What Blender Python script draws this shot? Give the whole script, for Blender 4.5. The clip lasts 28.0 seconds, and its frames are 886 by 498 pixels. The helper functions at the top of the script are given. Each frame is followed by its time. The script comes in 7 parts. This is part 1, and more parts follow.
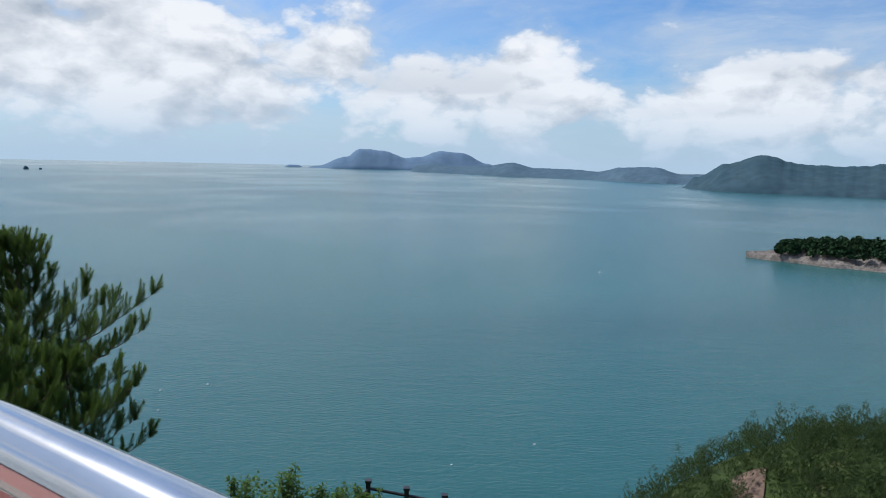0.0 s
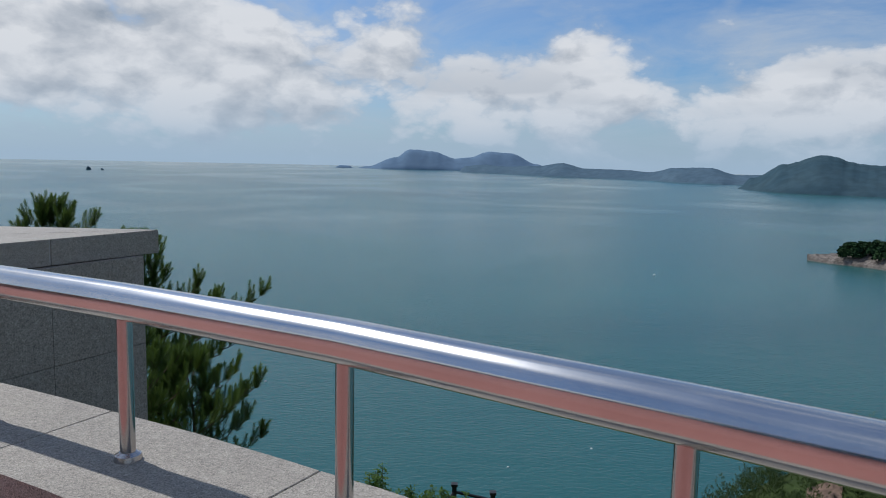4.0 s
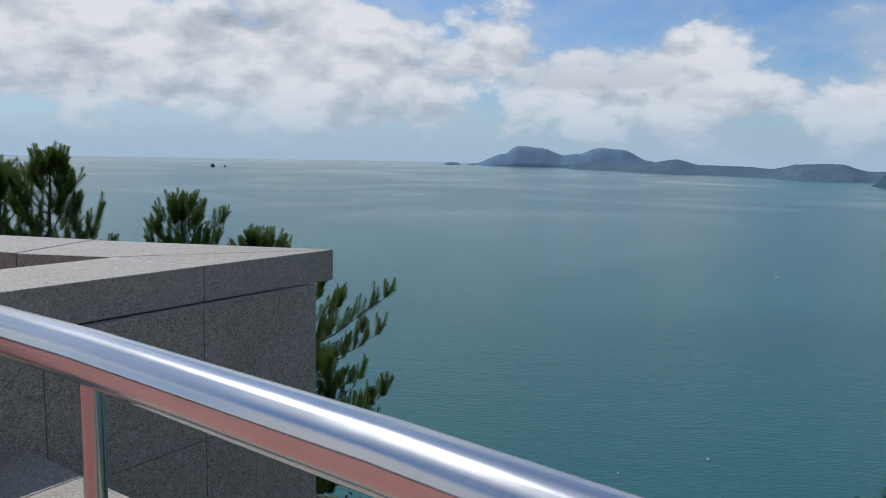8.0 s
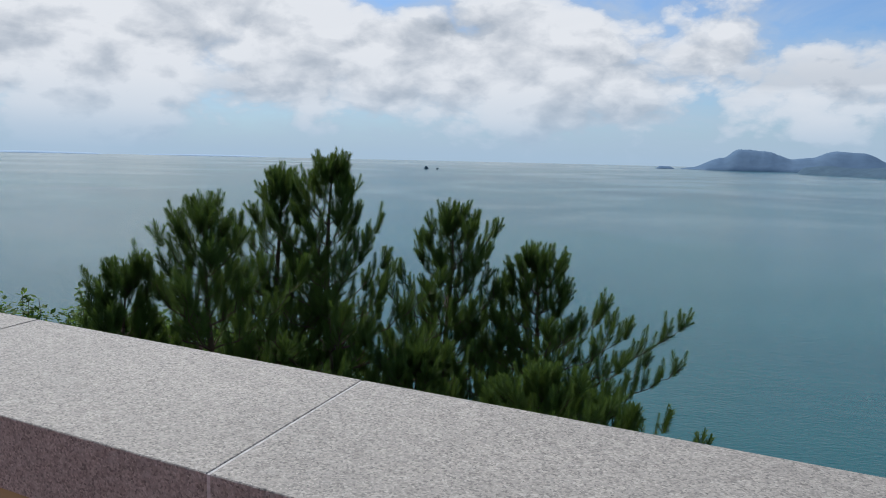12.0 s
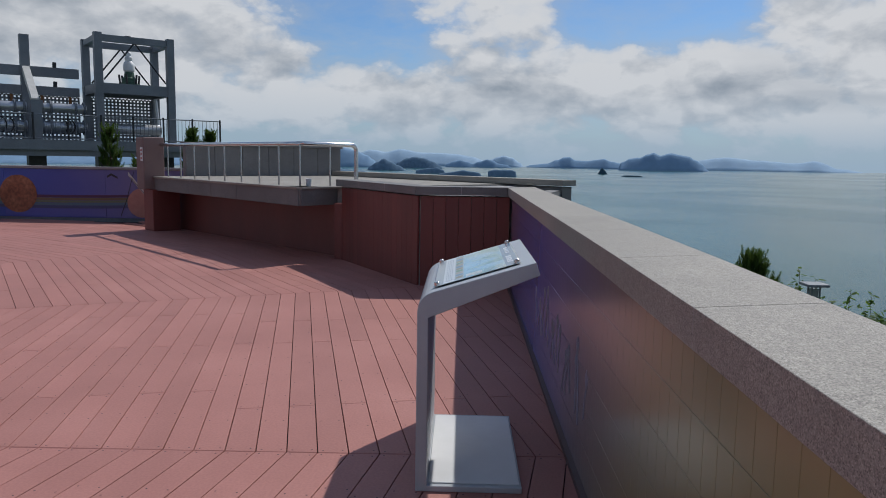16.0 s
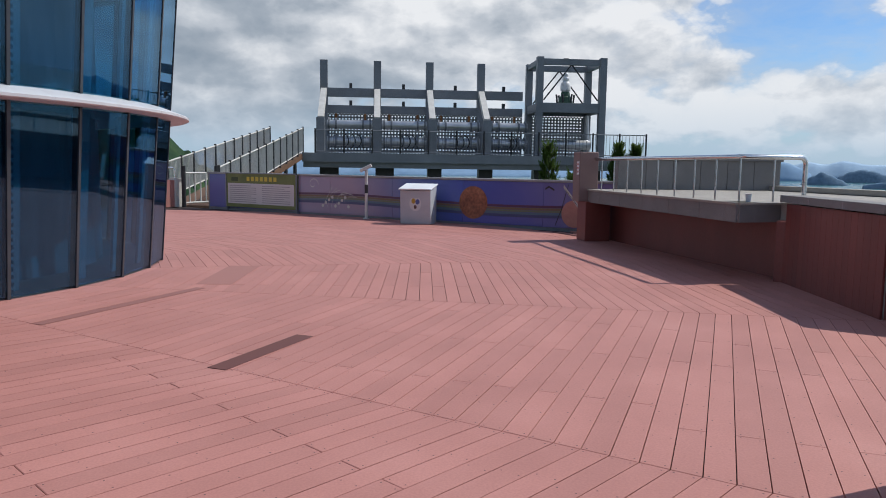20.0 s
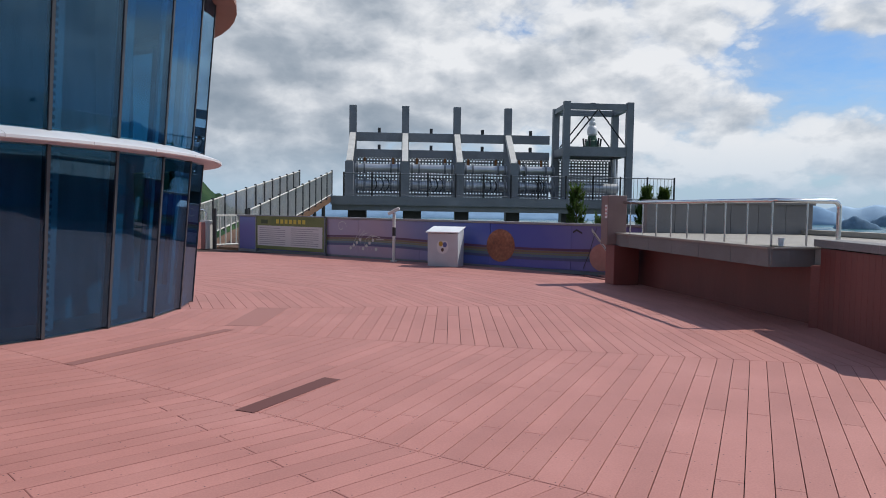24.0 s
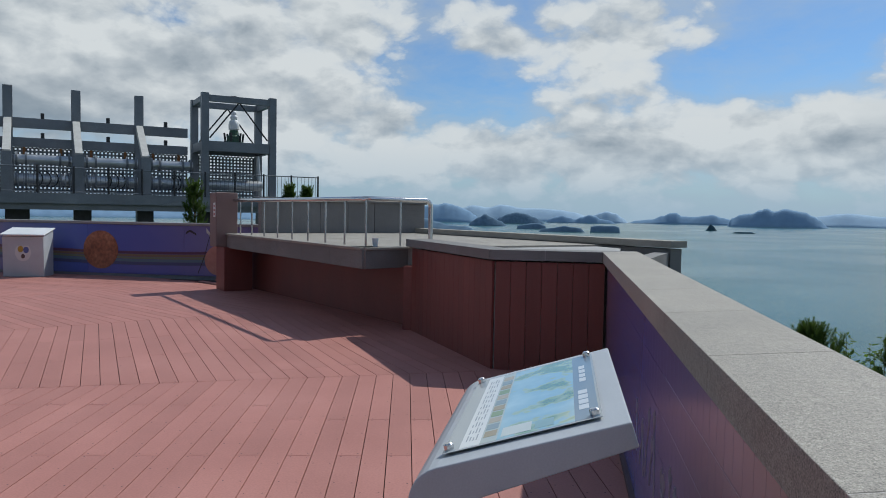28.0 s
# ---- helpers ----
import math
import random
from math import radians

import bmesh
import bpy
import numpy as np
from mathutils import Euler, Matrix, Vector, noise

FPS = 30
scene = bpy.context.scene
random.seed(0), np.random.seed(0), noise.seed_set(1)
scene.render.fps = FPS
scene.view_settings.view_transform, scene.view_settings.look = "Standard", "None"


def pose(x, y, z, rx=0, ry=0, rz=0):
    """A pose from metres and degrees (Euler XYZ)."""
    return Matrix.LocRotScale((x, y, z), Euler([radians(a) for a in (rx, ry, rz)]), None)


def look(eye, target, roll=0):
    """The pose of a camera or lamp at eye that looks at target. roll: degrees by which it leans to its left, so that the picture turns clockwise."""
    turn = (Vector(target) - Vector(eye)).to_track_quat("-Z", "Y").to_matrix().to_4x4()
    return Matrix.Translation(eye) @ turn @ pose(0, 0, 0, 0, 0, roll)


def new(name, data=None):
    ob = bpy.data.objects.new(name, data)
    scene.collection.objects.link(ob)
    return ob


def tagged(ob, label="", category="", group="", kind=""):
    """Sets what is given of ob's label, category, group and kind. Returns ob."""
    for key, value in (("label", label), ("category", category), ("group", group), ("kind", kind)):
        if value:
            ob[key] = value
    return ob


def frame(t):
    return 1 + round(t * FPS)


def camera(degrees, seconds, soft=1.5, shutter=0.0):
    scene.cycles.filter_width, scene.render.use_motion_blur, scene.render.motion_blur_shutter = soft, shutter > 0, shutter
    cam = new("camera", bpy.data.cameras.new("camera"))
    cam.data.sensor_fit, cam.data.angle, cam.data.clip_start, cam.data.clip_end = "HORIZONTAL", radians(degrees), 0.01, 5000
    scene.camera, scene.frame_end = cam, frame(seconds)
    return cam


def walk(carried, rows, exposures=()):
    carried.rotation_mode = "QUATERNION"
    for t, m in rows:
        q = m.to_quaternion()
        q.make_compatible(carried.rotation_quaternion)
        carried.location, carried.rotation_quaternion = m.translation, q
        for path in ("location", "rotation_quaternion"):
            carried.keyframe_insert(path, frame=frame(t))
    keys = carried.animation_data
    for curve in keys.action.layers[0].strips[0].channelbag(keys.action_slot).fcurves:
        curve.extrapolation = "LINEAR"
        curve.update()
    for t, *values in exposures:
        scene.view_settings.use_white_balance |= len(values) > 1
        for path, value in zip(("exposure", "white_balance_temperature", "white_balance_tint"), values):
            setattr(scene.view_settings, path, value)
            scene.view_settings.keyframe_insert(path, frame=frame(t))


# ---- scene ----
cam = camera(62.3, 28.0, soft=0.95)
PATH = [
    (0, (1.773, -1.478, 1.516), (1.853, 0.507, 1.28), 1.3),
    (0.5, (1.555, -1.548, 1.521), (1.633, 0.437, 1.289), 1.4),
    (1, (1.312, -1.622, 1.537), (1.389, 0.363, 1.306), 1.4),
    (1.5, (1.095, -1.686, 1.541), (1.169, 0.3, 1.312), 1.3),
    (2, (0.852, -1.634, 1.546), (0.925, 0.352, 1.318), 1.4),
    (2.5, (0.656, -1.549, 1.563), (0.723, 0.436, 1.33), 1.5),
    (4.5, (0.549, -1.239, 1.5), (0.439, 0.743, 1.262), 1.1),
    (5, (0.525, -1.251, 1.493), (0.357, 0.727, 1.255), 1.0),
    (6, (0.416, -1.14, 1.506), (0.151, 0.827, 1.264), 0.9),
    (6.5, (0.334, -1.068, 1.499), (0.054, 0.898, 1.257), 1.0),
    (7, (0.251, -0.885, 1.499), (-0.034, 1.079, 1.256), 1.0),
    (7.5, (0.188, -0.696, 1.515), (-0.123, 1.264, 1.268), 1.1),
    (8, (0.006, -0.433, 1.508), (-0.333, 1.522, 1.256), 1.1),
    (9, (-0.265, -0.073, 1.542), (-0.832, 1.828, 1.289), 1.0),
    (9.5, (-0.576, 0.002, 1.559), (-1.277, 1.857, 1.306), 1.1),
    (10, (-0.854, 0.144, 1.563), (-1.641, 1.965, 1.31), 1.1),
    (10.5, (-1.127, 0.286, 1.577), (-1.97, 2.082, 1.321), 1.5),
    (11, (-1.467, 0.442, 1.569), (-2.331, 2.227, 1.314), 1.3),
    (11.5, (-1.721, 0.66, 1.546), (-2.582, 2.447, 1.291), 1.3),
    (13.5, (-2.383, 1.376, 1.558), (-3.439, 3.056, 1.307), 0.9),
    (14, (-2.476, 1.345, 1.55), (-3.802, 2.821, 1.298), 1.2),
    (14.5, (-2.456, 1.217, 1.571), (-4.043, 2.408, 1.32), 1.0),
    (15, (-2.473, 1.114, 1.56), (-4.277, 1.942, 1.312), 0.8),
    (15.5, (-2.464, 1.052, 1.552), (-4.408, 1.453, 1.308), 0.7),
    (16, (-2.368, 0.926, 1.549), (-4.352, 0.876, 1.306), 0.9),
    (16.5, (-2.347, 0.713, 1.556), (-4.291, 0.309, 1.316), 0.9),
    (17, (-2.338, 0.708, 1.564), (-4.207, 0.037, 1.328), 0.9),
    (17.5, (-2.35, 0.719, 1.558), (-4.151, -0.118, 1.325), 0.8),
    (18, (-2.344, 0.691, 1.552), (-4.09, -0.256, 1.321), 0.7),
    (19, (-2.339, 0.705, 1.553), (-4.019, -0.356, 1.326), 0.7),
    (20, (-2.33, 0.702, 1.553), (-3.992, -0.388, 1.329), 0.8),
    (21, (-2.322, 0.711, 1.567), (-3.97, -0.4, 1.342), 0.9),
    (21.5, (-2.303, 0.721, 1.571), (-3.943, -0.4, 1.345), 0.9),
    (23.5, (-2.313, 0.72, 1.564), (-3.94, -0.437, 1.44), 0.9),
    (24, (-2.328, 0.679, 1.556), (-3.956, -0.477, 1.447), 0.9),
    (25, (-2.665, 0.715, 1.531), (-4.337, -0.377, 1.426), 0.9),
    (26, (-3.234, 0.714, 1.565), (-4.981, -0.253, 1.454), 0.9),
    (27, (-3.606, 1.028, 1.576), (-5.445, 0.249, 1.469), 0.8),
    (28, (-3.891, 1.098, 1.577), (-5.862, 0.772, 1.479), 1.0),
]
EXPOSURE = [(0.0, 0.05, 6080, 10), (1.0, -0.15, 6080, 10), (2.0, -0.33, 6080, 10), (2.5, -0.33, 6080, 10), (5.0, -0.3, 6080, 10), (8.0, -0.25, 6080, 10), (11.0, -0.2, 6080, 10), (14.0, -0.06, 6080, 10), (15.0, -0.36, 6120, 10), (16.0, -0.48, 6180, 10), (17.0, -0.12, 6260, 10), (20.0, -0.06, 6260, 10), (25.0, -0.06, 6260, 10), (26.0, 0.0, 6260, 10), (27.0, -0.1, 6160, 10), (28.0, -0.36, 6130, 5)]
walk(cam, [(t, look(e, g, r)) for t, e, g, r in PATH], EXPOSURE)

# ---- light ----
SUN_AZ = 55.6      # degrees to the left of +y
SUN_EL = 50.0
CX, CY = -5.9, -12.7          # axis of the round tower; the terrace is laid out round it
H = 1.205                      # top of the parapet coping
SEA = -38.0


# masses of cloud and open gaps: degrees left of +y, height, half widths, weight
CLOUDS = [(20, 8, 9, 5, 0.16), (4.9, 8.4, 4.2, 2.3, 0.18), (-8.8, 8.0, 2.6, 2.0, 0.15), (-20, 4.6, 9, 1.7, 0.16), (0, 5.0, 12, 2.0, 0.10), (13, 11.8, 3, 1.6, -0.24), (-2.5, 11.4, 7, 1.8, -0.22), (-22, 9.5, 11, 2.8, -0.16),
          (42, 8, 14, 5, 0.17), (29.5, 11.8, 3.5, 1.6, -0.24), (56, 9, 10, 4, 0.12), (78, 10.6, 7, 1.4, -0.20), (84, 4.5, 14, 3, 0.10), (93, 12.6, 9, 1.0, 0.12), (70, 5.5, 8, 2.5, 0.06), (72, 6.5, 12, 2.5, 0.12), (95, 8.0, 6.5, 2.4, -0.20), (73, 13, 6, 3.2, -0.22), (86, 13.5, 9, 2.4, 0.12),
          (116, 9, 13, 6, 0.20), (142, 9, 13, 7, 0.38), (128, 14, 15, 4, 0.16), (100.5, 10.5, 4, 2.2, -0.20), (139, 13.6, 2.5, 1.3, -0.26), (119, 13.2, 3, 1.2, -0.24), (102, 4.5, 10, 2.2, 0.10), (85, 5.0, 9, 2.2, 0.10)]


def build_world():
    w = bpy.data.worlds.new("daylight")
    scene.world = w
    w.use_nodes = True
    nt = w.node_tree
    nt.nodes.clear()
    N, L = nt.nodes.new, nt.links.new

    def math_node(op, a, b=None, c=None, clamp=False):
        n = N("ShaderNodeMath")
        n.operation = op
        n.use_clamp = clamp
        for i, v in enumerate((a, b, c)):
            if v is None:
                continue
            if isinstance(v, (int, float)):
                n.inputs[i].default_value = v
            else:
                L(v, n.inputs[i])
        return n.outputs[0]

    def ramp(v, stops):
        n = N("ShaderNodeValToRGB")
        e = n.color_ramp.elements
        while len(e) > 1:
            e.remove(e[-1])
        e[0].position, e[0].color = stops[0][0], (*stops[0][1], 1)
        for p, c in stops[1:]:
            k = e.new(p)
            k.color = (*c, 1)
        L(v, n.inputs[0])
        return n.outputs[0]

    def mix(f, a, b):
        n = N("ShaderNodeMix")
        n.data_type = "RGBA"
        if isinstance(f, (int, float)):
            n.inputs[0].default_value = f
        else:
            L(f, n.inputs[0])
        for i, v in ((6, a), (7, b)):
            if isinstance(v, tuple):
                n.inputs[i].default_value = (*v, 1)
            else:
                L(v, n.inputs[i])
        return n.outputs[2]

    sky = N("ShaderNodeTexSky")
    sky.sky_type = "NISHITA"
    sky.sun_disc = False
    sky.sun_elevation = radians(SUN_EL)
    sky.sun_rotation = radians(-SUN_AZ)
    sky.air_density, sky.dust_density, sky.ozone_density = 1.0, 0.6, 2.0
    hs = N("ShaderNodeMix")
    hs.data_type, hs.blend_type = "RGBA", "MULTIPLY"
    hs.inputs[0].default_value = 1.0
    L(sky.outputs[0], hs.inputs[6])
    hs.inputs[7].default_value = (0.090, 0.118, 0.150, 1)
    blue = hs.outputs[2]

    tc = N("ShaderNodeTexCoord")
    sep = N("ShaderNodeSeparateXYZ")
    L(tc.outputs["Generated"], sep.inputs[0])
    x, y, z = sep.outputs
    zz = math_node("MAXIMUM", z, 0.0)
    comb = N("ShaderNodeCombineXYZ")
    L(x, comb.inputs[0])
    L(y, comb.inputs[1])
    L(math_node("MULTIPLY", zz, 1.75), comb.inputs[2])

    def cloud_noise(vec, scale, detail, rough, dist=0.0):
        n = N("ShaderNodeTexNoise")
        n.inputs["Scale"].default_value, n.inputs["Detail"].default_value = scale, detail
        n.inputs["Roughness"].default_value, n.inputs["Distortion"].default_value = rough, dist
        L(vec, n.inputs["Vector"])
        return n.outputs["Fac"]

    def moved(dx, dy, dz):
        v = N("ShaderNodeVectorMath")
        v.operation = "ADD"
        L(comb.outputs[0], v.inputs[0])
        v.inputs[1].default_value = (dx, dy, dz)
        return v.outputs[0]

    def blob(az, el, w, h):
        """A soft mass of cloud: one at its middle, nothing past its edge."""
        ca = math.cos(radians(el))
        c = (-math.sin(radians(az)) * ca, math.cos(radians(az)) * ca, math.sin(radians(el)))
        sx = math_node("SUBTRACT", x, c[0])
        sy = math_node("SUBTRACT", y, c[1])
        sz = math_node("SUBTRACT", z, c[2])
        hor = math_node("ADD", math_node("MULTIPLY", sx, sx), math_node("MULTIPLY", sy, sy))
        d2 = math_node("ADD", math_node("MULTIPLY", hor, 1 / radians(w) ** 2), math_node("MULTIPLY", math_node("MULTIPLY", sz, sz), 1 / radians(h) ** 2))
        return math_node("POWER", 2.718, math_node("MULTIPLY", d2, -1.0))

    warp = N("ShaderNodeTexNoise")
    warp.inputs["Scale"].default_value, warp.inputs["Detail"].default_value = 11.0, 5
    L(comb.outputs[0], warp.inputs["Vector"])

    def puffs(dx, dy, dz):
        """Rounded heads of cloud: one at the middle of a head."""
        v = N("ShaderNodeVectorMath")
        v.operation = "MULTIPLY_ADD"
        L(warp.outputs["Color"], v.inputs[0])
        v.inputs[1].default_value = (0.05, 0.05, 0.05)
        L(moved(dx, dy, dz), v.inputs[2])
        n = N("ShaderNodeTexVoronoi")
        n.feature = "SMOOTH_F1"
        n.inputs["Scale"].default_value, n.inputs["Detail"].default_value = 9.5, 5.0
        n.inputs["Roughness"].default_value, n.inputs["Smoothness"].default_value = 0.52, 0.35
        L(v.outputs[0], n.inputs["Vector"])
        return math_node("SUBTRACT", 1.0, n.outputs["Distance"])

    def body(dx, dy, dz, detail=9):
        return math_node("ADD", math_node("MULTIPLY", cloud_noise(moved(dx, dy, dz), 5.6, detail, 0.54, 0.12), 0.56), math_node("MULTIPLY", puffs(dx, dy, dz), 0.30))

    big = body(0, 0, 0)
    lit = body(-0.010, 0.006, 0.030)
    broad = cloud_noise(comb.outputs[0], 3.2, 3, 0.5)
    deep = cloud_noise(moved(0, 0, 0), 5.0, 3, 0.5)
    deep_up = cloud_noise(moved(0, 0, 0.085), 5.0, 3, 0.5)
    flat = N("ShaderNodeCombineXYZ")
    L(math_node("DIVIDE", x, math_node("ADD", zz, 0.16)), flat.inputs[0])
    L(math_node("DIVIDE", y, math_node("ADD", zz, 0.16)), flat.inputs[1])
    wisp = cloud_noise(flat.outputs[0], 1.1, 9, 0.62, 0.6)
    dens = math_node("ADD", big, math_node("MULTIPLY_ADD", broad, 0.42, 0.045))
    belt = ramp(zz, [(0.0, (0.06,) * 3), (0.02, (0.09,) * 3), (0.05, (0.16,) * 3), (0.12, (0.17,) * 3), (0.18, (0.12,) * 3), (0.32, (0.09,) * 3), (0.6, (0.02,) * 3), (1.0, (0.0,) * 3)])
    dens = math_node("ADD", dens, belt)
    for az, el, w, h, k in CLOUDS:
        dens = math_node("ADD", dens, math_node("MULTIPLY", blob(az, el, w, h), k))
    cover = ramp(dens, [(0.0, (0, 0, 0)), (0.63, (0, 0, 0)), (0.675, (0.50,) * 3), (0.72, (0.88,) * 3), (0.79, (1, 1, 1))])
    skirt = ramp(dens, [(0.0, (0, 0, 0)), (0.52, (0, 0, 0)), (0.65, (0.36,) * 3), (0.75, (0.5,) * 3)])
    veil = ramp(wisp, [(0.40, (0, 0, 0)), (0.54, (0.24,) * 3), (0.70, (0.75,) * 3)])
    shade = math_node("MULTIPLY_ADD", math_node("SUBTRACT", big, lit), 2.0, 0.90)
    shade = math_node("MULTIPLY_ADD", math_node("SUBTRACT", deep, deep_up), 1.15, shade)
    thick = math_node("MULTIPLY", math_node("SUBTRACT", dens, 0.84), 1.9, clamp=True)
    shade = math_node("SUBTRACT", shade, math_node("MULTIPLY_ADD", thick, 0.46, math_node("MULTIPLY", blob(143, 10, 22, 11), 0.36)), clamp=True)
    # grey level undersides low over the sea
    under = N("ShaderNodeCombineXYZ")
    L(x, under.inputs[0])
    L(y, under.inputs[1])
    L(math_node("MULTIPLY", zz, 4.0), under.inputs[2])
    bank = ramp(cloud_noise(under.outputs[0], 3.4, 5, 0.5, 0.2), [(0.0, (0, 0, 0)), (0.46, (0, 0, 0)), (0.62, (1, 1, 1))])
    bank = math_node("MULTIPLY", bank, ramp(zz, [(0.0, (0, 0, 0)), (0.055, (0, 0, 0)), (0.080, (0.30,) * 3), (0.105, (0.26,) * 3), (0.15, (0.06,) * 3), (0.26, (0.05,) * 3)]))
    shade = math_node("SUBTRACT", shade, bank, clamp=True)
    tone = ramp(shade, [(0.0, (0.36, 0.43, 0.51)), (0.35, (0.50, 0.56, 0.63)), (0.62, (0.74, 0.78, 0.83)), (0.95, (1.12, 1.12, 1.12))])
    col = mix(veil, blue, (0.72, 0.81, 0.91))
    col = mix(skirt, col, (0.69, 0.77, 0.86))
    col = mix(cover, col, tone)
    # pale air low over the water
    low = ramp(zz, [(0.0, (0.95,) * 3), (0.025, (0.72,) * 3), (0.05, (0.38,) * 3), (0.09, (0.10,) * 3), (0.14, (0.0,) * 3)])
    col = mix(low, col, (0.56, 0.73, 0.89))
    bg = N("ShaderNodeBackground")
    bg.inputs["Strength"].default_value = 0.78
    L(col, bg.inputs["Color"])
    out = N("ShaderNodeOutputWorld")
    L(bg.outputs[0], out.inputs["Surface"])


build_world()
sun_data = bpy.data.lights.new("sun", "SUN")
sun_data.energy, sun_data.angle, sun_data.color = 4.0, radians(0.6), (1.0, 0.955, 0.89)
sun = new("sun", sun_data)
_ch = math.cos(radians(SUN_EL))
sun.matrix_world = look((0, 0, 40), (math.sin(radians(SUN_AZ)) * _ch, -math.cos(radians(SUN_AZ)) * _ch, 40 - math.sin(radians(SUN_EL))))

# ---- materials ----
def material(name, stops, scale=4.0, rough=0.6, metal=0.0, bump=0.0, bump_scale=60.0, fine=0.0, fine_scale=180.0, spec=0.5,
             stretch=(1, 1, 1), island=0.0, rnd=0.0, rough_var=0.08, detail=5.0, coat=0.0, angle=0.0, subsurf=None):
    """Colour from noise over stops [(pos, rgb)...], finer speckle, bump, and tone steps per object (rnd) or per island."""
    m = bpy.data.materials.new(name)
    m.use_nodes = True
    nt = m.node_tree
    N, L = nt.nodes.new, nt.links.new
    b = nt.nodes["Principled BSDF"]
    g = N("ShaderNodeNewGeometry")
    mp = N("ShaderNodeMapping")
    mp.inputs["Scale"].default_value = stretch
    mp.inputs["Rotation"].default_value = (0, 0, angle)
    L(g.outputs["Position"], mp.inputs[0])
    n1 = N("ShaderNodeTexNoise")
    n1.inputs["Scale"].default_value, n1.inputs["Detail"].default_value = scale, detail
    n1.inputs["Roughness"].default_value = 0.6
    L(mp.outputs[0], n1.inputs["Vector"])
    cr = N("ShaderNodeValToRGB")
    e = cr.color_ramp.elements
    e[0].position, e[0].color = stops[0][0], (*stops[0][1], 1)
    e[1].position, e[1].color = stops[-1][0], (*stops[-1][1], 1)
    for p, c in stops[1:-1]:
        k = e.new(p)
        k.color = (*c, 1)
    L(n1.outputs["Fac"], cr.inputs[0])
    col = cr.outputs[0]
    n2 = N("ShaderNodeTexNoise")
    n2.inputs["Scale"].default_value, n2.inputs["Detail"].default_value = fine_scale, 2.0
    L(g.outputs["Position"], n2.inputs["Vector"])

    def scaled(col, fac_socket, amount):
        mr = N("ShaderNodeMapRange")
        mr.inputs["From Min"].default_value, mr.inputs["From Max"].default_value = 0.0, 1.0
        mr.inputs["To Min"].default_value, mr.inputs["To Max"].default_value = 1 - amount, 1 + amount
        L(fac_socket, mr.inputs["Value"])
        mx = N("ShaderNodeVectorMath")
        mx.operation = "SCALE"
        L(col, mx.inputs[0])
        L(mr.outputs[0], mx.inputs["Scale"])
        return mx.outputs[0]

    if fine:
        c2 = N("ShaderNodeValToRGB")
        c2.color_ramp.elements[0].position, c2.color_ramp.elements[1].position = 0.36, 0.64
        L(n2.outputs["Fac"], c2.inputs[0])
        col = scaled(col, c2.outputs[0], fine)
    if rnd:
        oi = N("ShaderNodeObjectInfo")
        col = scaled(col, oi.outputs["Random"], rnd)
    if island:
        col = scaled(col, g.outputs["Random Per Island"], island)
    L(col, b.inputs["Base Color"])
    mr = N("ShaderNodeMapRange")
    mr.inputs["To Min"].default_value, mr.inputs["To Max"].default_value = max(0.02, rough - rough_var), min(1, rough + rough_var)
    L(n1.outputs["Fac"], mr.inputs["Value"])
    L(mr.outputs[0], b.inputs["Roughness"])
    b.inputs["Metallic"].default_value = metal
    b.inputs["Specular IOR Level"].default_value = spec
    b.inputs["Coat Weight"].default_value = coat
    if bump:
        n3 = N("ShaderNodeTexNoise")
        n3.inputs["Scale"].default_value, n3.inputs["Detail"].default_value = bump_scale, 4.0
        L(mp.outputs[0], n3.inputs["Vector"])
        bp = N("ShaderNodeBump")
        bp.inputs["Strength"].default_value, bp.inputs["Distance"].default_value = bump, 0.01
        L(n3.outputs["Fac"], bp.inputs["Height"])
        L(bp.outputs[0], b.inputs["Normal"])
    return m


def granite(name, stops, scale, rough, grain=380.0, dark=0.50, light=1.40, bump=0.3):
    """Stone of small dark and pale crystals over broad stains."""
    m = material(name, stops, scale, rough, bump=bump, bump_scale=240, fine=0.05, fine_scale=45, rnd=0.03)
    nt = m.node_tree
    N, L = nt.nodes.new, nt.links.new
    b = nt.nodes["Principled BSDF"]
    base = b.inputs["Base Color"].links[0].from_socket
    g = N("ShaderNodeNewGeometry")
    last = base
    for sc, lo, hi in ((grain, dark, light), (grain * 0.42, 0.86, 1.10)):
        v = N("ShaderNodeTexVoronoi")
        v.inputs["Scale"].default_value = sc
        L(g.outputs["Position"], v.inputs["Vector"])
        sp = N("ShaderNodeSeparateXYZ")
        L(v.outputs["Color"], sp.inputs[0])
        r = N("ShaderNodeValToRGB")
        e = r.color_ramp.elements
        e[0].position, e[0].color = 0.0, (lo, lo, lo, 1)
        e[1].position, e[1].color = 1.0, (hi, hi, hi, 1)
        for p, c in ((0.22, (lo + 1.9) / 2.9), (0.5, 1.0), (0.82, (hi + 1.6) / 2.6)):
            e.new(p).color = (c, c, c, 1)
        L(sp.outputs[0], r.inputs[0])
        mx = N("ShaderNodeVectorMath")
        mx.operation = "MULTIPLY"
        L(last, mx.inputs[0])
        L(r.outputs[0], mx.inputs[1])
        last = mx.outputs[0]
    L(last, b.inputs["Base Color"])
    return m


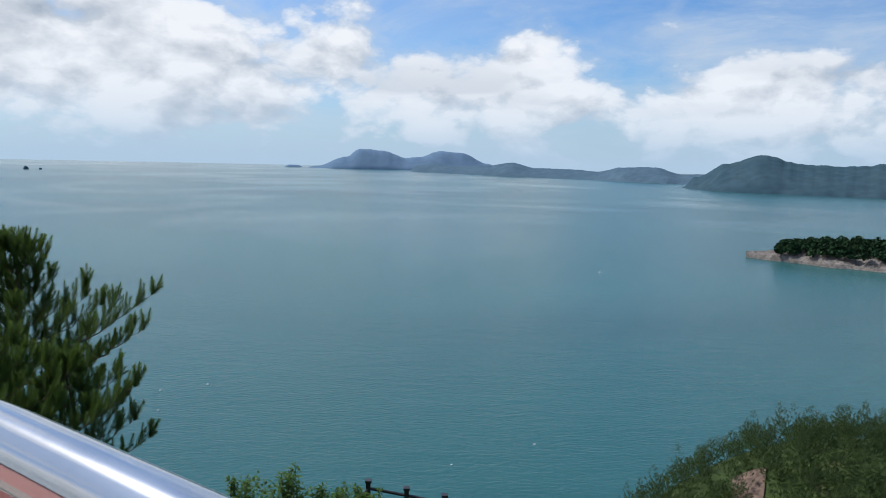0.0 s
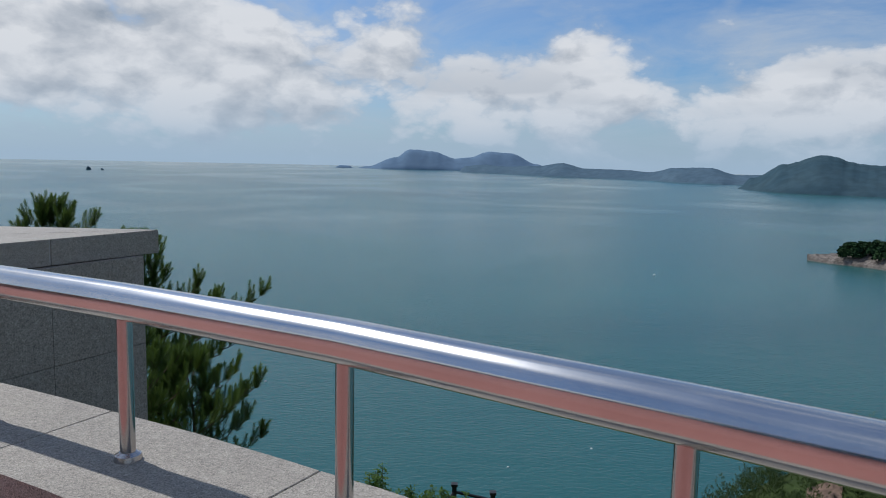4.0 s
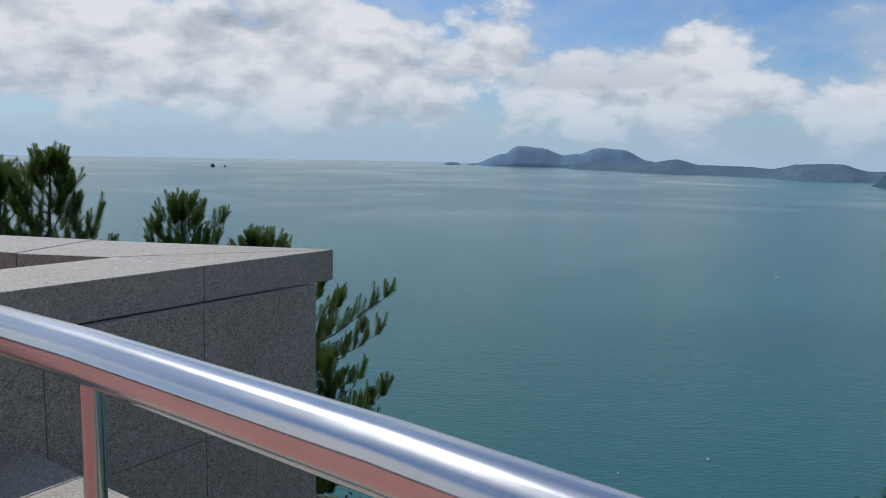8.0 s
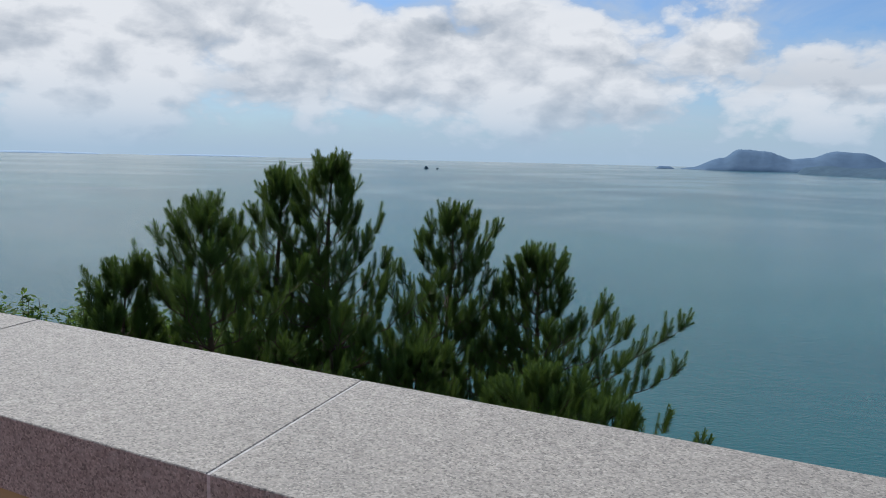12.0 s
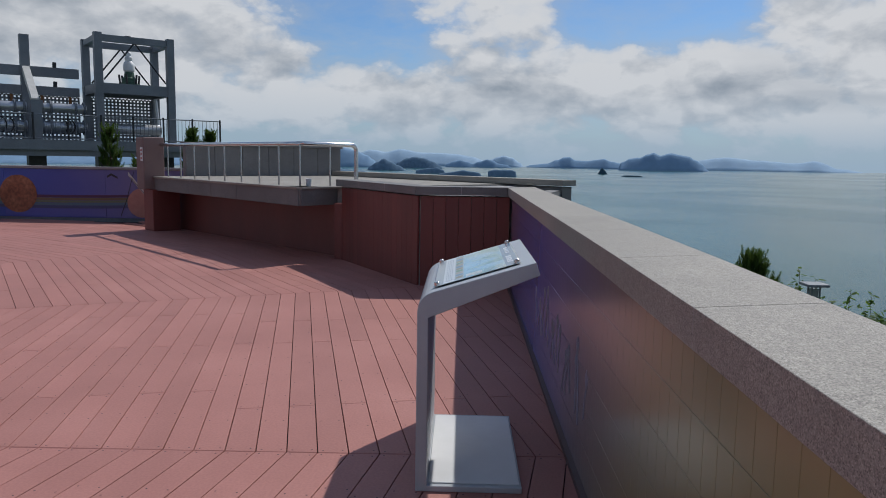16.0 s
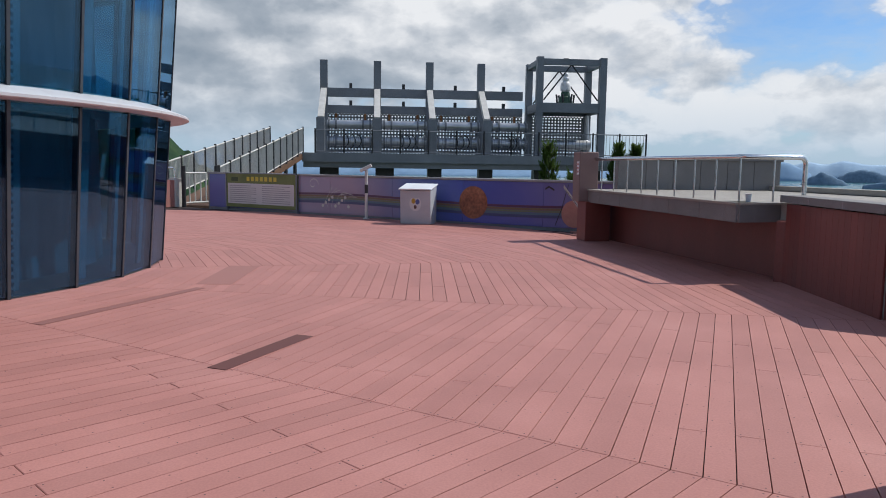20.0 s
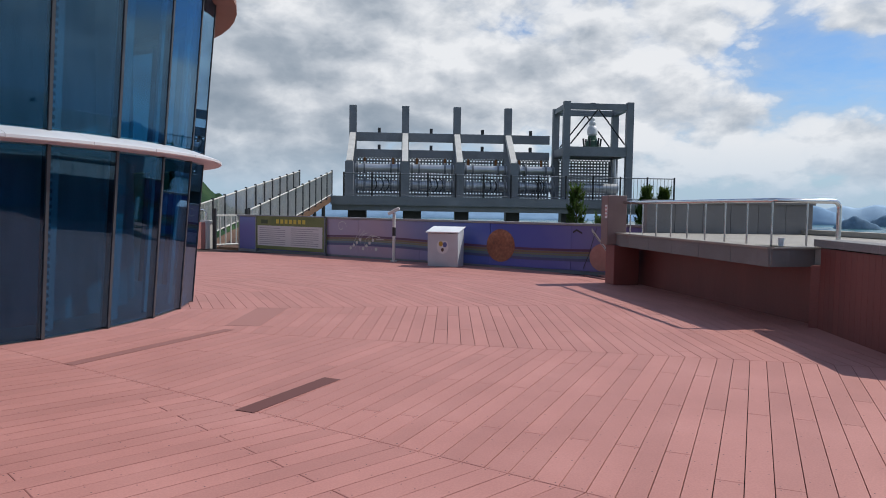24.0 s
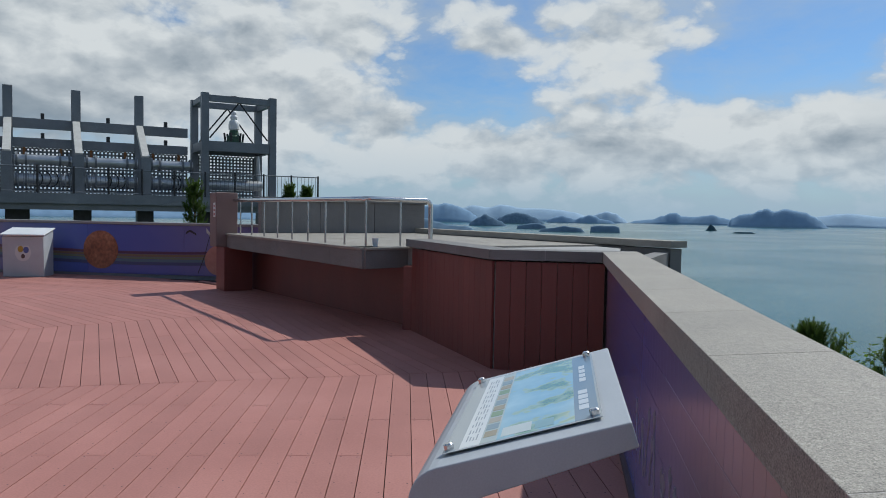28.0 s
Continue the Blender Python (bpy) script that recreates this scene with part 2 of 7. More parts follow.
GRANITE = granite("granite_coping", [(0.3, (0.272, 0.245, 0.206)), (0.55, (0.330, 0.298, 0.252)), (0.75, (0.385, 0.346, 0.294))], 1.6, 0.70)
GRANITE_DARK = granite("granite_wall", [(0.3, (0.16, 0.150, 0.142)), (0.6, (0.205, 0.195, 0.186)), (0.8, (0.25, 0.238, 0.228))], 1.3, 0.72)
AGGREGATE = granite("exposed_aggregate", [(0.3, (0.275, 0.238, 0.198)), (0.6, (0.335, 0.294, 0.248)), (0.8, (0.395, 0.350, 0.300))], 1.1, 0.8, 260.0, 0.52, 1.42, 0.4)
PLINTH = material("terrace_plinth", [(0.3, (0.30, 0.29, 0.28)), (0.7, (0.42, 0.41, 0.39))], 0.8, 0.8, bump=0.2, bump_scale=40, fine=0.15, fine_scale=80)
DECK = material("deck_composite", [(0.25, (0.37, 0.158, 0.130)), (0.55, (0.43, 0.190, 0.158)), (0.8, (0.48, 0.226, 0.192))], 0.9, 0.6, bump=0.09, bump_scale=45, fine=0.05, fine_scale=70, rnd=0.07, spec=0.35)
DECK_STUFF = material("deck_composite_far", [(0.25, (0.37, 0.158, 0.130)), (0.55, (0.43, 0.190, 0.158)), (0.8, (0.48, 0.226, 0.192))], 0.9, 0.6, bump=0.09, bump_scale=45, fine=0.05, fine_scale=70, island=0.07, spec=0.35)
GAP = material("joist_dark", [(0.3, (0.03, 0.017, 0.015)), (0.7, (0.05, 0.028, 0.024))], 6, 0.9)
CLAD = material("red_cladding", [(0.3, (0.155, 0.040, 0.032)), (0.6, (0.20, 0.055, 0.044)), (0.8, (0.24, 0.075, 0.06))], 1.5, 0.5, bump=0.15, bump_scale=30, fine=0.08, fine_scale=60, rnd=0.10, stretch=(1, 1, 0.25))
STEEL = material("polished_steel", [(0.3, (0.58, 0.57, 0.56)), (0.7, (0.70, 0.69, 0.68))], 3, 0.19, metal=1.0, rough_var=0.06, bump=0.03, bump_scale=12, stretch=(1, 1, 1))
STEEL_POST = material("brushed_steel", [(0.3, (0.44, 0.42, 0.41)), (0.7, (0.54, 0.52, 0.51))], 3, 0.20, metal=1.0, rough_var=0.04)
GREY_STEEL = material("painted_grey_steel", [(0.3, (0.150, 0.160, 0.172)), (0.6, (0.198, 0.210, 0.224)), (0.8, (0.25, 0.262, 0.275))], 0.7, 0.5, bump=0.1, fine=0.08, fine_scale=20)
GALV = material("galvanised_pipe", [(0.3, (0.42, 0.43, 0.44)), (0.7, (0.60, 0.61, 0.62))], 1.2, 0.38, metal=0.7)
RUST = material("rusty_steel", [(0.3, (0.16, 0.06, 0.02)), (0.7, (0.30, 0.14, 0.06))], 3, 0.8)
BLACK = material("black_paint", [(0.3, (0.012, 0.012, 0.013)), (0.7, (0.03, 0.03, 0.032))], 5, 0.45)
PALE_BAR = material("pale_fence_bars", [(0.3, (0.52, 0.50, 0.45)), (0.7, (0.64, 0.62, 0.57))], 3, 0.5)
WOOD_BROWN = material("brown_stained_wood", [(0.3, (0.09, 0.045, 0.025)), (0.7, (0.17, 0.09, 0.05))], 5, 0.7, bump=0.2, bump_scale=30)
STAND_GREY = material("powder_coat_grey", [(0.3, (0.42, 0.44, 0.46)), (0.7, (0.50, 0.52, 0.54))], 2, 0.42, fine=0.03, fine_scale=200)
WHITE_PAINT = material("white_paint", [(0.3, (0.68, 0.68, 0.67)), (0.7, (0.80, 0.80, 0.79))], 2, 0.5)
BAND = material("white_metal_band", [(0.3, (0.48, 0.48, 0.49)), (0.7, (0.60, 0.60, 0.61))], 1.0, 0.42, fine=0.03)
EAVE = material("brown_eave_metal", [(0.3, (0.20, 0.11, 0.08)), (0.7, (0.28, 0.16, 0.12))], 1.0, 0.5)
MULLION = material("dark_mullion", [(0.3, (0.03, 0.034, 0.04)), (0.7, (0.055, 0.06, 0.068))], 3, 0.4)
BARK = material("pine_bark", [(0.3, (0.055, 0.035, 0.022)), (0.7, (0.13, 0.085, 0.055))], 9, 0.9, bump=0.5, bump_scale=30)
NEEDLE = material("pine_needles", [(0.3, (0.042, 0.084, 0.018)), (0.55, (0.072, 0.125, 0.026)), (0.8, (0.125, 0.165, 0.034))], 1.1, 0.65, island=0.30, spec=0.10)
LEAF = material("broad_leaves", [(0.3, (0.045, 0.090, 0.018)), (0.55, (0.075, 0.135, 0.026)), (0.8, (0.12, 0.17, 0.04))], 0.8, 0.6, island=0.35, spec=0.12)
LEAF_DARK = material("dark_hedge_leaves", [(0.3, (0.014, 0.030, 0.010)), (0.7, (0.035, 0.062, 0.018))], 0.8, 0.5, island=0.35)
SCRUB = material("hillside_scrub", [(0.3, (0.017, 0.036, 0.009)), (0.55, (0.034, 0.060, 0.013)), (0.8, (0.066, 0.084, 0.021))], 0.45, 0.6, island=0.42, spec=0.2)


def let_light_through(m, rgb, share_of=0.40):
    """Thin leaves: part of the light that falls on them goes on to the other side."""
    nt = m.node_tree
    b = nt.nodes["Principled BSDF"]
    t = nt.nodes.new("ShaderNodeBsdfTranslucent")
    t.inputs["Color"].default_value = (*rgb, 1)
    mx = nt.nodes.new("ShaderNodeMixShader")
    mx.inputs[0].default_value = share_of
    nt.links.new(b.outputs[0], mx.inputs[1])
    nt.links.new(t.outputs[0], mx.inputs[2])
    nt.links.new(mx.outputs[0], nt.nodes["Material Output"].inputs["Surface"])


let_light_through(NEEDLE, (0.115, 0.175, 0.030), 0.32)
let_light_through(LEAF, (0.16, 0.26, 0.035), 0.42)
let_light_through(SCRUB, (0.08, 0.12, 0.022), 0.25)
FAR_WOOD = material("island_woodland", [(0.3, (0.010, 0.030, 0.014)), (0.5, (0.022, 0.050, 0.020)), (0.75, (0.05, 0.08, 0.028))], 0.06, 0.9, spec=0.1, fine=0.3, fine_scale=0.4)
# Far land: the haze of the air is mixed into these base colours.
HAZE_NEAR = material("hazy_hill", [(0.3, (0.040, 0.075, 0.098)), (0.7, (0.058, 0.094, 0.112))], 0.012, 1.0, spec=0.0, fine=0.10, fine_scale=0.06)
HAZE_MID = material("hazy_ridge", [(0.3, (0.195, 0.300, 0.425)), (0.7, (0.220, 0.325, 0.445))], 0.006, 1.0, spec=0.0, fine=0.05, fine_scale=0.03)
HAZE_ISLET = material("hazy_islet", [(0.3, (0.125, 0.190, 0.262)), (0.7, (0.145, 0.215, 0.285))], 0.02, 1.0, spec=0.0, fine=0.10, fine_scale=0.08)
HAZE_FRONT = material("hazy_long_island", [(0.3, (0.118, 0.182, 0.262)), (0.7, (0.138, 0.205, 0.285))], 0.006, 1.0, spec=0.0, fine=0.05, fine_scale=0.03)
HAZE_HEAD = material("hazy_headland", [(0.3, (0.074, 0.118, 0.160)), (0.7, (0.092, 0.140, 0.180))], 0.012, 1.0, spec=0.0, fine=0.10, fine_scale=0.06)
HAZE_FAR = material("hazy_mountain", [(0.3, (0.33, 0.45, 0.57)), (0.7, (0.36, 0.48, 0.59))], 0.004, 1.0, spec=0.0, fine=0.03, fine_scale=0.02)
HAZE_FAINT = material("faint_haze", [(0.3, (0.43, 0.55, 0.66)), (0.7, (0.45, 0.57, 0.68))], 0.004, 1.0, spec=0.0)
ROCK = material("shore_rock", [(0.3, (0.09, 0.075, 0.062)), (0.7, (0.25, 0.215, 0.185))], 0.25, 0.9, fine=0.25, fine_scale=1.2)
FLAG = material("flagstone", [(0.3, (0.15, 0.15, 0.148)), (0.7, (0.25, 0.25, 0.24))], 2, 0.8, bump=0.2, bump_scale=30, rnd=0.15)
CONCRETE = material("pale_concrete", [(0.3, (0.46, 0.44, 0.41)), (0.7, (0.60, 0.58, 0.54))], 1.5, 0.8, bump=0.15, bump_scale=30, fine=0.08)


def ground_material():
    m = material("hillside_ground", [(0.3, (0.026, 0.042, 0.013)), (0.55, (0.045, 0.066, 0.020)), (0.8, (0.085, 0.082, 0.038))], 0.35, 0.95, bump=0.6, bump_scale=3.0, fine=0.35, fine_scale=9.0, spec=0.1)
    return m


GROUND = ground_material()


def sea_material():
    m = bpy.data.materials.new("sea_water")
    m.use_nodes = True
    nt = m.node_tree
    N, L = nt.nodes.new, nt.links.new
    b = nt.nodes["Principled BSDF"]
    g = N("ShaderNodeNewGeometry")

    def noise_of(scale, stretch, detail, dist=0.0, ang=0.0):
        mp = N("ShaderNodeMapping")
        mp.inputs["Scale"].default_value = stretch
        mp.inputs["Rotation"].default_value = (0, 0, ang)
        L(g.outputs["Position"], mp.inputs[0])
        n = N("ShaderNodeTexNoise")
        n.inputs["Scale"].default_value, n.inputs["Detail"].default_value, n.inputs["Distortion"].default_value = scale, detail, dist
        L(mp.outputs[0], n.inputs["Vector"])
        return n.outputs["Fac"]

    # broad bands in the base colour: painted cloud shadow and currents, then paler streaks
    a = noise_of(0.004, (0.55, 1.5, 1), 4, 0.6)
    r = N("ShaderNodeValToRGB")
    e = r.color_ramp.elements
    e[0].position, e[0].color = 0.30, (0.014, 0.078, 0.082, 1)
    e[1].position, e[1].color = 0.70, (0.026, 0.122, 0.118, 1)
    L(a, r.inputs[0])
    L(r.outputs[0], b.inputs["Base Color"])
    b.inputs["IOR"].default_value = 1.333
    b.inputs["Specular IOR Level"].default_value = 0.52

    def math_of(op, p, q, clamp=False):
        n = N("ShaderNodeMath")
        n.operation, n.use_clamp = op, clamp
        for k, v in enumerate((p, q)):
            if isinstance(v, (int, float)):
                n.inputs[k].default_value = v
            else:
                L(v, n.inputs[k])
        return n.outputs[0]

    def spread(v, a0, a1, b0, b1):
        n = N("ShaderNodeMapRange")
        n.inputs["From Min"].default_value, n.inputs["From Max"].default_value = a0, a1
        n.inputs["To Min"].default_value, n.inputs["To Max"].default_value = b0, b1
        L(v, n.inputs["Value"])
        return n.outputs[0]

    # calm slicks among ruffled water, and smoother water far out
    slick = math_of("ADD", math_of("MULTIPLY", noise_of(0.0042, (1, 1, 1), 6, 0.8), 0.6), math_of("MULTIPLY", noise_of(0.0011, (1, 1, 1), 5, 1.0), 0.4))
    ln = N("ShaderNodeVectorMath")
    ln.operation = "LENGTH"
    L(g.outputs["Position"], ln.inputs[0])
    far = spread(ln.outputs["Value"], 700.0, 4500.0, 0.0, 0.42)
    calm = math_of("ADD", spread(slick, 0.47, 0.66, 0.0, 0.48), far, True)
    L(spread(calm, 0.0, 1.0, 0.26, 0.06), b.inputs["Roughness"])
    h1 = noise_of(1.5, (0.6, 1.2, 1), 5, 0.3, 0.35)
    h2 = noise_of(0.22, (0.6, 1.3, 1), 4, 0.4, 0.2)
    ad = N("ShaderNodeMath")
    ad.operation = "MULTIPLY_ADD"
    ad.inputs[1].default_value = 1.1
    L(h2, ad.inputs[0])
    L(h1, ad.inputs[2])
    bp = N("ShaderNodeBump")
    bp.inputs["Distance"].default_value = 0.4
    L(spread(calm, 0.0, 1.0, 0.36, 0.05), bp.inputs["Strength"])
    L(ad.outputs[0], bp.inputs["Height"])
    L(bp.outputs[0], b.inputs["Normal"])
    return m


WATER = sea_material()


def glass_tower_material():
    """Dark blue reflective facade glass."""
    m = bpy.data.materials.new("blue_facade_glass")
    m.use_nodes = True
    nt = m.node_tree
    N, L = nt.nodes.new, nt.links.new
    nt.nodes.remove(nt.nodes["Principled BSDF"])
    clear = N("ShaderNodeBsdfTransparent")
    clear.inputs["Color"].default_value = (0.32, 0.58, 0.70, 1)
    gloss = N("ShaderNodeBsdfGlossy")
    gloss.inputs["Color"].default_value = (0.38, 0.61, 0.84, 1)
    gloss.inputs["Roughness"].default_value = 0.015
    lw = N("ShaderNodeLayerWeight")
    lw.inputs["Blend"].default_value = 0.5
    pw = N("ShaderNodeMath")
    pw.operation = "POWER"
    pw.inputs[1].default_value = 3.2
    L(lw.outputs["Facing"], pw.inputs[0])
    fr = N("ShaderNodeMapRange")
    fr.inputs["To Min"].default_value, fr.inputs["To Max"].default_value = 0.09, 0.90
    L(pw.outputs[0], fr.inputs["Value"])
    mx = N("ShaderNodeMixShader")
    L(fr.outputs[0], mx.inputs[0])
    L(clear.outputs[0], mx.inputs[1])
    L(gloss.outputs[0], mx.inputs[2])
    L(mx.outputs[0], nt.nodes["Material Output"].inputs["Surface"])
    return m


GLASS = glass_tower_material()


def mural_material(name, axis, stops, wav, tilt=0.45):
    """Printed mural: soft colour fields that run along the wall, with swirls."""
    m = bpy.data.materials.new(name)
    m.use_nodes = True
    nt = m.node_tree
    N, L = nt.nodes.new, nt.links.new
    b = nt.nodes["Principled BSDF"]
    g = N("ShaderNodeNewGeometry")
    sp = N("ShaderNodeSeparateXYZ")
    L(g.outputs["Position"], sp.inputs[0])
    n = N("ShaderNodeTexNoise")
    n.inputs["Scale"].default_value, n.inputs["Detail"].default_value = 0.8, 3
    L(g.outputs["Position"], n.inputs["Vector"])
    ma = N("ShaderNodeMath")
    ma.operation = "MULTIPLY_ADD"
    ma.inputs[1].default_value = wav
    L(n.outputs["Fac"], ma.inputs[0])
    L(sp.outputs[axis], ma.inputs[2])
    mb = N("ShaderNodeMath")
    mb.operation = "MULTIPLY_ADD"
    mb.inputs[1].default_value = tilt
    L(sp.outputs[2], mb.inputs[0])
    L(ma.outputs[0], mb.inputs[2])
    lo, hi = stops[0][0], stops[-1][0]
    mr = N("ShaderNodeMapRange")
    mr.inputs["From Min"].default_value, mr.inputs["From Max"].default_value = lo, hi
    L(mb.outputs[0], mr.inputs["Value"])
    r = N("ShaderNodeValToRGB")
    e = r.color_ramp.elements
    e[0].position, e[0].color = 0.0, (*stops[0][1], 1)
    e[1].position, e[1].color = 1.0, (*stops[-1][1], 1)
    for p, c in stops[1:-1]:
        k = e.new((p - lo) / (hi - lo))
        k.color = (*c, 1)
    L(mr.outputs[0], r.inputs[0])
    L(r.outputs[0], b.inputs["Base Color"])
    b.inputs["Roughness"].default_value = 0.22
    return m


# Last stop dims the pink: coping shade and reflection put into the colour.
MURAL_LONG = mural_material("mural_tiles", 0, [(-11.4, (0.22, 0.13, 0.19)), (-10.0, (0.13, 0.12, 0.31)), (-8.2, (0.16, 0.16, 0.43)), (-6.9, (0.27, 0.23, 0.42)), (-6.0, (0.25, 0.21, 0.24)), (-5.0, (0.24, 0.22, 0.12)), (-3.9, (0.28, 0.255, 0.11)), (-3.235, (0.33, 0.295, 0.12)), (-3.215, (0.47, 0.21, 0.28)), (-2.4, (0.43, 0.175, 0.24)), (-1.7, (0.30, 0.115, 0.135))], 0.12, -0.62)
MURAL_FAR = mural_material("mural_board", 1, [(-20.5, (0.13, 0.15, 0.38)), (-17.0, (0.15, 0.17, 0.40)), (-15.0, (0.33, 0.28, 0.38)), (-12.8, (0.36, 0.27, 0.34)), (-11.0, (0.13, 0.17, 0.37)), (-9.0, (0.07, 0.10, 0.38)), (-7.4, (0.11, 0.12, 0.36)), (-6.0, (0.19, 0.17, 0.33))], 0.9)


def plain(name, rgb, rough=0.5, metal=0.0):
    m = bpy.data.materials.new(name)
    m.use_nodes = True
    b = m.node_tree.nodes["Principled BSDF"]
    b.inputs["Base Color"].default_value = (*rgb, 1)
    b.inputs["Roughness"].default_value = rough
    b.inputs["Metallic"].default_value = metal
    return m


# ---- mesh helpers ----
def link_mesh(name, bm, mat, smooth=False):
    me = bpy.data.meshes.new(name)
    if smooth:
        # round sides stay smooth, ends and rims keep their edge
        bm.normal_update()
        for e in bm.edges:
            e.smooth = len(e.link_faces) != 2 or e.calc_face_angle(0) < 0.75
    bm.to_mesh(me)
    bm.free()
    me.materials.append(mat)
    if smooth:
        for p in me.polygons:
            p.use_smooth = len(p.vertices) <= 4
    return new(name, me)


def part(name, bm, mat, parent, label="", smooth=False):
    ob = link_mesh(name, bm, mat, smooth)
    ob.parent = parent
    if label:
        tagged(ob, label)
    return ob


def share(name, me, parent, m):
    ob = new(name, me)
    ob.parent = parent
    ob.matrix_basis = m
    return ob


def thing(name, label, category, group="", kind="", at=None):
    ob = new(name)
    ob.empty_display_size = 0.1
    if at is not None:
        ob.matrix_basis = at
    return tagged(ob, label, category, group, kind)


def structure(name, bm, mat, label, category, smooth=False):
    return tagged(link_mesh(name, bm, mat, smooth), label, category, "", "structure")


def box(bm, x0, x1, y0, y1, z0, z1, m=None, bevel=0.0):
    r = bmesh.ops.create_cube(bm, size=1.0)
    vs = r["verts"]
    for v in vs:
        v.co = Vector((x0 + (v.co.x + 0.5) * (x1 - x0), y0 + (v.co.y + 0.5) * (y1 - y0), z0 + (v.co.z + 0.5) * (z1 - z0)))
    if bevel:
        es = list({e for v in vs for e in v.link_edges})
        vs = list({v for f in bmesh.ops.bevel(bm, geom=es, offset=bevel, segments=1, affect="EDGES", profile=0.5)["faces"] for v in f.verts} | {v for v in vs if v.is_valid})
    if m is not None:
        for v in vs:
            v.co = m @ v.co
    return bm


def boxed(x0, x1, y0, y1, z0, z1, m=None, bevel=0.0):
    return box(bmesh.new(), x0, x1, y0, y1, z0, z1, m, bevel)


def prism(bm, poly, z0, z1):
    """A prism over a plan polygon (any direction of turn)."""
    area = sum(a[0] * b[1] - b[0] * a[1] for a, b in zip(poly, poly[1:] + poly[:1]))
    if area < 0:
        poly = poly[::-1]
    lo = [bm.verts.new((p[0], p[1], z0)) for p in poly]
    hi = [bm.verts.new((p[0], p[1], z1)) for p in poly]
    bm.faces.new(lo[::-1])
    bm.faces.new(hi)
    n = len(poly)
    for i in range(n):
        j = (i + 1) % n
        bm.faces.new((lo[i], lo[j], hi[j], hi[i]))
    return bm


def prism_bev(poly, z0, z1, bevel=0.006):
    bm = prism(bmesh.new(), poly, z0, z1)
    if bevel:
        bmesh.ops.bevel(bm, geom=bm.edges[:], offset=bevel, segments=1, affect="EDGES", profile=0.5)
    return bm


def tube(bm, p, q, r, seg=10, r2=None):
    p, q = Vector(p), Vector(q)
    d = q - p
    m = Matrix.Translation((p + q) / 2) @ d.to_track_quat("Z", "Y").to_matrix().to_4x4()
    bmesh.ops.create_cone(bm, cap_ends=True, segments=seg, radius1=r, radius2=r if r2 is None else r2, depth=d.length, matrix=m)
    return bm


def sweep(bm, pts, r, seg=14, up=(0, 0, 1), grooves=0.0):
    """A round bar along a line of points; grooves: depth of the drawing marks along it."""
    rs = [r * (1 + grooves * noise.noise((k * 1.7, 0.3, 0.1))) for k in range(seg)]
    pts = [Vector(p) for p in pts]
    rings = []
    for i, p in enumerate(pts):
        d = (pts[min(i + 1, len(pts) - 1)] - pts[max(i - 1, 0)]).normalized()
        a = d.cross(Vector(up))
        a = (a if a.length > 1e-3 else d.cross(Vector((1, 0, 0)))).normalized()
        b = a.cross(d).normalized()
        if rings:
            # keep the rings turning with the line
            pa = last_a - d * last_a.dot(d)
            if pa.length > 1e-3:
                a = pa.normalized()
                b = a.cross(d).normalized()
        last_a = a
        rings.append([bm.verts.new(p + rs[k] * (math.cos(2 * math.pi * k / seg) * a + math.sin(2 * math.pi * k / seg) * b)) for k in range(seg)])
    for u, v in zip(rings, rings[1:]):
        for k in range(seg):
            bm.faces.new((u[k], u[(k + 1) % seg], v[(k + 1) % seg], v[k]))
    bm.faces.new(rings[0][::-1])
    bm.faces.new(rings[-1])
    bmesh.ops.recalc_face_normals(bm, faces=bm.faces[:])
    return bm


def from_arrays(name, verts, faces, mat, smooth=False):
    me = bpy.data.meshes.new(name)
    me.from_pydata([tuple(v) for v in verts], [], [tuple(f) for f in faces])
    me.materials.append(mat)
    if smooth:
        for p in me.polygons:
            p.use_smooth = True
    return me


def polar(ang, r, z=0.0):
    return (CX + r * math.cos(radians(ang)), CY + r * math.sin(radians(ang)), z)


def frame_at(x, y, z, ax, ay):
    """Local x along (ax, ay), local y to its left, z up."""
    return Matrix.Translation((x, y, z)) @ Matrix.Rotation(math.atan2(ay, ax), 4, "Z")

# ---- ground and sea ----
KNOLL = (36.0, 47.0)


def land_height(x, y):
    """The hill top with its lawns, falling to the sea, and a wooded knoll on one side."""
    r = math.hypot(x - CX, y - CY)
    a = math.degrees(math.atan2(y - CY, x - CX))
    side = max(0.0, min(1.0, (a - 88) / 16)) if a > -90 else 1.0
    side = side * side * (3 - 2 * side)
    edge = 16.0 + 11.5 * side + 24 * max(0.0, min(1.0, (a - 150) / 40 if a > 0 else 1.0 if a < -60 else 0.0))
    t = max(0.0, r - edge)
    z = -4.0 - min(t, 17) * (0.30 + 0.32 * side) - max(0, t - 17) * 0.85
    d = math.hypot(x - KNOLL[0], y - KNOLL[1])
    z = max(z, -18.2 - 0.030 * d * d)
    return max(z, SEA - 6) + 0.12 * noise.noise((x * 0.15, y * 0.15, 0))


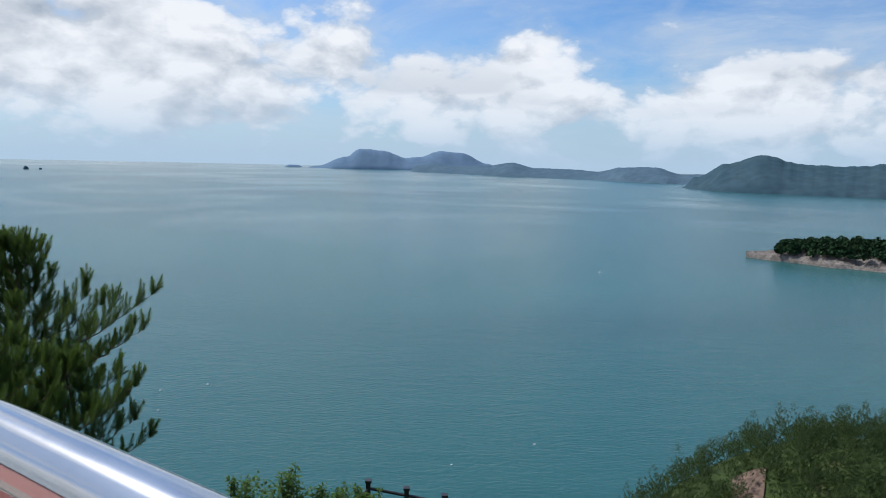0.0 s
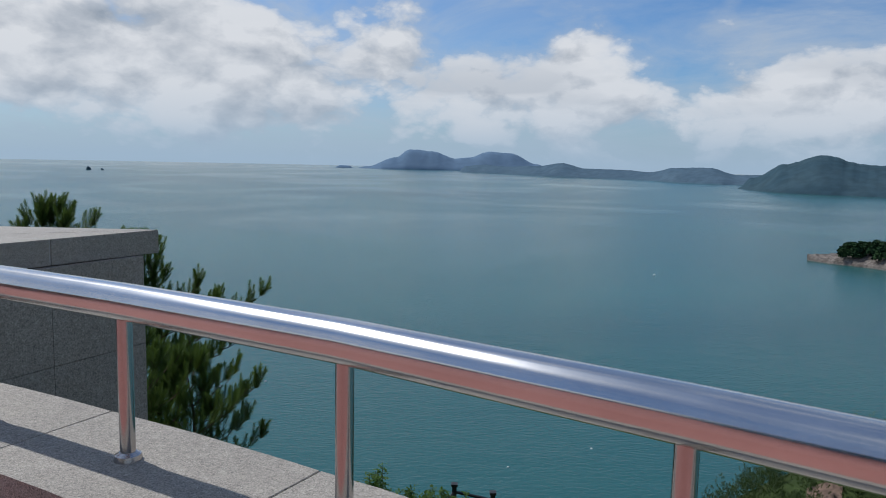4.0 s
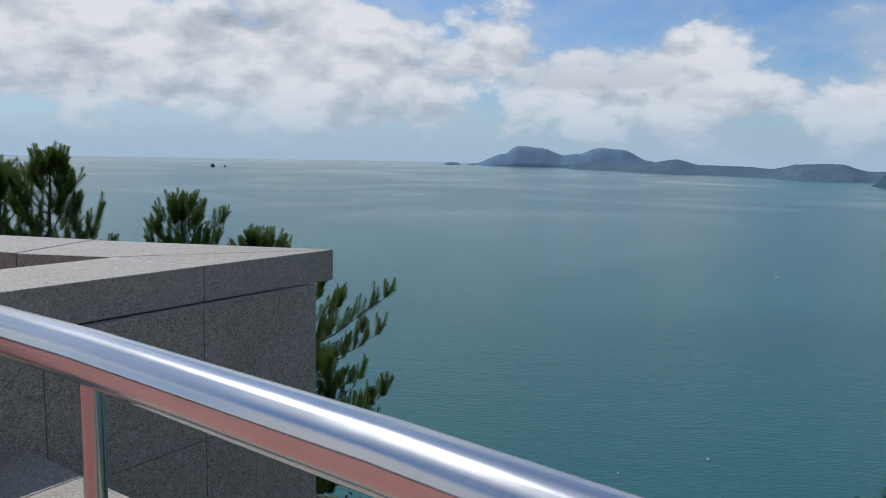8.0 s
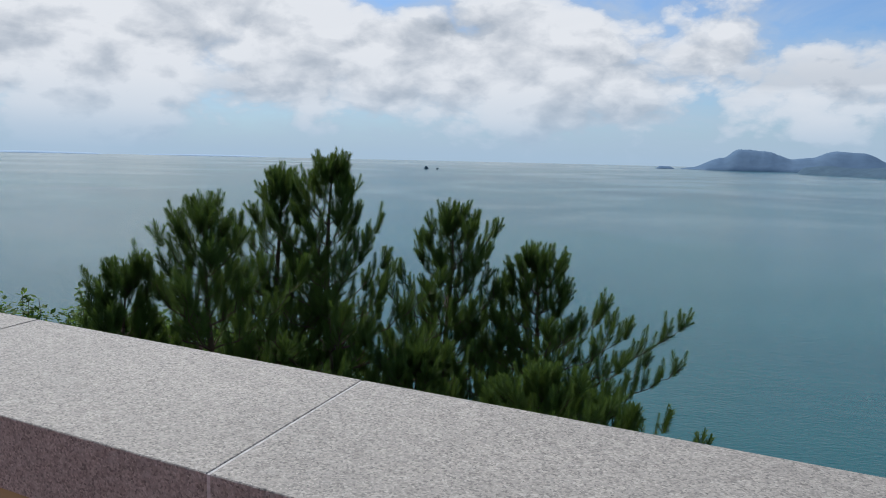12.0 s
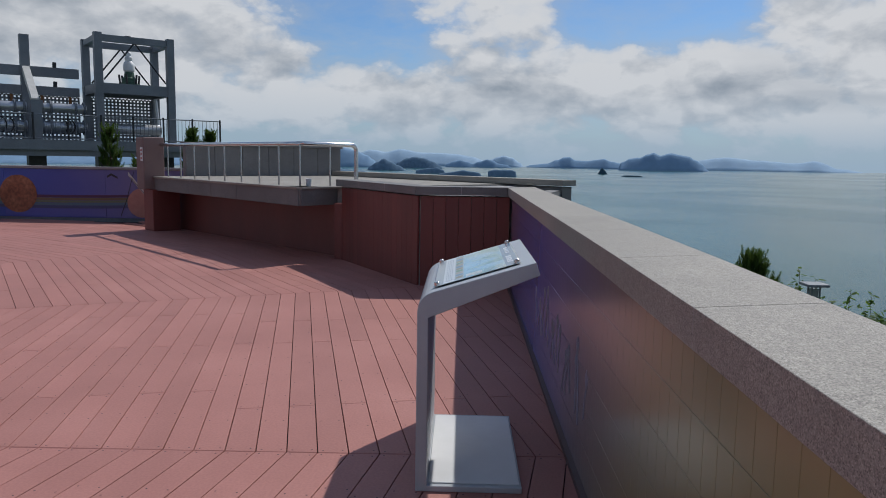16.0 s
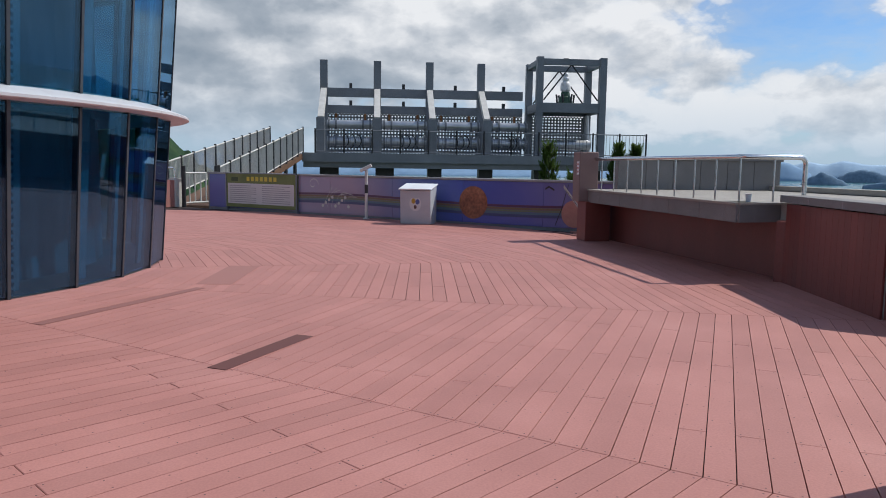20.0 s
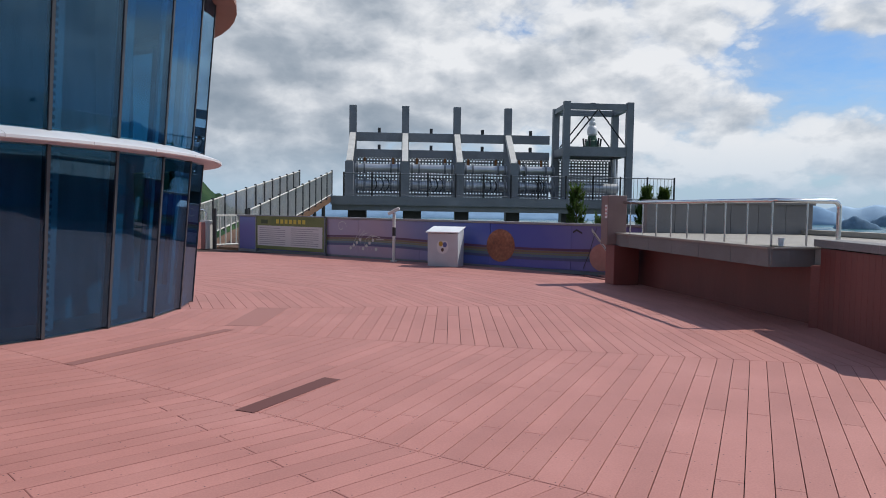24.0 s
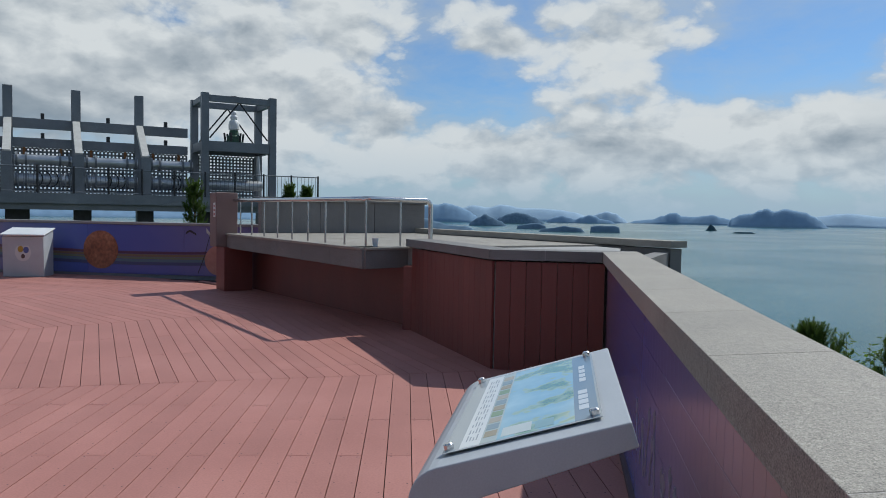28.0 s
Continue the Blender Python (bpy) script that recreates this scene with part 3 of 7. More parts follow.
def build_land():
    rs = [13.4 + 1.1 * i for i in range(24)] + [40 + 3.2 * i for i in range(14)] + [88 + 7.5 * i for i in range(16)]
    n = 150
    verts, faces = [], []
    for r in rs:
        for k in range(n):
            x, y, _ = polar(360 * k / n, r)
            verts.append((x, y, land_height(x, y)))
    for i in range(len(rs) - 1):
        for k in range(n):
            faces.append((i * n + k, (i + 1) * n + k, (i + 1) * n + (k + 1) % n, i * n + (k + 1) % n))
    me = from_arrays("ground", verts, faces, GROUND, True)
    tagged(new("ground", me), "grassy hill top falling away to the sea", "ground", "", "structure")
    rings = [20, 60, 120, 240, 480, 900, 1700, 3000, 4850]
    verts, faces = [(CX, CY, SEA)], []
    n = 96
    for r in rings:
        for k in range(n):
            x, y, _ = polar(360 * k / n, r)
            verts.append((x, y, SEA))
    for k in range(n):
        faces.append((0, 1 + k, 1 + (k + 1) % n))
    for i in range(len(rings) - 1):
        for k in range(n):
            faces.append((1 + i * n + k, 1 + (i + 1) * n + k, 1 + (i + 1) * n + (k + 1) % n, 1 + i * n + (k + 1) % n))
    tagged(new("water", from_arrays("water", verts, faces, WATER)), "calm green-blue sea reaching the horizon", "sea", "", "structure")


build_land()

# ---- terrace ----
Y_IN, Y_OUT = 1.472, 1.832         # long parapet coping, inner and outer edge
APEX = (-0.755, 1.852)
V_IN = (-1.32, 1.486)
ARM_OUT, ARM_IN = (-1.347, 0.637), (-1.647, 0.762)
TURN_IN = (-11.20, 1.47)
RED = (-11.20, 0.36)
SLAB_END = (-13.52, -1.00)
DECK_R = 14.05
MURAL_X = -19.3


def base_slab():
    """Concrete body of the terrace under the deck."""
    poly = [polar(a, 14.0)[:2] for a in range(-90, 45, 9)] + [(1.9, -1.5), (-1.2, 0.6), (-1.3, 1.75), (-11.4, 1.75), (-15.0, 2.5), (-20.6, -2.5), (-19.5, -5.0), (-19.45, -22.0)] + [polar(a, 14.0)[:2] for a in range(225, 268, 9)]
    bm = prism(bmesh.new(), poly, -6.5, -0.062)
    return structure("terrace_base", bm, PLINTH, "grey concrete base under the terrace deck", "building base")


base_slab()


def rise(x):
    """The coping climbs a little along the parapet."""
    return -0.008 + 0.024 * max(0.0, min(1.0, (-1.3 - x) / 4.0))


def lerp2(a, b, t):
    return (a[0] + (b[0] - a[0]) * t, a[1] + (b[1] - a[1]) * t)


MORTAR = material("mortar", [(0.3, (0.42, 0.39, 0.36)), (0.7, (0.52, 0.49, 0.45))], 3, 0.85, fine=0.2, fine_scale=120)


def coping_run(name, parent_label, inner, outer, step, mat=GRANITE, z1=H, th=0.10, first=None, gap=0.004):
    """Coping stones between two lines given by their ends; each stone is a part."""
    par = thing(name, parent_label, "coping", "", "structure")
    (ax, ay), (bx, by) = inner
    (cx, cy), (dx, dy) = outer
    ln = math.hypot(bx - ax, by - ay)
    n = max(1, round(ln / step))
    cuts = [i / n for i in range(n + 1)]
    if isinstance(first, tuple):
        cuts = [0.0] + [f / ln for f in first] + [1.0]
    elif first:
        cuts = [0.0] + [c for c in (first / ln + i * step / ln for i in range(n + 2)) if 0.02 < c < 0.98] + [1.0]
    for s0, s1 in zip(cuts, cuts[1:]):
        g = gap / ln / 2
        a, b = s0 + (g if s0 > 0 else 0), s1 - (g if s1 < 1 else 0)
        poly = [(ax + (bx - ax) * a, ay + (by - ay) * a), (ax + (bx - ax) * b, ay + (by - ay) * b),
                (cx + (dx - cx) * b, cy + (dy - cy) * b), (cx + (dx - cx) * a, cy + (dy - cy) * a)]
        bm = prism_bev(poly, z1 - th, z1, 0.0012)
        for v in bm.verts:
            v.co.z += rise(v.co.x)
        part("coping_stone", bm, mat, par)
    # mortar in the joints, a little lower
    for c in cuts[1:-1]:
        q = []
        for t in (c - 0.012 / ln, c + 0.012 / ln):
            p, o = lerp2((ax, ay), (bx, by), t), lerp2((cx, cy), (dx, dy), t)
            q.append((lerp2(p, o, 0.002), lerp2(o, p, 0.002)))
        bm = prism(bmesh.new(), [q[0][0], q[1][0], q[1][1], q[0][1]], z1 - th + 0.003, z1 - 0.0012)
        for v in bm.verts:
            v.co.z += rise(lerp2((ax, ay), (bx, by), c)[0])
        part("mortar_bed", bm, MORTAR, par)
    return par


# long parapet with its tiled inner face; joints follow the stones
coping_run("coping_long", "speckled pinkish-grey granite coping stones on the parapet", ((-1.612, Y_IN), (TURN_IN[0], Y_IN)), ((-1.612, Y_OUT), (-11.56, Y_OUT)), 0.862, first=(0.854, 1.578, 2.458, 3.298, 4.244, 5.09, 5.94, 6.79, 7.64, 8.49))
# the pointed corner: a mitre piece and the short arm
mitre = thing("coping_corner", "pointed granite corner stone of the parapet", "coping", "", "structure")
ARMJ = (-0.976, 1.41)
part("coping_stone", prism_bev([V_IN, (-1.6095, Y_IN), (-1.6095, Y_OUT), (APEX[0], APEX[1])], H - 0.108, H - 0.008, 0.0015), GRANITE, mitre)
part("coping_stone", prism_bev([(V_IN[0] + 0.006, V_IN[1] - 0.004), (APEX[0] - 0.002, APEX[1] - 0.006), ARMJ, (V_IN[0] + 0.02, V_IN[1] - 0.012)], H - 0.108, H - 0.008, 0.0015), GRANITE, mitre)
part("mortar_bed", prism(bmesh.new(), [(-1.2, Y_IN + 0.04), (-1.66, Y_IN + 0.0006), (-1.66, Y_OUT - 0.0006), (-1.0, Y_OUT - 0.01)], H - 0.1075, H - 0.0084), MORTAR, mitre)
part("mortar_bed", prism(bmesh.new(), [(V_IN[0] + 0.012, V_IN[1] - 0.03), (V_IN[0] + 0.02, V_IN[1] + 0.02), (APEX[0] - 0.03, APEX[1] - 0.04), (ARMJ[0] - 0.03, ARMJ[1] - 0.05)], H - 0.104, H - 0.0084), MORTAR, mitre)
arm = thing("coping_arm", "granite coping on the short return wall", "coping", "", "structure")
part("coping_stone", prism_bev([(V_IN[0] + 0.01, V_IN[1] - 0.02), (ARMJ[0] - 0.004, ARMJ[1] - 0.006), ARM_OUT, ARM_IN], H - 0.108, H - 0.008, 0.0015), GRANITE, arm)
# walls under them
structure("wall_long", prism(bmesh.new(), [(-1.28, 1.53), (-11.26, 1.53), (-11.9, 1.775), (-0.86, 1.775)], -6.0, H - 0.112), GRANITE_DARK, "grey granite parapet wall", "wall")
structure("wall_arm", prism(bmesh.new(), [(-1.262, 1.50), (-0.815, 1.772), (-1.262, 0.700), (-1.545, 0.792)], -6.0, H - 0.112), AGGREGATE, "grey granite return wall", "wall")


def granite_cladding():
    """Slabs on the outer face of the return wall, with fine joints."""
    par = thing("wall_cladding", "dark speckled granite slabs facing the return wall", "wall cladding", "", "structure")
    a, b = Vector((-0.80, 1.765, 0)), Vector((-1.29, 0.675, 0))
    d = (b - a)
    ln = d.length
    d.normalize()
    m = Matrix.Translation(a) @ Matrix.Rotation(math.atan2(d.y, d.x), 4, "Z")
    zs = [H - 0.1085, 0.72, 0.12, -0.5, -1.1, -1.7, -2.3]
    us = [0.0, 0.43, 0.86, ln]
    for z1, z0 in zip(zs, zs[1:]):
        for u0, u1 in zip(us, us[1:]):
            part("granite_slab", boxed(u0 + 0.0008, u1 - 0.0008, -0.001, 0.022, z0 + 0.0008, z1 - 0.0008, m, 0.0012), AGGREGATE, par)


granite_cladding()

# ledge with railing beside the return wall: posts lie on this line
RAIL_PTS = [(-1.05, 0.675), (-0.680, 0.51), (-0.160, 0.25), (0.362, -0.040), (0.852, -0.364), (1.343, -0.708), (1.815, -1.07), (2.265, -1.455), (2.69, -1.865), (3.09, -2.30), (3.46, -2.75), (3.80, -3.22)]
LEDGE_Z = 0.855


def offset_line(pts, d):
    out = []
    for i, p in enumerate(pts):
        a, b = pts[max(i - 1, 0)], pts[min(i + 1, len(pts) - 1)]
        tx, ty = b[0] - a[0], b[1] - a[1]
        ln = math.hypot(tx, ty)
        out.append((p[0] - ty / ln * d, p[1] + tx / ln * d))
    return out


def build_ledge():
    par = thing("coping_ledge", "pale granite coping stones of the low ledge under the railing", "coping", "", "structure")
    line = [(-1.30, 0.79)] + RAIL_PTS
    # resample by the length of a stone
    dense = []
    for a, b in zip(line, line[1:]):
        for k in range(20):
            dense.append(lerp2(a, b, k / 20))
    dense.append(line[-1])
    inn, outl = offset_line(dense, -0.185), offset_line(dense, 0.185)
    ln, marks, nxt = 0.0, [0], 0.30
    for i in range(1, len(dense)):
        ln += math.dist(dense[i - 1], dense[i])
        if ln >= nxt:
            marks.append(i)
            nxt += 0.66
    marks.append(len(dense) - 1)
    for a, b in zip(marks, marks[1:]):
        if b - a < 3:
            continue
        poly = inn[a:b + 1:max(1, (b - a) // 4)]
        if poly[-1] != inn[b]:
            poly.append(inn[b])
        back = outl[a:b + 1:max(1, (b - a) // 4)]
        if back[-1] != outl[b]:
            back.append(outl[b])
        t0, t1 = lerp2(poly[0], poly[-1], 0.002), lerp2(poly[-1], poly[0], 0.002)
        poly[0], poly[-1] = t0, t1
        back[0], back[-1] = lerp2(back[0], back[-1], 0.002), lerp2(back[-1], back[0], 0.002)
        part("coping_stone", prism_bev(poly + back[::-1], LEDGE_Z - 0.10, LEDGE_Z, 0.002), GRANITE, par)
    i2, o2 = offset_line(dense, -0.16), offset_line(dense, 0.16)
    bm = bmesh.new()
    for (a, b), (c, d) in zip(zip(i2[::10], i2[10::10]), zip(o2[::10], o2[10::10])):
        prism(bm, [a, b, d, c], -6.0, LEDGE_Z - 0.102)
    structure("wall_ledge", bm, GRANITE_DARK, "low granite wall under the ledge", "wall")
    # red boards on the inner face
    clad = thing("ledge_cladding", "dark red boards lining the low wall", "cladding", "", "structure")
    i3 = offset_line(dense, -0.163)
    step = 6
    for k in range(4, len(i3) - step, step):
        a, b = i3[k], i3[k + step]
        m = frame_at(a[0], a[1], 0, b[0] - a[0], b[1] - a[1])
        part("board", boxed(0.003, math.dist(a, b) - 0.003, -0.022, 0.0, 0.0, LEDGE_Z - 0.105, m), CLAD, clad)


build_ledge()


def rail_one():
    r = thing("railing", "polished stainless steel handrail on round posts, standing on the granite ledge", "railing")
    zc = 1.205
    pts = [(*p, zc) for p in RAIL_PTS[1:]]
    a, b = Vector((*RAIL_PTS[0], 0)), Vector((*RAIL_PTS[1], 0))
    d = (a - b).normalized()
    bend = []
    for k in range(7):
        t = math.pi / 2 * k / 6
        q = a - d * 0.02 + d * (0.09 * math.sin(t))
        bend.append((q.x, q.y, zc - 0.09 * (1 - math.cos(t))))
    dense = []
    for p, q in zip(pts, pts[1:]):
        dense += [tuple(Vector(p).lerp(Vector(q), k / 4)) for k in range(4)]
    dense.append(pts[-1])
    foot = (bend[-1][0], bend[-1][1], LEDGE_Z)
    line = [foot] + bend[::-1] + dense
    part("handrail", sweep(bmesh.new(), line, 0.040, 56, grooves=0.035), STEEL, r, "round polished steel handrail with a bent end", True)
    part("flange", tube(bmesh.new(), foot, (foot[0], foot[1], LEDGE_Z + 0.014), 0.062, 20), STEEL, r, "", True)
    for x, y in RAIL_PTS[1:]:
        bm = bmesh.new()
        tube(bm, (x, y, LEDGE_Z + 0.004), (x, y, zc - 0.03), 0.0165, 18)
        part("post", bm, STEEL_POST, r, "", True)
        bm = bmesh.new()
        tube(bm, (x, y, LEDGE_Z), (x, y, LEDGE_Z + 0.012), 0.030, 18, 0.028)
        tube(bm, (x, y, LEDGE_Z + 0.012), (x, y, LEDGE_Z + 0.018), 0.028, 18, 0.018)
        part("flange", bm, STEEL_POST, r, "", True)
    return r


rail_one()

# ---- second platform: red front wall, slab with railing, outer parapet ----
coping_run("coping_red", "grey granite coping on the red-boarded wall", ((TURN_IN[0], Y_IN - 0.004), RED), ((TURN_IN[0] - 0.36, Y_OUT), (RED[0] - 0.36, RED[1] + 0.18)), 0.7, GRANITE_DARK)
coping_run("coping_red_return", "grey granite coping on the red-boarded wall", ((RED[0] - 0.003, RED[1] - 0.004), SLAB_END), ((RED[0] - 0.36, RED[1] + 0.176), (SLAB_END[0] - 0.18, SLAB_END[1] + 0.31)), 0.9, GRANITE_DARK)
structure("wall_red", prism(bmesh.new(), [(-11.29, 1.5), (-11.29, 0.42), (-13.45, -0.86), (-13.62, -0.60), (-11.55, 0.55), (-11.55, 1.6)], -6.0, H - 0.104), PLINTH, "wall behind the red boards", "wall")


def board_wall(name, label, a, b, z0, z1, w, mat, th=0.022, joint=0.0022):
    par = thing(name, label, "cladding", "", "structure")
    ln = math.dist(a, b)
    n = max(1, round(ln / w))
    m = frame_at(a[0], a[1], 0, b[0] - a[0], b[1] - a[1])
    me = None
    for k in range(n):
        bm = boxed(ln * k / n + joint, ln * (k + 1) / n - joint, 0.0, th, z0, z1, m, joint)
        part("board", bm, mat, par)
    return par


board_wall("red_boards_side", "dark red upright boards on the wall beside the deck", (-11.288, 0.42), (-11.288, 1.50), 0.0, H - 0.105, 0.145, CLAD, -0.022)
board_wall("red_boards_front", "dark red upright boards on the wall below the coping", (-13.45, -0.875), (-11.29, 0.405), 0.0, H - 0.105, 0.145, CLAD, -0.022, 0.001)

SLAB_A, SLAB_B = (-17.45, -5.55), (-13.12, -1.47)      # front edge of the slab
SLAB_Z0, SLAB_Z1 = 0.83, 1.11


def platform_two():
    par = thing("platform_slab", "grey stone platform slab jutting over the deck", "platform", "", "structure")
    a, b = Vector((*SLAB_A, 0)), Vector((*SLAB_B, 0))
    d = (b - a).normalized()
    nrm = Vector((-d.y, d.x, 0))
    corner = Vector((-13.68, -1.02, 0))
    back = [a + nrm * 6.2, Vector((-15.4, 1.95, 0)), Vector((-12.4, 1.72, 0)), Vector((-11.62, 1.0, 0)), Vector((-11.7, 0.62, 0)), Vector((-13.7, -0.62, 0))]
    poly = [a, b, corner] + back[::-1]
    part("slab", prism_bev([(p.x, p.y) for p in poly], SLAB_Z0 + 0.03, SLAB_Z1 - 0.03, 0), PLINTH, par)
    # facing stones along the edges
    for p, q, n in ((a, b, 6), (b, corner, 1)):
        ln = (q - p).length
        m = frame_at(p.x, p.y, 0, q.x - p.x, q.y - p.y)
        for k in range(n):
            part("facing_stone", boxed(ln * k / n + 0.003, ln * (k + 1) / n - 0.003, -0.03, 0.30, SLAB_Z0, SLAB_Z1 - 0.035, m, 0.004), GRANITE_DARK, par)
            part("edge_stone", boxed(ln * k / n + 0.003, ln * (k + 1) / n - 0.003, -0.055, 0.34, SLAB_Z1 - 0.034, SLAB_Z1, m, 0.004), GRANITE, par)
    # paving stones on top
    m = frame_at(a.x, a.y, 0, d.x, d.y)
    me = boxed(0.003, 0.997, 0.003, 0.597, SLAB_Z1 - 0.03, SLAB_Z1 - 0.002)
    mesh = bpy.data.meshes.new("paving_stone")
    me.to_mesh(mesh)
    me.free()
    mesh.materials.append(GRANITE)
    for i in range(6):
        for j in range(9):
            share("paving_stone", mesh, par, m @ Matrix.Translation((i * 1.0 - 0.05, 0.36 + j * 0.6, 0)))
    # recessed dark wall below
    wa, wb = a + nrm * 0.55 + d * -0.2, Vector((-13.62, -0.80, 0))
    structure("wall_under_slab", prism(bmesh.new(), [(wa.x, wa.y), (wb.x, wb.y), (wb.x - 0.3, wb.y + 0.3), (wa.x - 0.3, wa.y + 0.3)], -0.06, SLAB_Z0 + 0.03), CLAD, "dark red recessed wall under the platform", "wall")
    structure("corner_post", boxed(-13.66, -13.46, -1.02, -0.84, 0.0, SLAB_Z0 + 0.03, None, 0.008), CLAD, "dark red corner post under the platform", "post")
    return par


platform_two()


def outer_parapets():
    # parapet at the back of the slab, taller
    a, b = (-18.05, -5.05), (-20.55, -2.15)
    ln = math.dist(a, b)
    m = frame_at(a[0], a[1], 0, b[0] - a[0], b[1] - a[1])
    par = thing("wall_back_parapet", "pale grey panelled parapet at the back of the platform", "wall", "", "structure")
    n = 6
    for k in range(n):
        part("panel", boxed(ln * k / n + 0.004, ln * (k + 1) / n - 0.004, -0.10, 0.10, SLAB_Z1 - 0.002, 1.76, m, 0.004), GRANITE_DARK, par)
    part("cap", boxed(-0.04, ln + 0.04, -0.14, 0.14, 1.76, 1.83, m, 0.006), GRANITE_DARK, par)
    # low outer parapet running to its pointed corner
    a, b = (-20.6, -2.55), (-15.05, 2.65)
    d = Vector((b[0] - a[0], b[1] - a[1], 0)).normalized()
    nr = Vector((-d.y, d.x, 0))
    coping_run("coping_outer", "grey granite coping of the outer parapet", (a, b), ((a[0] + nr.x * 0.36, a[1] + nr.y * 0.36), (b[0] + nr.x * 0.36 - d.x * 0.02, b[1] + nr.y * 0.36)), 0.9, GRANITE)
    structure("wall_outer", prism(bmesh.new(), [(a[0] + nr.x * 0.05, a[1] + nr.y * 0.05), (b[0] - d.x * 0.05 + nr.x * 0.05, b[1] - d.y * 0.05 + nr.y * 0.05), (b[0] - d.x * 0.05 + nr.x * 0.3, b[1] - d.y * 0.05 + nr.y * 0.3), (a[0] + nr.x * 0.3, a[1] + nr.y * 0.3)], -6, H - 0.103), GRANITE_DARK, "grey granite outer parapet wall", "wall")
    structure("wall_outer_return", prism(bmesh.new(), [(-15.1, 2.62), (-12.0, 1.80), (-12.0, 1.55), (-15.25, 2.45)], -6, SLAB_Z1 - 0.06), GRANITE_DARK, "grey granite wall below the platform", "wall")


outer_parapets()


def pier_two():
    p = thing("platform_pier", "pinkish-brown stone pier at the end of the platform", "pier", "", "structure")
    m = frame_at(-17.05, -5.47, 0, SLAB_B[0] - SLAB_A[0], SLAB_B[1] - SLAB_A[1])
    part("foot", boxed(-0.40, 0.10, 0.10, 0.66, 0, SLAB_Z0 + 0.02, m, 0.01), CLAD, p, "dark red foot under the slab")
    part("shaft", boxed(-0.42, -0.02, -0.02, 0.40, SLAB_Z0 + 0.02, 1.90, m, 0.01), material("pier_stone", [(0.3, (0.16, 0.10, 0.09)), (0.7, (0.22, 0.145, 0.13))], 1.2, 0.6, fine=0.12, bump=0.1), p)
    part("notice_plate", boxed(-0.17, -0.05, -0.028, -0.02, 1.42, 1.70, m), WHITE_PAINT, p, "small white notice plate with grey marks")
    for k in range(3):
        part("notice_mark", boxed(-0.155, -0.065, -0.0295, -0.028, 1.46 + 0.08 * k, 1.50 + 0.08 * k, m), plain("notice_red", (0.45, 0.18, 0.16)), p)
    return p


pier_two()


def rail_two():
    r = thing("railing", "stainless steel railing with slender posts along the platform edge", "railing")
    a, b = Vector((*SLAB_A, 0)), Vector((*SLAB_B, 0))
    d = (b - a).normalized()
    nrm = Vector((-d.y, d.x, 0))
    p0 = a + nrm * 0.12 + d * 0.05
    p1 = b + nrm * 0.14 - d * 0.22
    zr = 1.75
    end = Vector((-14.12, -0.78, 0))
    pts = [Vector((p0.x, p0.y, SLAB_Z1)), Vector((p0.x, p0.y, zr - 0.06)), Vector((p0.x, p0.y, zr)) + d * 0.05]
    pts += [Vector((p0.x, p0.y, zr)).lerp(Vector((p1.x, p1.y, zr)), k / 12) for k in range(1, 12)]
    pts += [Vector((p1.x, p1.y, zr)) - d * 0.05, Vector((p1.x, p1.y, zr)) + (end - p1).normalized() * 0.05]
    e = (end - p1).normalized()
    for k in range(8):
        t = math.pi / 2 * k / 7
        q = Vector((end.x, end.y, zr)) - e * 0.10 + e * 0.10 * math.sin(t)
        pts.append(Vector((q.x, q.y, zr - 0.10 * (1 - math.cos(t)))))
    pts.append(Vector((end.x, end.y, SLAB_Z1)))
    part("handrail", sweep(bmesh.new(), [tuple(p) for p in pts], 0.034, 14), STEEL, r, "round steel handrail with bent ends", True)
    for k in range(1, 10):
        q = p0.lerp(p1, k / 9.0) if k < 9 else p1
        bm = tube(bmesh.new(), (q.x, q.y, SLAB_Z1), (q.x, q.y, zr - 0.02), 0.0145, 10)
        part("post", bm, STEEL_POST, r, "", True)
    q = p1.lerp(end, 0.52)
    part("post", tube(bmesh.new(), (q.x, q.y, SLAB_Z1), (q.x, q.y, zr - 0.02), 0.0145, 10), STEEL_POST, r, "", True)
    return r


rail_two()


def slab_cup():
    c = thing("plastic_cup", "clear plastic cup standing on the stone platform", "cup")
    x, y = -13.42, -1.40
    bm = bmesh.new()
    tube(bm, (x, y, SLAB_Z1), (x, y, SLAB_Z1 + 0.11), 0.032, 14, 0.045)
    part("cup", bm, plain("cup_plastic", (0.62, 0.66, 0.68), 0.25), c, "", True)
    part("rim", tube(bmesh.new(), (x, y, SLAB_Z1 + 0.11), (x, y, SLAB_Z1 + 0.116), 0.048, 14), WHITE_PAINT, c)


slab_cup()

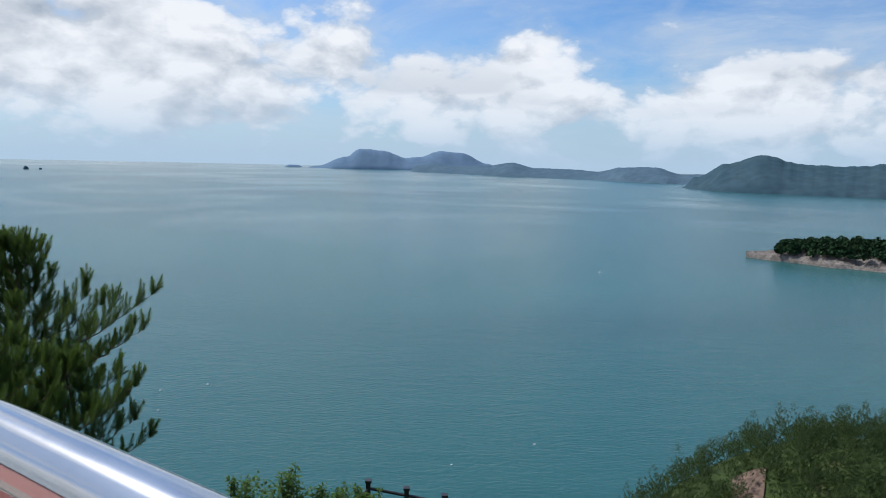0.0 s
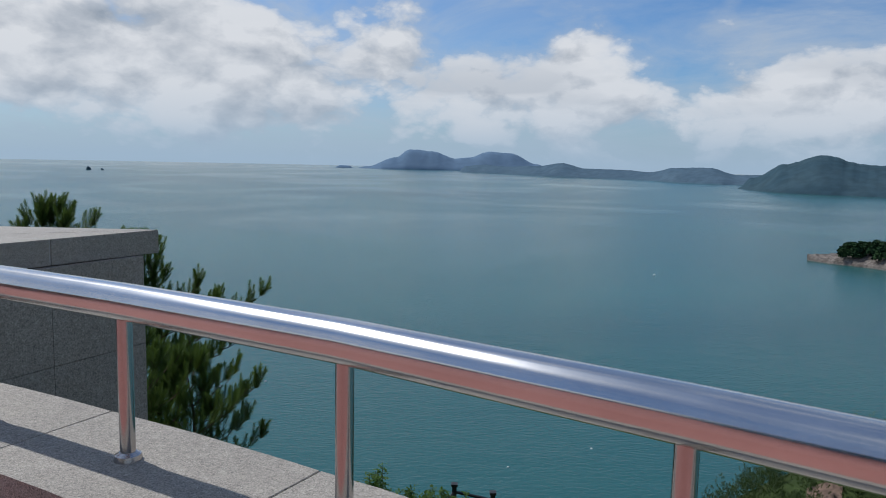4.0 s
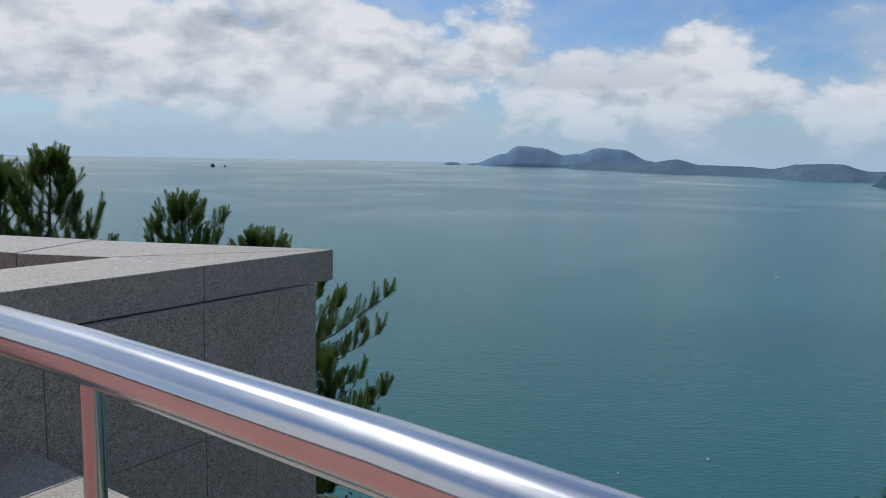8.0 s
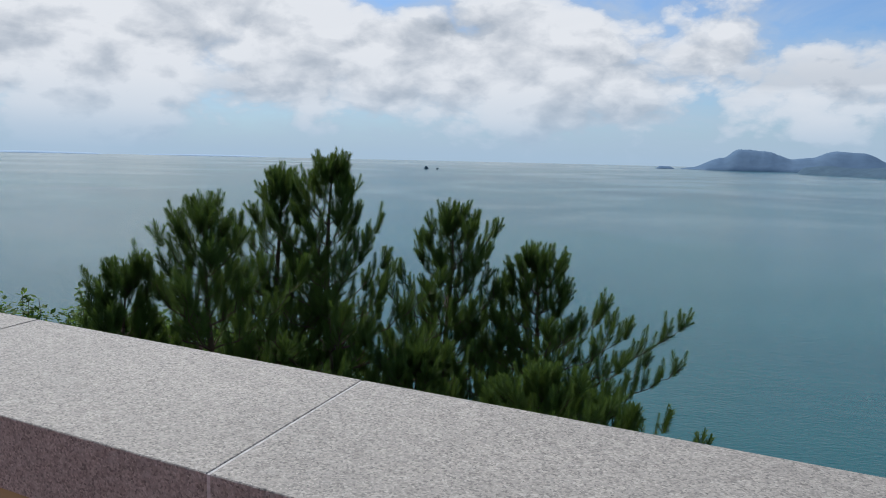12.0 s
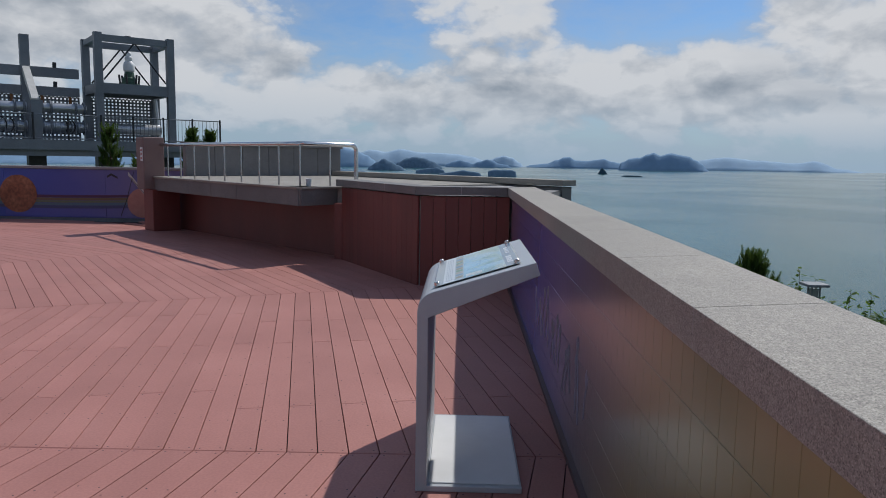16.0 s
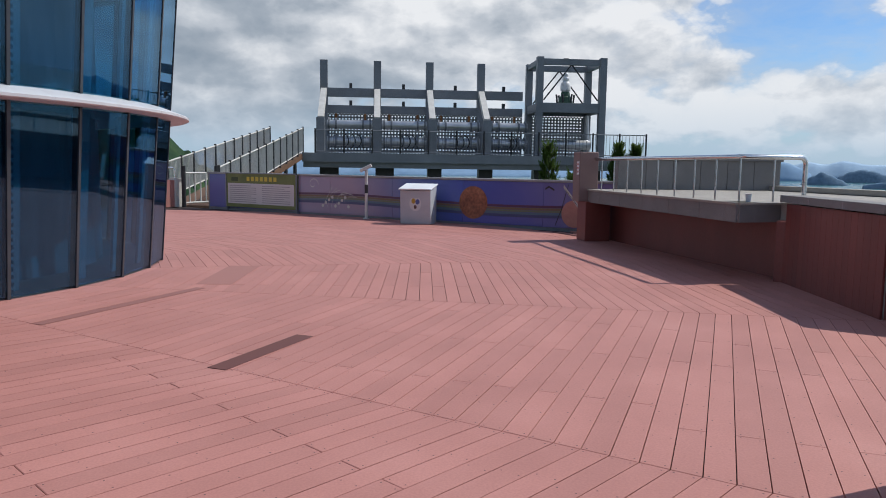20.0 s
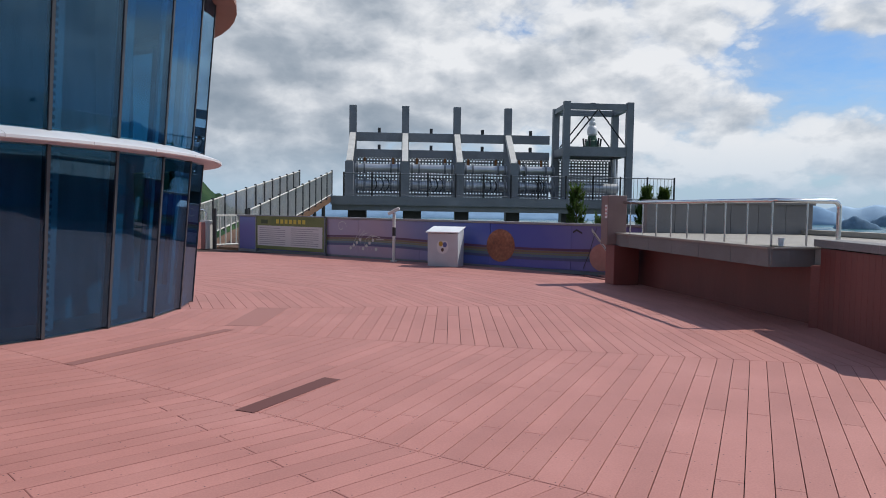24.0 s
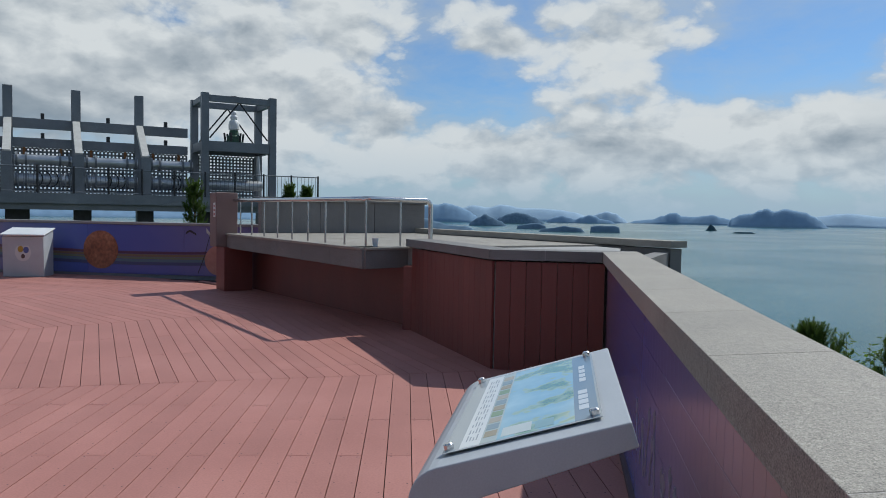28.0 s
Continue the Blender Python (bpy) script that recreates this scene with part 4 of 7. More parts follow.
# ---- round glass tower ----
def tower():
    t = thing("tower", "round tower of dark blue reflecting glass with a pale metal band", "building")
    n = 34
    a0 = 96.2
    step = 360 / n
    r_of = lambda z: 4.93 + 0.078 * z
    pane_mesh = {}

    def pane_at(i, z0, z1, name, mat, inset=0.0):
        a, b = a0 + i * step + 0.35, a0 + (i + 1) * step - 0.35
        bm = bmesh.new()
        vs = []
        for th in (0.0, -0.02):
            for ang, z in ((a, z0), (b, z0), (b, z1), (a, z1)):
                vs.append(bm.verts.new(polar(ang, r_of(z) + th - inset, z)))
        f, k = vs[:4], vs[4:]
        bm.faces.new(f)
        bm.faces.new(k[::-1])
        for i2 in range(4):
            j = (i2 + 1) % 4
            bm.faces.new((f[j], f[i2], k[i2], k[j]))
        return part(name, bm, mat, t)

    for i in range(n):
        vis = -5 <= (i if i < n / 2 else i - n) <= 6
        for z0, z1 in ((0.03, 2.18), (2.38, 4.72)):
            pane_at(i, z0, z1, "pane", GLASS)
        ang = a0 + i * step
        for z0, z1 in ((0.0, 2.2), (2.36, 4.74)):
            bm = bmesh.new()
            p, q = Vector(polar(ang, r_of(z0) + 0.012, z0)), Vector(polar(ang, r_of(z1) + 0.012, z1))
            d = Vector((-math.sin(radians(ang)), math.cos(radians(ang)), 0)) * 0.020
            o = Vector((math.cos(radians(ang)), math.sin(radians(ang)), 0)) * 0.10
            vs = [bm.verts.new(v) for v in (p - d, p + d, p + d - o, p - d - o, q - d, q + d, q + d - o, q - d - o)]
            for f in ((0, 1, 5, 4), (1, 2, 6, 5), (2, 3, 7, 6), (3, 0, 4, 7), (0, 3, 2, 1), (4, 5, 6, 7)):
                bm.faces.new([vs[k] for k in f])
            bmesh.ops.recalc_face_normals(bm, faces=bm.faces[:])
            part("mullion", bm, MULLION, t)
            if vis:
                # studded fin just inside the glass
                bm = bmesh.new()
                c = ang + 0.9
                for k in range(int((z1 - z0) / 0.085)):
                    z = z0 + 0.05 + k * 0.085
                    x, y, _ = polar(c, r_of(z) - 0.07, z)
                    box(bm, x - 0.016, x + 0.016, y - 0.016, y + 0.016, z, z + 0.045)
                part("glazing_strip", bm, GREY_STEEL, t)["kind"] = "stuff"

    def ring(r0, r1, z0, z1, mat, name, label="", seg=68, slope=0.0):
        bm = bmesh.new()
        loops = []
        for k in range(seg):
            an = 360 * k / seg
            loops.append([bm.verts.new(polar(an, r, z)) for r, z in ((r0, z0 + 0.05), (r1, z0 + slope), (r1, z1 - 0.05 + slope), (r0, z1))])
        for k in range(seg):
            u, v = loops[k], loops[(k + 1) % seg]
            for a, b in ((0, 1), (1, 2), (2, 3), (3, 0)):
                bm.faces.new((u[a], v[a], v[b], u[b]))
        bmesh.ops.recalc_face_normals(bm, faces=bm.faces[:])
        return part(name, bm, mat, t, label)

    # the band is made of short lengths
    for k in range(34):
        bm = bmesh.new()
        loops = []
        for s in range(4):
            an = a0 + 4 + step * (k + s / 3 * 0.995)
            loops.append([bm.verts.new(polar(an, r, z)) for r, z in ((5.06, 2.20), (5.36, 2.21), (5.38, 2.222), (5.38, 2.255), (5.36, 2.268), (5.06, 2.375))])
        for u, v in zip(loops, loops[1:]):
            for a in range(6):
                b = (a + 1) % 6
                bm.faces.new((u[a], v[a], v[b], u[b]))
        bm.faces.new(loops[0][::-1])
        bm.faces.new(loops[-1])
        bmesh.ops.recalc_face_normals(bm, faces=bm.faces[:])
        part("band_length", bm, BAND, t)
    ring(5.0, 5.62, 4.72, 4.86, EAVE, "eave", "brown metal eave over the glass")
    ring(0.0, 5.5, 4.86, 5.05, EAVE, "roof", "")
    # floors, core and blinds inside
    bm = bmesh.new()
    prism(bm, [polar(a, 4.85)[:2] for a in range(0, 360, 12)], -0.05, 0.02)
    part("floor_slab", bm, GREY_STEEL, t)
    bm = bmesh.new()
    prism(bm, [polar(a, 5.0)[:2] for a in range(0, 360, 12)], 2.2, 2.36)
    part("upper_floor", bm, WHITE_PAINT, t)
    bm = bmesh.new()
    prism(bm, [polar(a, 4.0)[:2] for a in range(0, 360, 15)], 0.02, 4.72)
    part("core_wall", bm, material("inner_wall", [(0.3, (0.17, 0.22, 0.24)), (0.7, (0.43, 0.49, 0.52))], 0.9, 0.7, stretch=(2.5, 2.5, 0.4)), t)
    blind = material("pale_blind", [(0.3, (0.42, 0.46, 0.48)), (0.7, (0.56, 0.60, 0.62))], 2.0, 0.8, stretch=(3, 3, 0.3))
    for i, w in ((0, 0.16), (1, 0.32), (2, 0.30), (-1, 0.12), (3, 0.2), (-2, 0.25), (4, 0.2)):
        for z0, z1 in ((0.05, 2.15), (2.4, 4.7)):
            bm = bmesh.new()
            a = a0 + i * step + 1.6
            b = a + step * w
            vs = [bm.verts.new(polar(an, r_of(z) - r, z)) for r in (0.22, 0.26) for an, z in ((a, z0), (b, z0), (b, z1), (a, z1))]
            for f in ((0, 1, 2, 3), (7, 6, 5, 4), (0, 4, 5, 1), (1, 5, 6, 2), (2, 6, 7, 3), (3, 7, 4, 0)):
                bm.faces.new([vs[k] for k in f])
            part("blind", bm, blind, t)
    return t


tower()


# ---- far wall with the printed mural ----
def far_wall():
    structure("wall_far", boxed(MURAL_X - 0.22, MURAL_X - 0.02, -20.3, -5.3, -6, 1.19), GREY_STEEL, "low wall carrying the printed mural", "wall")
    structure("wall_far_cap", boxed(MURAL_X - 0.26, MURAL_X + 0.03, -20.32, -5.3, 1.192, 1.25, None, 0.006), material("grey_cap", [(0.3, (0.23, 0.22, 0.22)), (0.7, (0.32, 0.31, 0.30))], 1.5, 0.6), "grey metal cap of the far wall", "wall cap")
    mu = thing("mural", "printed mural of planets and instruments in blues and pinks", "mural", "", "")
    ys = [-20.2, -17.0, -14.6, -12.2, -9.8, -7.4, -5.32]
    for y0, y1 in zip(ys, ys[1:]):
        part("mural_panel", boxed(MURAL_X - 0.018, MURAL_X, y0 + 0.004, y1 - 0.004, 0.06, 1.185), MURAL_FAR, mu)
    X = MURAL_X + 0.003

    def strip(pts, w, z_off, mat, name):
        """A flat band across the mural through (y, z) points."""
        bm = bmesh.new()
        vs = []
        for y, z in pts:
            vs.append((bm.verts.new((X + z_off, y, z - w / 2)), bm.verts.new((X + z_off, y, z + w / 2)), bm.verts.new((X + z_off - 0.002, y, z - w / 2)), bm.verts.new((X + z_off - 0.002, y, z + w / 2))))
        for a, b in zip(vs, vs[1:]):
            for i, j in ((0, 1), (1, 3), (3, 2), (2, 0)):
                bm.faces.new((a[i], b[i], b[j], a[j]))
        bm.faces.new((vs[0][0], vs[0][1], vs[0][3], vs[0][2]))
        bm.faces.new((vs[-1][0], vs[-1][2], vs[-1][3], vs[-1][1]))
        bmesh.ops.recalc_face_normals(bm, faces=bm.faces[:])
        return part(name, bm, mat, mu)

    def disc(y, z, r, mat, name, label="", seg=30, off=0.0, sy=1.0):
        bm = bmesh.new()
        poly = [(y + sy * r * math.cos(2 * math.pi * k / seg), z + r * math.sin(2 * math.pi * k / seg)) for k in range(seg)]
        a = [bm.verts.new((X + off + 0.004, *p)) for p in poly]
        b = [bm.verts.new((X + off, *p)) for p in poly]
        bm.faces.new(a)
        bm.faces.new(b[::-1])
        for k in range(seg):
            bm.faces.new((a[k], b[k], b[(k + 1) % seg], a[(k + 1) % seg]))
        bmesh.ops.recalc_face_normals(bm, faces=bm.faces[:])
        return part(name, bm, mat, mu, label)

    bands = [((0.10, 0.04, 0.09), 0.61, 0.06), ((0.19, 0.13, 0.08), 0.545, 0.06), ((0.16, 0.18, 0.11), 0.485, 0.05), ((0.10, 0.16, 0.22), 0.425, 0.06), ((0.07, 0.08, 0.18), 0.36, 0.07)]
    for i, (rgb, z, w) in enumerate(bands):
        m = material("rainbow_ink", [(0.3, tuple(c * 0.9 for c in rgb)), (0.7, rgb)], 1, 0.35)
        strip([(-17.0 + 1.06 * k, z + 0.06 * math.sin(0.6 * k)) for k in range(12)], w, 0.0005 * i, m, "rainbow_band")
    planet = material("planet_ink", [(0.3, (0.17, 0.055, 0.028)), (0.55, (0.30, 0.11, 0.055)), (0.8, (0.42, 0.18, 0.09))], 2.6, 0.4, fine=0.25, fine_scale=14)
    disc(-9.47, 0.60, 0.44, planet, "planet_disc", "reddish-brown planet", off=0.004)
    ink = plain("pale_ink", (0.52, 0.50, 0.46), 0.4)
    dark = plain("dark_ink", (0.03, 0.025, 0.03), 0.4)
    body = material("violin_ink", [(0.3, (0.36, 0.15, 0.12)), (0.7, (0.50, 0.24, 0.19))], 3, 0.35)
    disc(-6.55, 0.42, 0.34, body, "violin_bout", off=0.003)
    disc(-6.25, 0.72, 0.26, body, "violin_bout", off=0.004)
    strip([(-7.05, 0.12), (-6.9, 0.5), (-6.72, 1.14)], 0.05, 0.010, dark, "violin_bow")
    strip([(-6.85, 1.1), (-6.45, 0.62), (-6.05, 0.25)], 0.09, 0.010, ink, "violin_neck")
    strip([(-6.80, 1.02), (-6.4, 0.55), (-6.0, 0.2)], 0.015, 0.013, dark, "violin_string")
    strip([(-7.35, 1.02), (-7.25, 1.08), (-7.1, 1.0)], 0.05, 0.009, dark, "music_note")
    # harp and flower drawing
    curl = [(-15.3 + 0.22 * math.cos(0.5 * k) * (1 - k / 16), 0.95 + 0.2 * math.sin(0.5 * k) * (1 - k / 16)) for k in range(14)]
    strip(curl, 0.02, 0.006, ink, "scroll_drawing")
    for k in range(7):
        strip([(-14.9 + 0.17 * k, 0.25), (-14.7 + 0.14 * k, 0.6 + 0.06 * (k % 3)), (-14.5 + 0.16 * k, 0.9 - 0.05 * k)], 0.016, 0.006, ink, "flower_drawing")
    for k in range(9):
        disc(-14.9 + 0.13 * k, 0.3 + 0.09 * (k % 4), 0.05, ink, "flower_drawing", "", 8, 0.006)
    return mu


far_wall()


def notice_board():
    b = thing("notice_board", "green-framed notice board with two columns of small print", "notice board")
    m = Matrix.Translation((MURAL_X + 0.05, -19.28, 0)) @ Matrix.Rotation(radians(90), 4, "Z")
    green = material("board_green", [(0.3, (0.12, 0.15, 0.035)), (0.7, (0.19, 0.21, 0.06))], 2, 0.5)
    part("panel", boxed(0, 3.35, -0.03, 0.03, 0.10, 1.22, m, 0.006), green, b)
    text_panel = part("text_panel", boxed(0.12, 3.22, -0.036, -0.031, 0.22, 0.90, m), plain("paper_grey", (0.60, 0.57, 0.55)), b)
    for s, x in enumerate((0.0, 3.30)):
        part("frame_post", boxed(x, x + 0.05, -0.045, 0.045, 0.0, 1.25, m), GREY_STEEL, b)
    part("frame_rail", boxed(0, 3.35, -0.045, 0.045, 1.22, 1.25, m), GREY_STEEL, b)
    grey = plain("print_grey", (0.32, 0.30, 0.30))
    yel = plain("print_yellow", (0.60, 0.48, 0.05))
    for c in range(2):
        for k in range(9):
            w = 1.28 - 0.25 * ((k * 7 + c * 3) % 5 == 0)
            part("print_line", boxed(0.22 + c * 1.55, 0.22 + c * 1.55 + w, -0.039, -0.037, 0.83 - k * 0.067 - 0.022, 0.83 - k * 0.067, m), grey, text_panel)
    for k in range(7):
        part("heading_bar", boxed(1.05 + k * 0.21, 1.05 + k * 0.21 + 0.13, -0.036, -0.031, 0.98, 1.12, m), yel, b)
    part("emblem", boxed(0.30, 0.62, -0.036, -0.031, 0.97, 1.10, m), plain("emblem_dark", (0.05, 0.07, 0.02)), b)
    return b


notice_board()


def pedestal():
    p = thing("pedestal", "grey metal pedestal with a sloping top and a round emblem", "pedestal")
    m = Matrix.Translation((-18.22, -11.12, 0)) @ Matrix.Rotation(radians(108), 4, "Z") @ Matrix.Diagonal((0.82, 0.80, 1.0, 1.0)) @ Matrix.Translation((0.06, 0.38, 0))
    bm = bmesh.new()
    prof = [(-0.35, 0.0), (0.35, 0.0), (0.35, 1.02), (-0.40, 0.90)]
    vs = [[bm.verts.new(m @ Vector((x, y, z))) for y, z in prof] for x in (-0.06, 0.98)]
    for k in range(4):
        bm.faces.new((vs[0][k], vs[0][(k + 1) % 4], vs[1][(k + 1) % 4], vs[1][k]))
    bm.faces.new(vs[0][::-1])
    bm.faces.new(vs[1])
    bmesh.ops.recalc_face_normals(bm, faces=bm.faces[:])
    bmesh.ops.bevel(bm, geom=bm.edges[:], offset=0.012, segments=2, affect="EDGES", profile=0.5)
    part("body", bm, STAND_GREY, p)
    bm = bmesh.new()
    q = m @ Matrix.Translation((0.46, -0.03, 0.985)) @ Matrix.Rotation(math.atan2(0.12, 0.75), 4, "X")
    box(bm, -0.56, 0.56, -0.44, 0.42, 0, 0.03, q, 0.006)
    part("top_plate", bm, WHITE_PAINT, p, "pale sloping top plate")
    cols = [(0.62, 0.62, 0.60), (0.45, 0.28, 0.04), (0.10, 0.12, 0.30), (0.10, 0.06, 0.05)]
    for k, (x, z, r) in enumerate(((0.46, 0.55, 0.20), (0.40, 0.62, 0.07), (0.54, 0.60, 0.07), (0.46, 0.46, 0.05))):
        bm = bmesh.new()
        bmesh.ops.create_cone(bm, cap_ends=True, segments=24, radius1=r, radius2=r, depth=0.006, matrix=m @ Matrix.Translation((x, -0.355 - 0.003 * k - z * 0.0556, z)) @ Matrix.Rotation(radians(90), 4, "X"))
        part("emblem", bm, plain("emblem_ink", cols[k]), p)
    return p


pedestal()


def viewer_post():
    p = thing("camera_post", "slim pale post with a small angled head, standing before the mural", "post")
    x, y = -18.9, -12.85
    part("shaft", tube(bmesh.new(), (x, y, 0), (x, y, 1.42), 0.045, 12), PALE_BAR, p, "", True)
    part("collar", tube(bmesh.new(), (x, y, 0.75), (x, y, 1.0), 0.052, 12), BLACK, p, "black collar", True)
    part("base", tube(bmesh.new(), (x, y, 0), (x, y, 0.03), 0.10, 14), PALE_BAR, p, "", True)
    m = Matrix.Translation((x, y, 1.48)) @ Matrix.Rotation(radians(-55), 4, "Z") @ Matrix.Rotation(radians(28), 4, "Y")
    part("head", boxed(-0.17, 0.20, -0.06, 0.06, -0.05, 0.05, m, 0.015), PALE_BAR, p)
    return p


viewer_post()


def info_stand():
    """C-shaped bent-plate stand with a printed panel, by the long parapet."""
    s = thing("info_stand", "grey metal information stand with a sloping printed panel", "sign")
    # plan: local x away along the wall, local y to the wall
    m = Matrix.Translation((-5.64, 0.73, 0)) @ Matrix.Rotation(radians(180), 4, "Z") @ Matrix.Diagonal((1, -1, 1, 1))
    W = 0.98
    t = 0.052
    # side profile: foot, upright, rounded bend, sloping head (y, z)
    slope = math.atan2(0.15, 0.46)
    prof = [(0.0, 0.0), (0.50, 0.0), (0.50, 0.028), (t, 0.028), (t, 0.83)]
    prof += [(0.555, 1.035), (0.535, 1.095)]
    cy, cz, r = 0.10, 0.855, 0.10
    for k in range(7):
        an = math.pi / 2 + slope + (math.pi / 2 - slope) * k / 6
        prof.append((cy + r * math.cos(an), cz + r * math.sin(an)))
    bm = bmesh.new()
    a = [bm.verts.new(m @ Vector((0.0, y, z))) for y, z in prof]
    b = [bm.verts.new(m @ Vector((W, y, z))) for y, z in prof]
    n = len(prof)
    for k in range(n):
        bm.faces.new((a[k], a[(k + 1) % n], b[(k + 1) % n], b[k]))
    bm.faces.new(a[::-1])
    bm.faces.new(b)
    bmesh.ops.recalc_face_normals(bm, faces=bm.faces[:])
    bmesh.ops.bevel(bm, geom=[e for e in bm.edges if e.calc_face_angle(0) > 0.6], offset=0.004, segments=2, affect="EDGES", profile=0.5)
    part("body", bm, STAND_GREY, s)
    part("base_plate", boxed(0.03, W - 0.03, 0.06, 0.49, 0.0285, 0.034, m, 0.002), WHITE_PAINT, s, "pale top of the foot")
    top0 = Vector((0, cy + r * math.cos(math.pi / 2 + slope), cz + r * math.sin(math.pi / 2 + slope)))
    q = m @ Matrix.Translation(top0) @ Matrix.Rotation(math.atan2(1.095 - top0.z, 0.535 - top0.y), 4, "X")
    part("acrylic_sheet", boxed(0.075, W - 0.075, 0.006, 0.425, 0.0075, 0.0085, q), plain("acrylic_edge", (0.36, 0.39, 0.40), 0.08), s, "clear acrylic sheet with a dark edge")
    y0, y1 = 0.085, W - 0.085

    def sheet(name, u0, u1, v0, v1, mat, lift, label="", on=None):
        return part(name, boxed(u0, u1, v0, v1, 0.0086, 0.0088 + lift, q), mat, on or s, label)

    chart = sheet("printed_chart", y0, y1, 0.15, 0.355, mural_chart(), 0.0, "printed sea chart in pale blue and green")
    legend = sheet("legend_strip", y0, y1, 0.05, 0.105, plain("legend_white", (0.70, 0.72, 0.72), 0.12), 0.0, "white printed legend")
    photos = sheet("photo_strip", y0, y1, 0.1055, 0.1495, plain("photo_base", (0.42, 0.48, 0.46), 0.12), 0.0)
    title = sheet("title_strip", y0, y1, 0.3555, 0.418, plain("title_blue", (0.19, 0.27, 0.35), 0.12), 0.0, "blue printed title strip")
    ink = plain("legend_ink", (0.30, 0.33, 0.36), 0.2)
    for k in range(11):
        u = y0 + 0.05 + 0.066 * k
        for j in range(4):
            sheet("print_line", u, u + 0.05 - 0.012 * ((k + j) % 3), 0.062 + 0.009 * j, 0.0655 + 0.009 * j, ink, 0.0004, "", legend)
        sheet("photo", u, u + 0.052, 0.110, 0.145, plain("photo_ink", [(0.33, 0.28, 0.18), (0.22, 0.30, 0.34), (0.40, 0.36, 0.28), (0.20, 0.30, 0.16)][k % 4], 0.2), 0.0004, "", photos)
    white = plain("title_white", (0.62, 0.66, 0.70), 0.2)
    for k in range(4):
        sheet("title_bar", y0 + 0.10 + 0.055 * k, y0 + 0.145 + 0.055 * k, 0.368, 0.395, white, 0.0004, "", title)
        sheet("title_bar", y0 + 0.42 + 0.06 * k, y0 + 0.465 + 0.06 * k, 0.375, 0.395, white, 0.0004, "", title)
    sheet("small_photo", y0 + 0.02, y0 + 0.10, 0.16, 0.24, plain("photo_pale", (0.55, 0.60, 0.58), 0.2), 0.0004, "", chart)
    sheet("small_photo", y0 + 0.02, y0 + 0.09, 0.25, 0.30, plain("photo_teal", (0.25, 0.40, 0.42), 0.2), 0.0004, "", chart)
    for u, v in ((0.105, 0.022), (W - 0.105, 0.022), (0.105, 0.408), (W - 0.105, 0.408)):
        bm = bmesh.new()
        c = q @ Vector((u, v, 0.008))
        d = q.to_3x3() @ Vector((0, 0, 1))
        tube(bm, c, c + d * 0.014, 0.013, 14)
        tube(bm, c + d * 0.014, c + d * 0.018, 0.013, 14, 0.009)
        part("bolt", bm, STEEL, s, "", True)
    return s


def mural_chart():
    return material("sea_chart", [(0.36, (0.16, 0.30, 0.17)), (0.44, (0.40, 0.52, 0.36)), (0.47, (0.30, 0.50, 0.58)), (0.75, (0.42, 0.62, 0.70))], 6.0, 0.12, detail=3, coat=0.6)


info_stand()

# ---- islands and hills ----
def ridge(name, label, pts, mat, base=SEA, depth=60.0, rough=1.0, seed=0, category="island", seg=6):
    """A long hill: crest points (azimuth left of +y, distance, crest height over the sea)."""
    rng = random.Random(seed)
    dense = []
    for (a0, d0, h0), (a1, d1, h1) in zip(pts, pts[1:]):
        n = max(4, int(abs(a1 - a0) * 12))
        for k in range(n):
            t = k / n
            s = t * t * (3 - 2 * t)
            dense.append((a0 + (a1 - a0) * t, d0 + (d1 - d0) * t, h0 + (h1 - h0) * s))
    dense.append(pts[-1])
    verts, faces = [], []
    prof = [(-1.0, 0.0), (-0.97, 0.08), (-0.84, 0.24), (-0.66, 0.46), (-0.46, 0.68), (-0.24, 0.87), (0.0, 1.0), (0.5, 0.6), (1.0, 0.0)]
    for i, (a, d, h) in enumerate(dense):
        x, y = -math.sin(radians(a)), math.cos(radians(a))
        hh = h * (1 + 0.04 * rough * noise.noise((a * 1.9, seed, 0)) + 0.010 * rough * noise.noise((a * 9.0, seed, 3)))
        for k, (s, f) in enumerate(prof):
            dd = d + s * depth * (0.35 + 0.65 * min(1, h / 30)) + 0.03 * depth * noise.noise((a * 0.9, s * 2, seed))
            bumpy = 0.018 * noise.noise((a * 1.3 + s * 2.7, s * 3.1, seed + 5)) + 0.004 * noise.noise((a * 4.0 - s * 4, s * 5, seed + 7))
            z = base + max(0, hh) * (f + (bumpy * rough if f > 0 else 0))
            verts.append((x * dd, y * dd, z - (1.5 if f == 0 else 0)))
    m = len(prof)
    for i in range(len(dense) - 1):
        for k in range(m - 1):
            faces.append((i * m + k, i * m + k + 1, (i + 1) * m + k + 1, (i + 1) * m + k))
    return tagged(new(name, from_arrays(name, verts, faces, mat, True)), label, category, "", "")


PX = 1 / 22.4      # degrees for one step of the islands' drawing
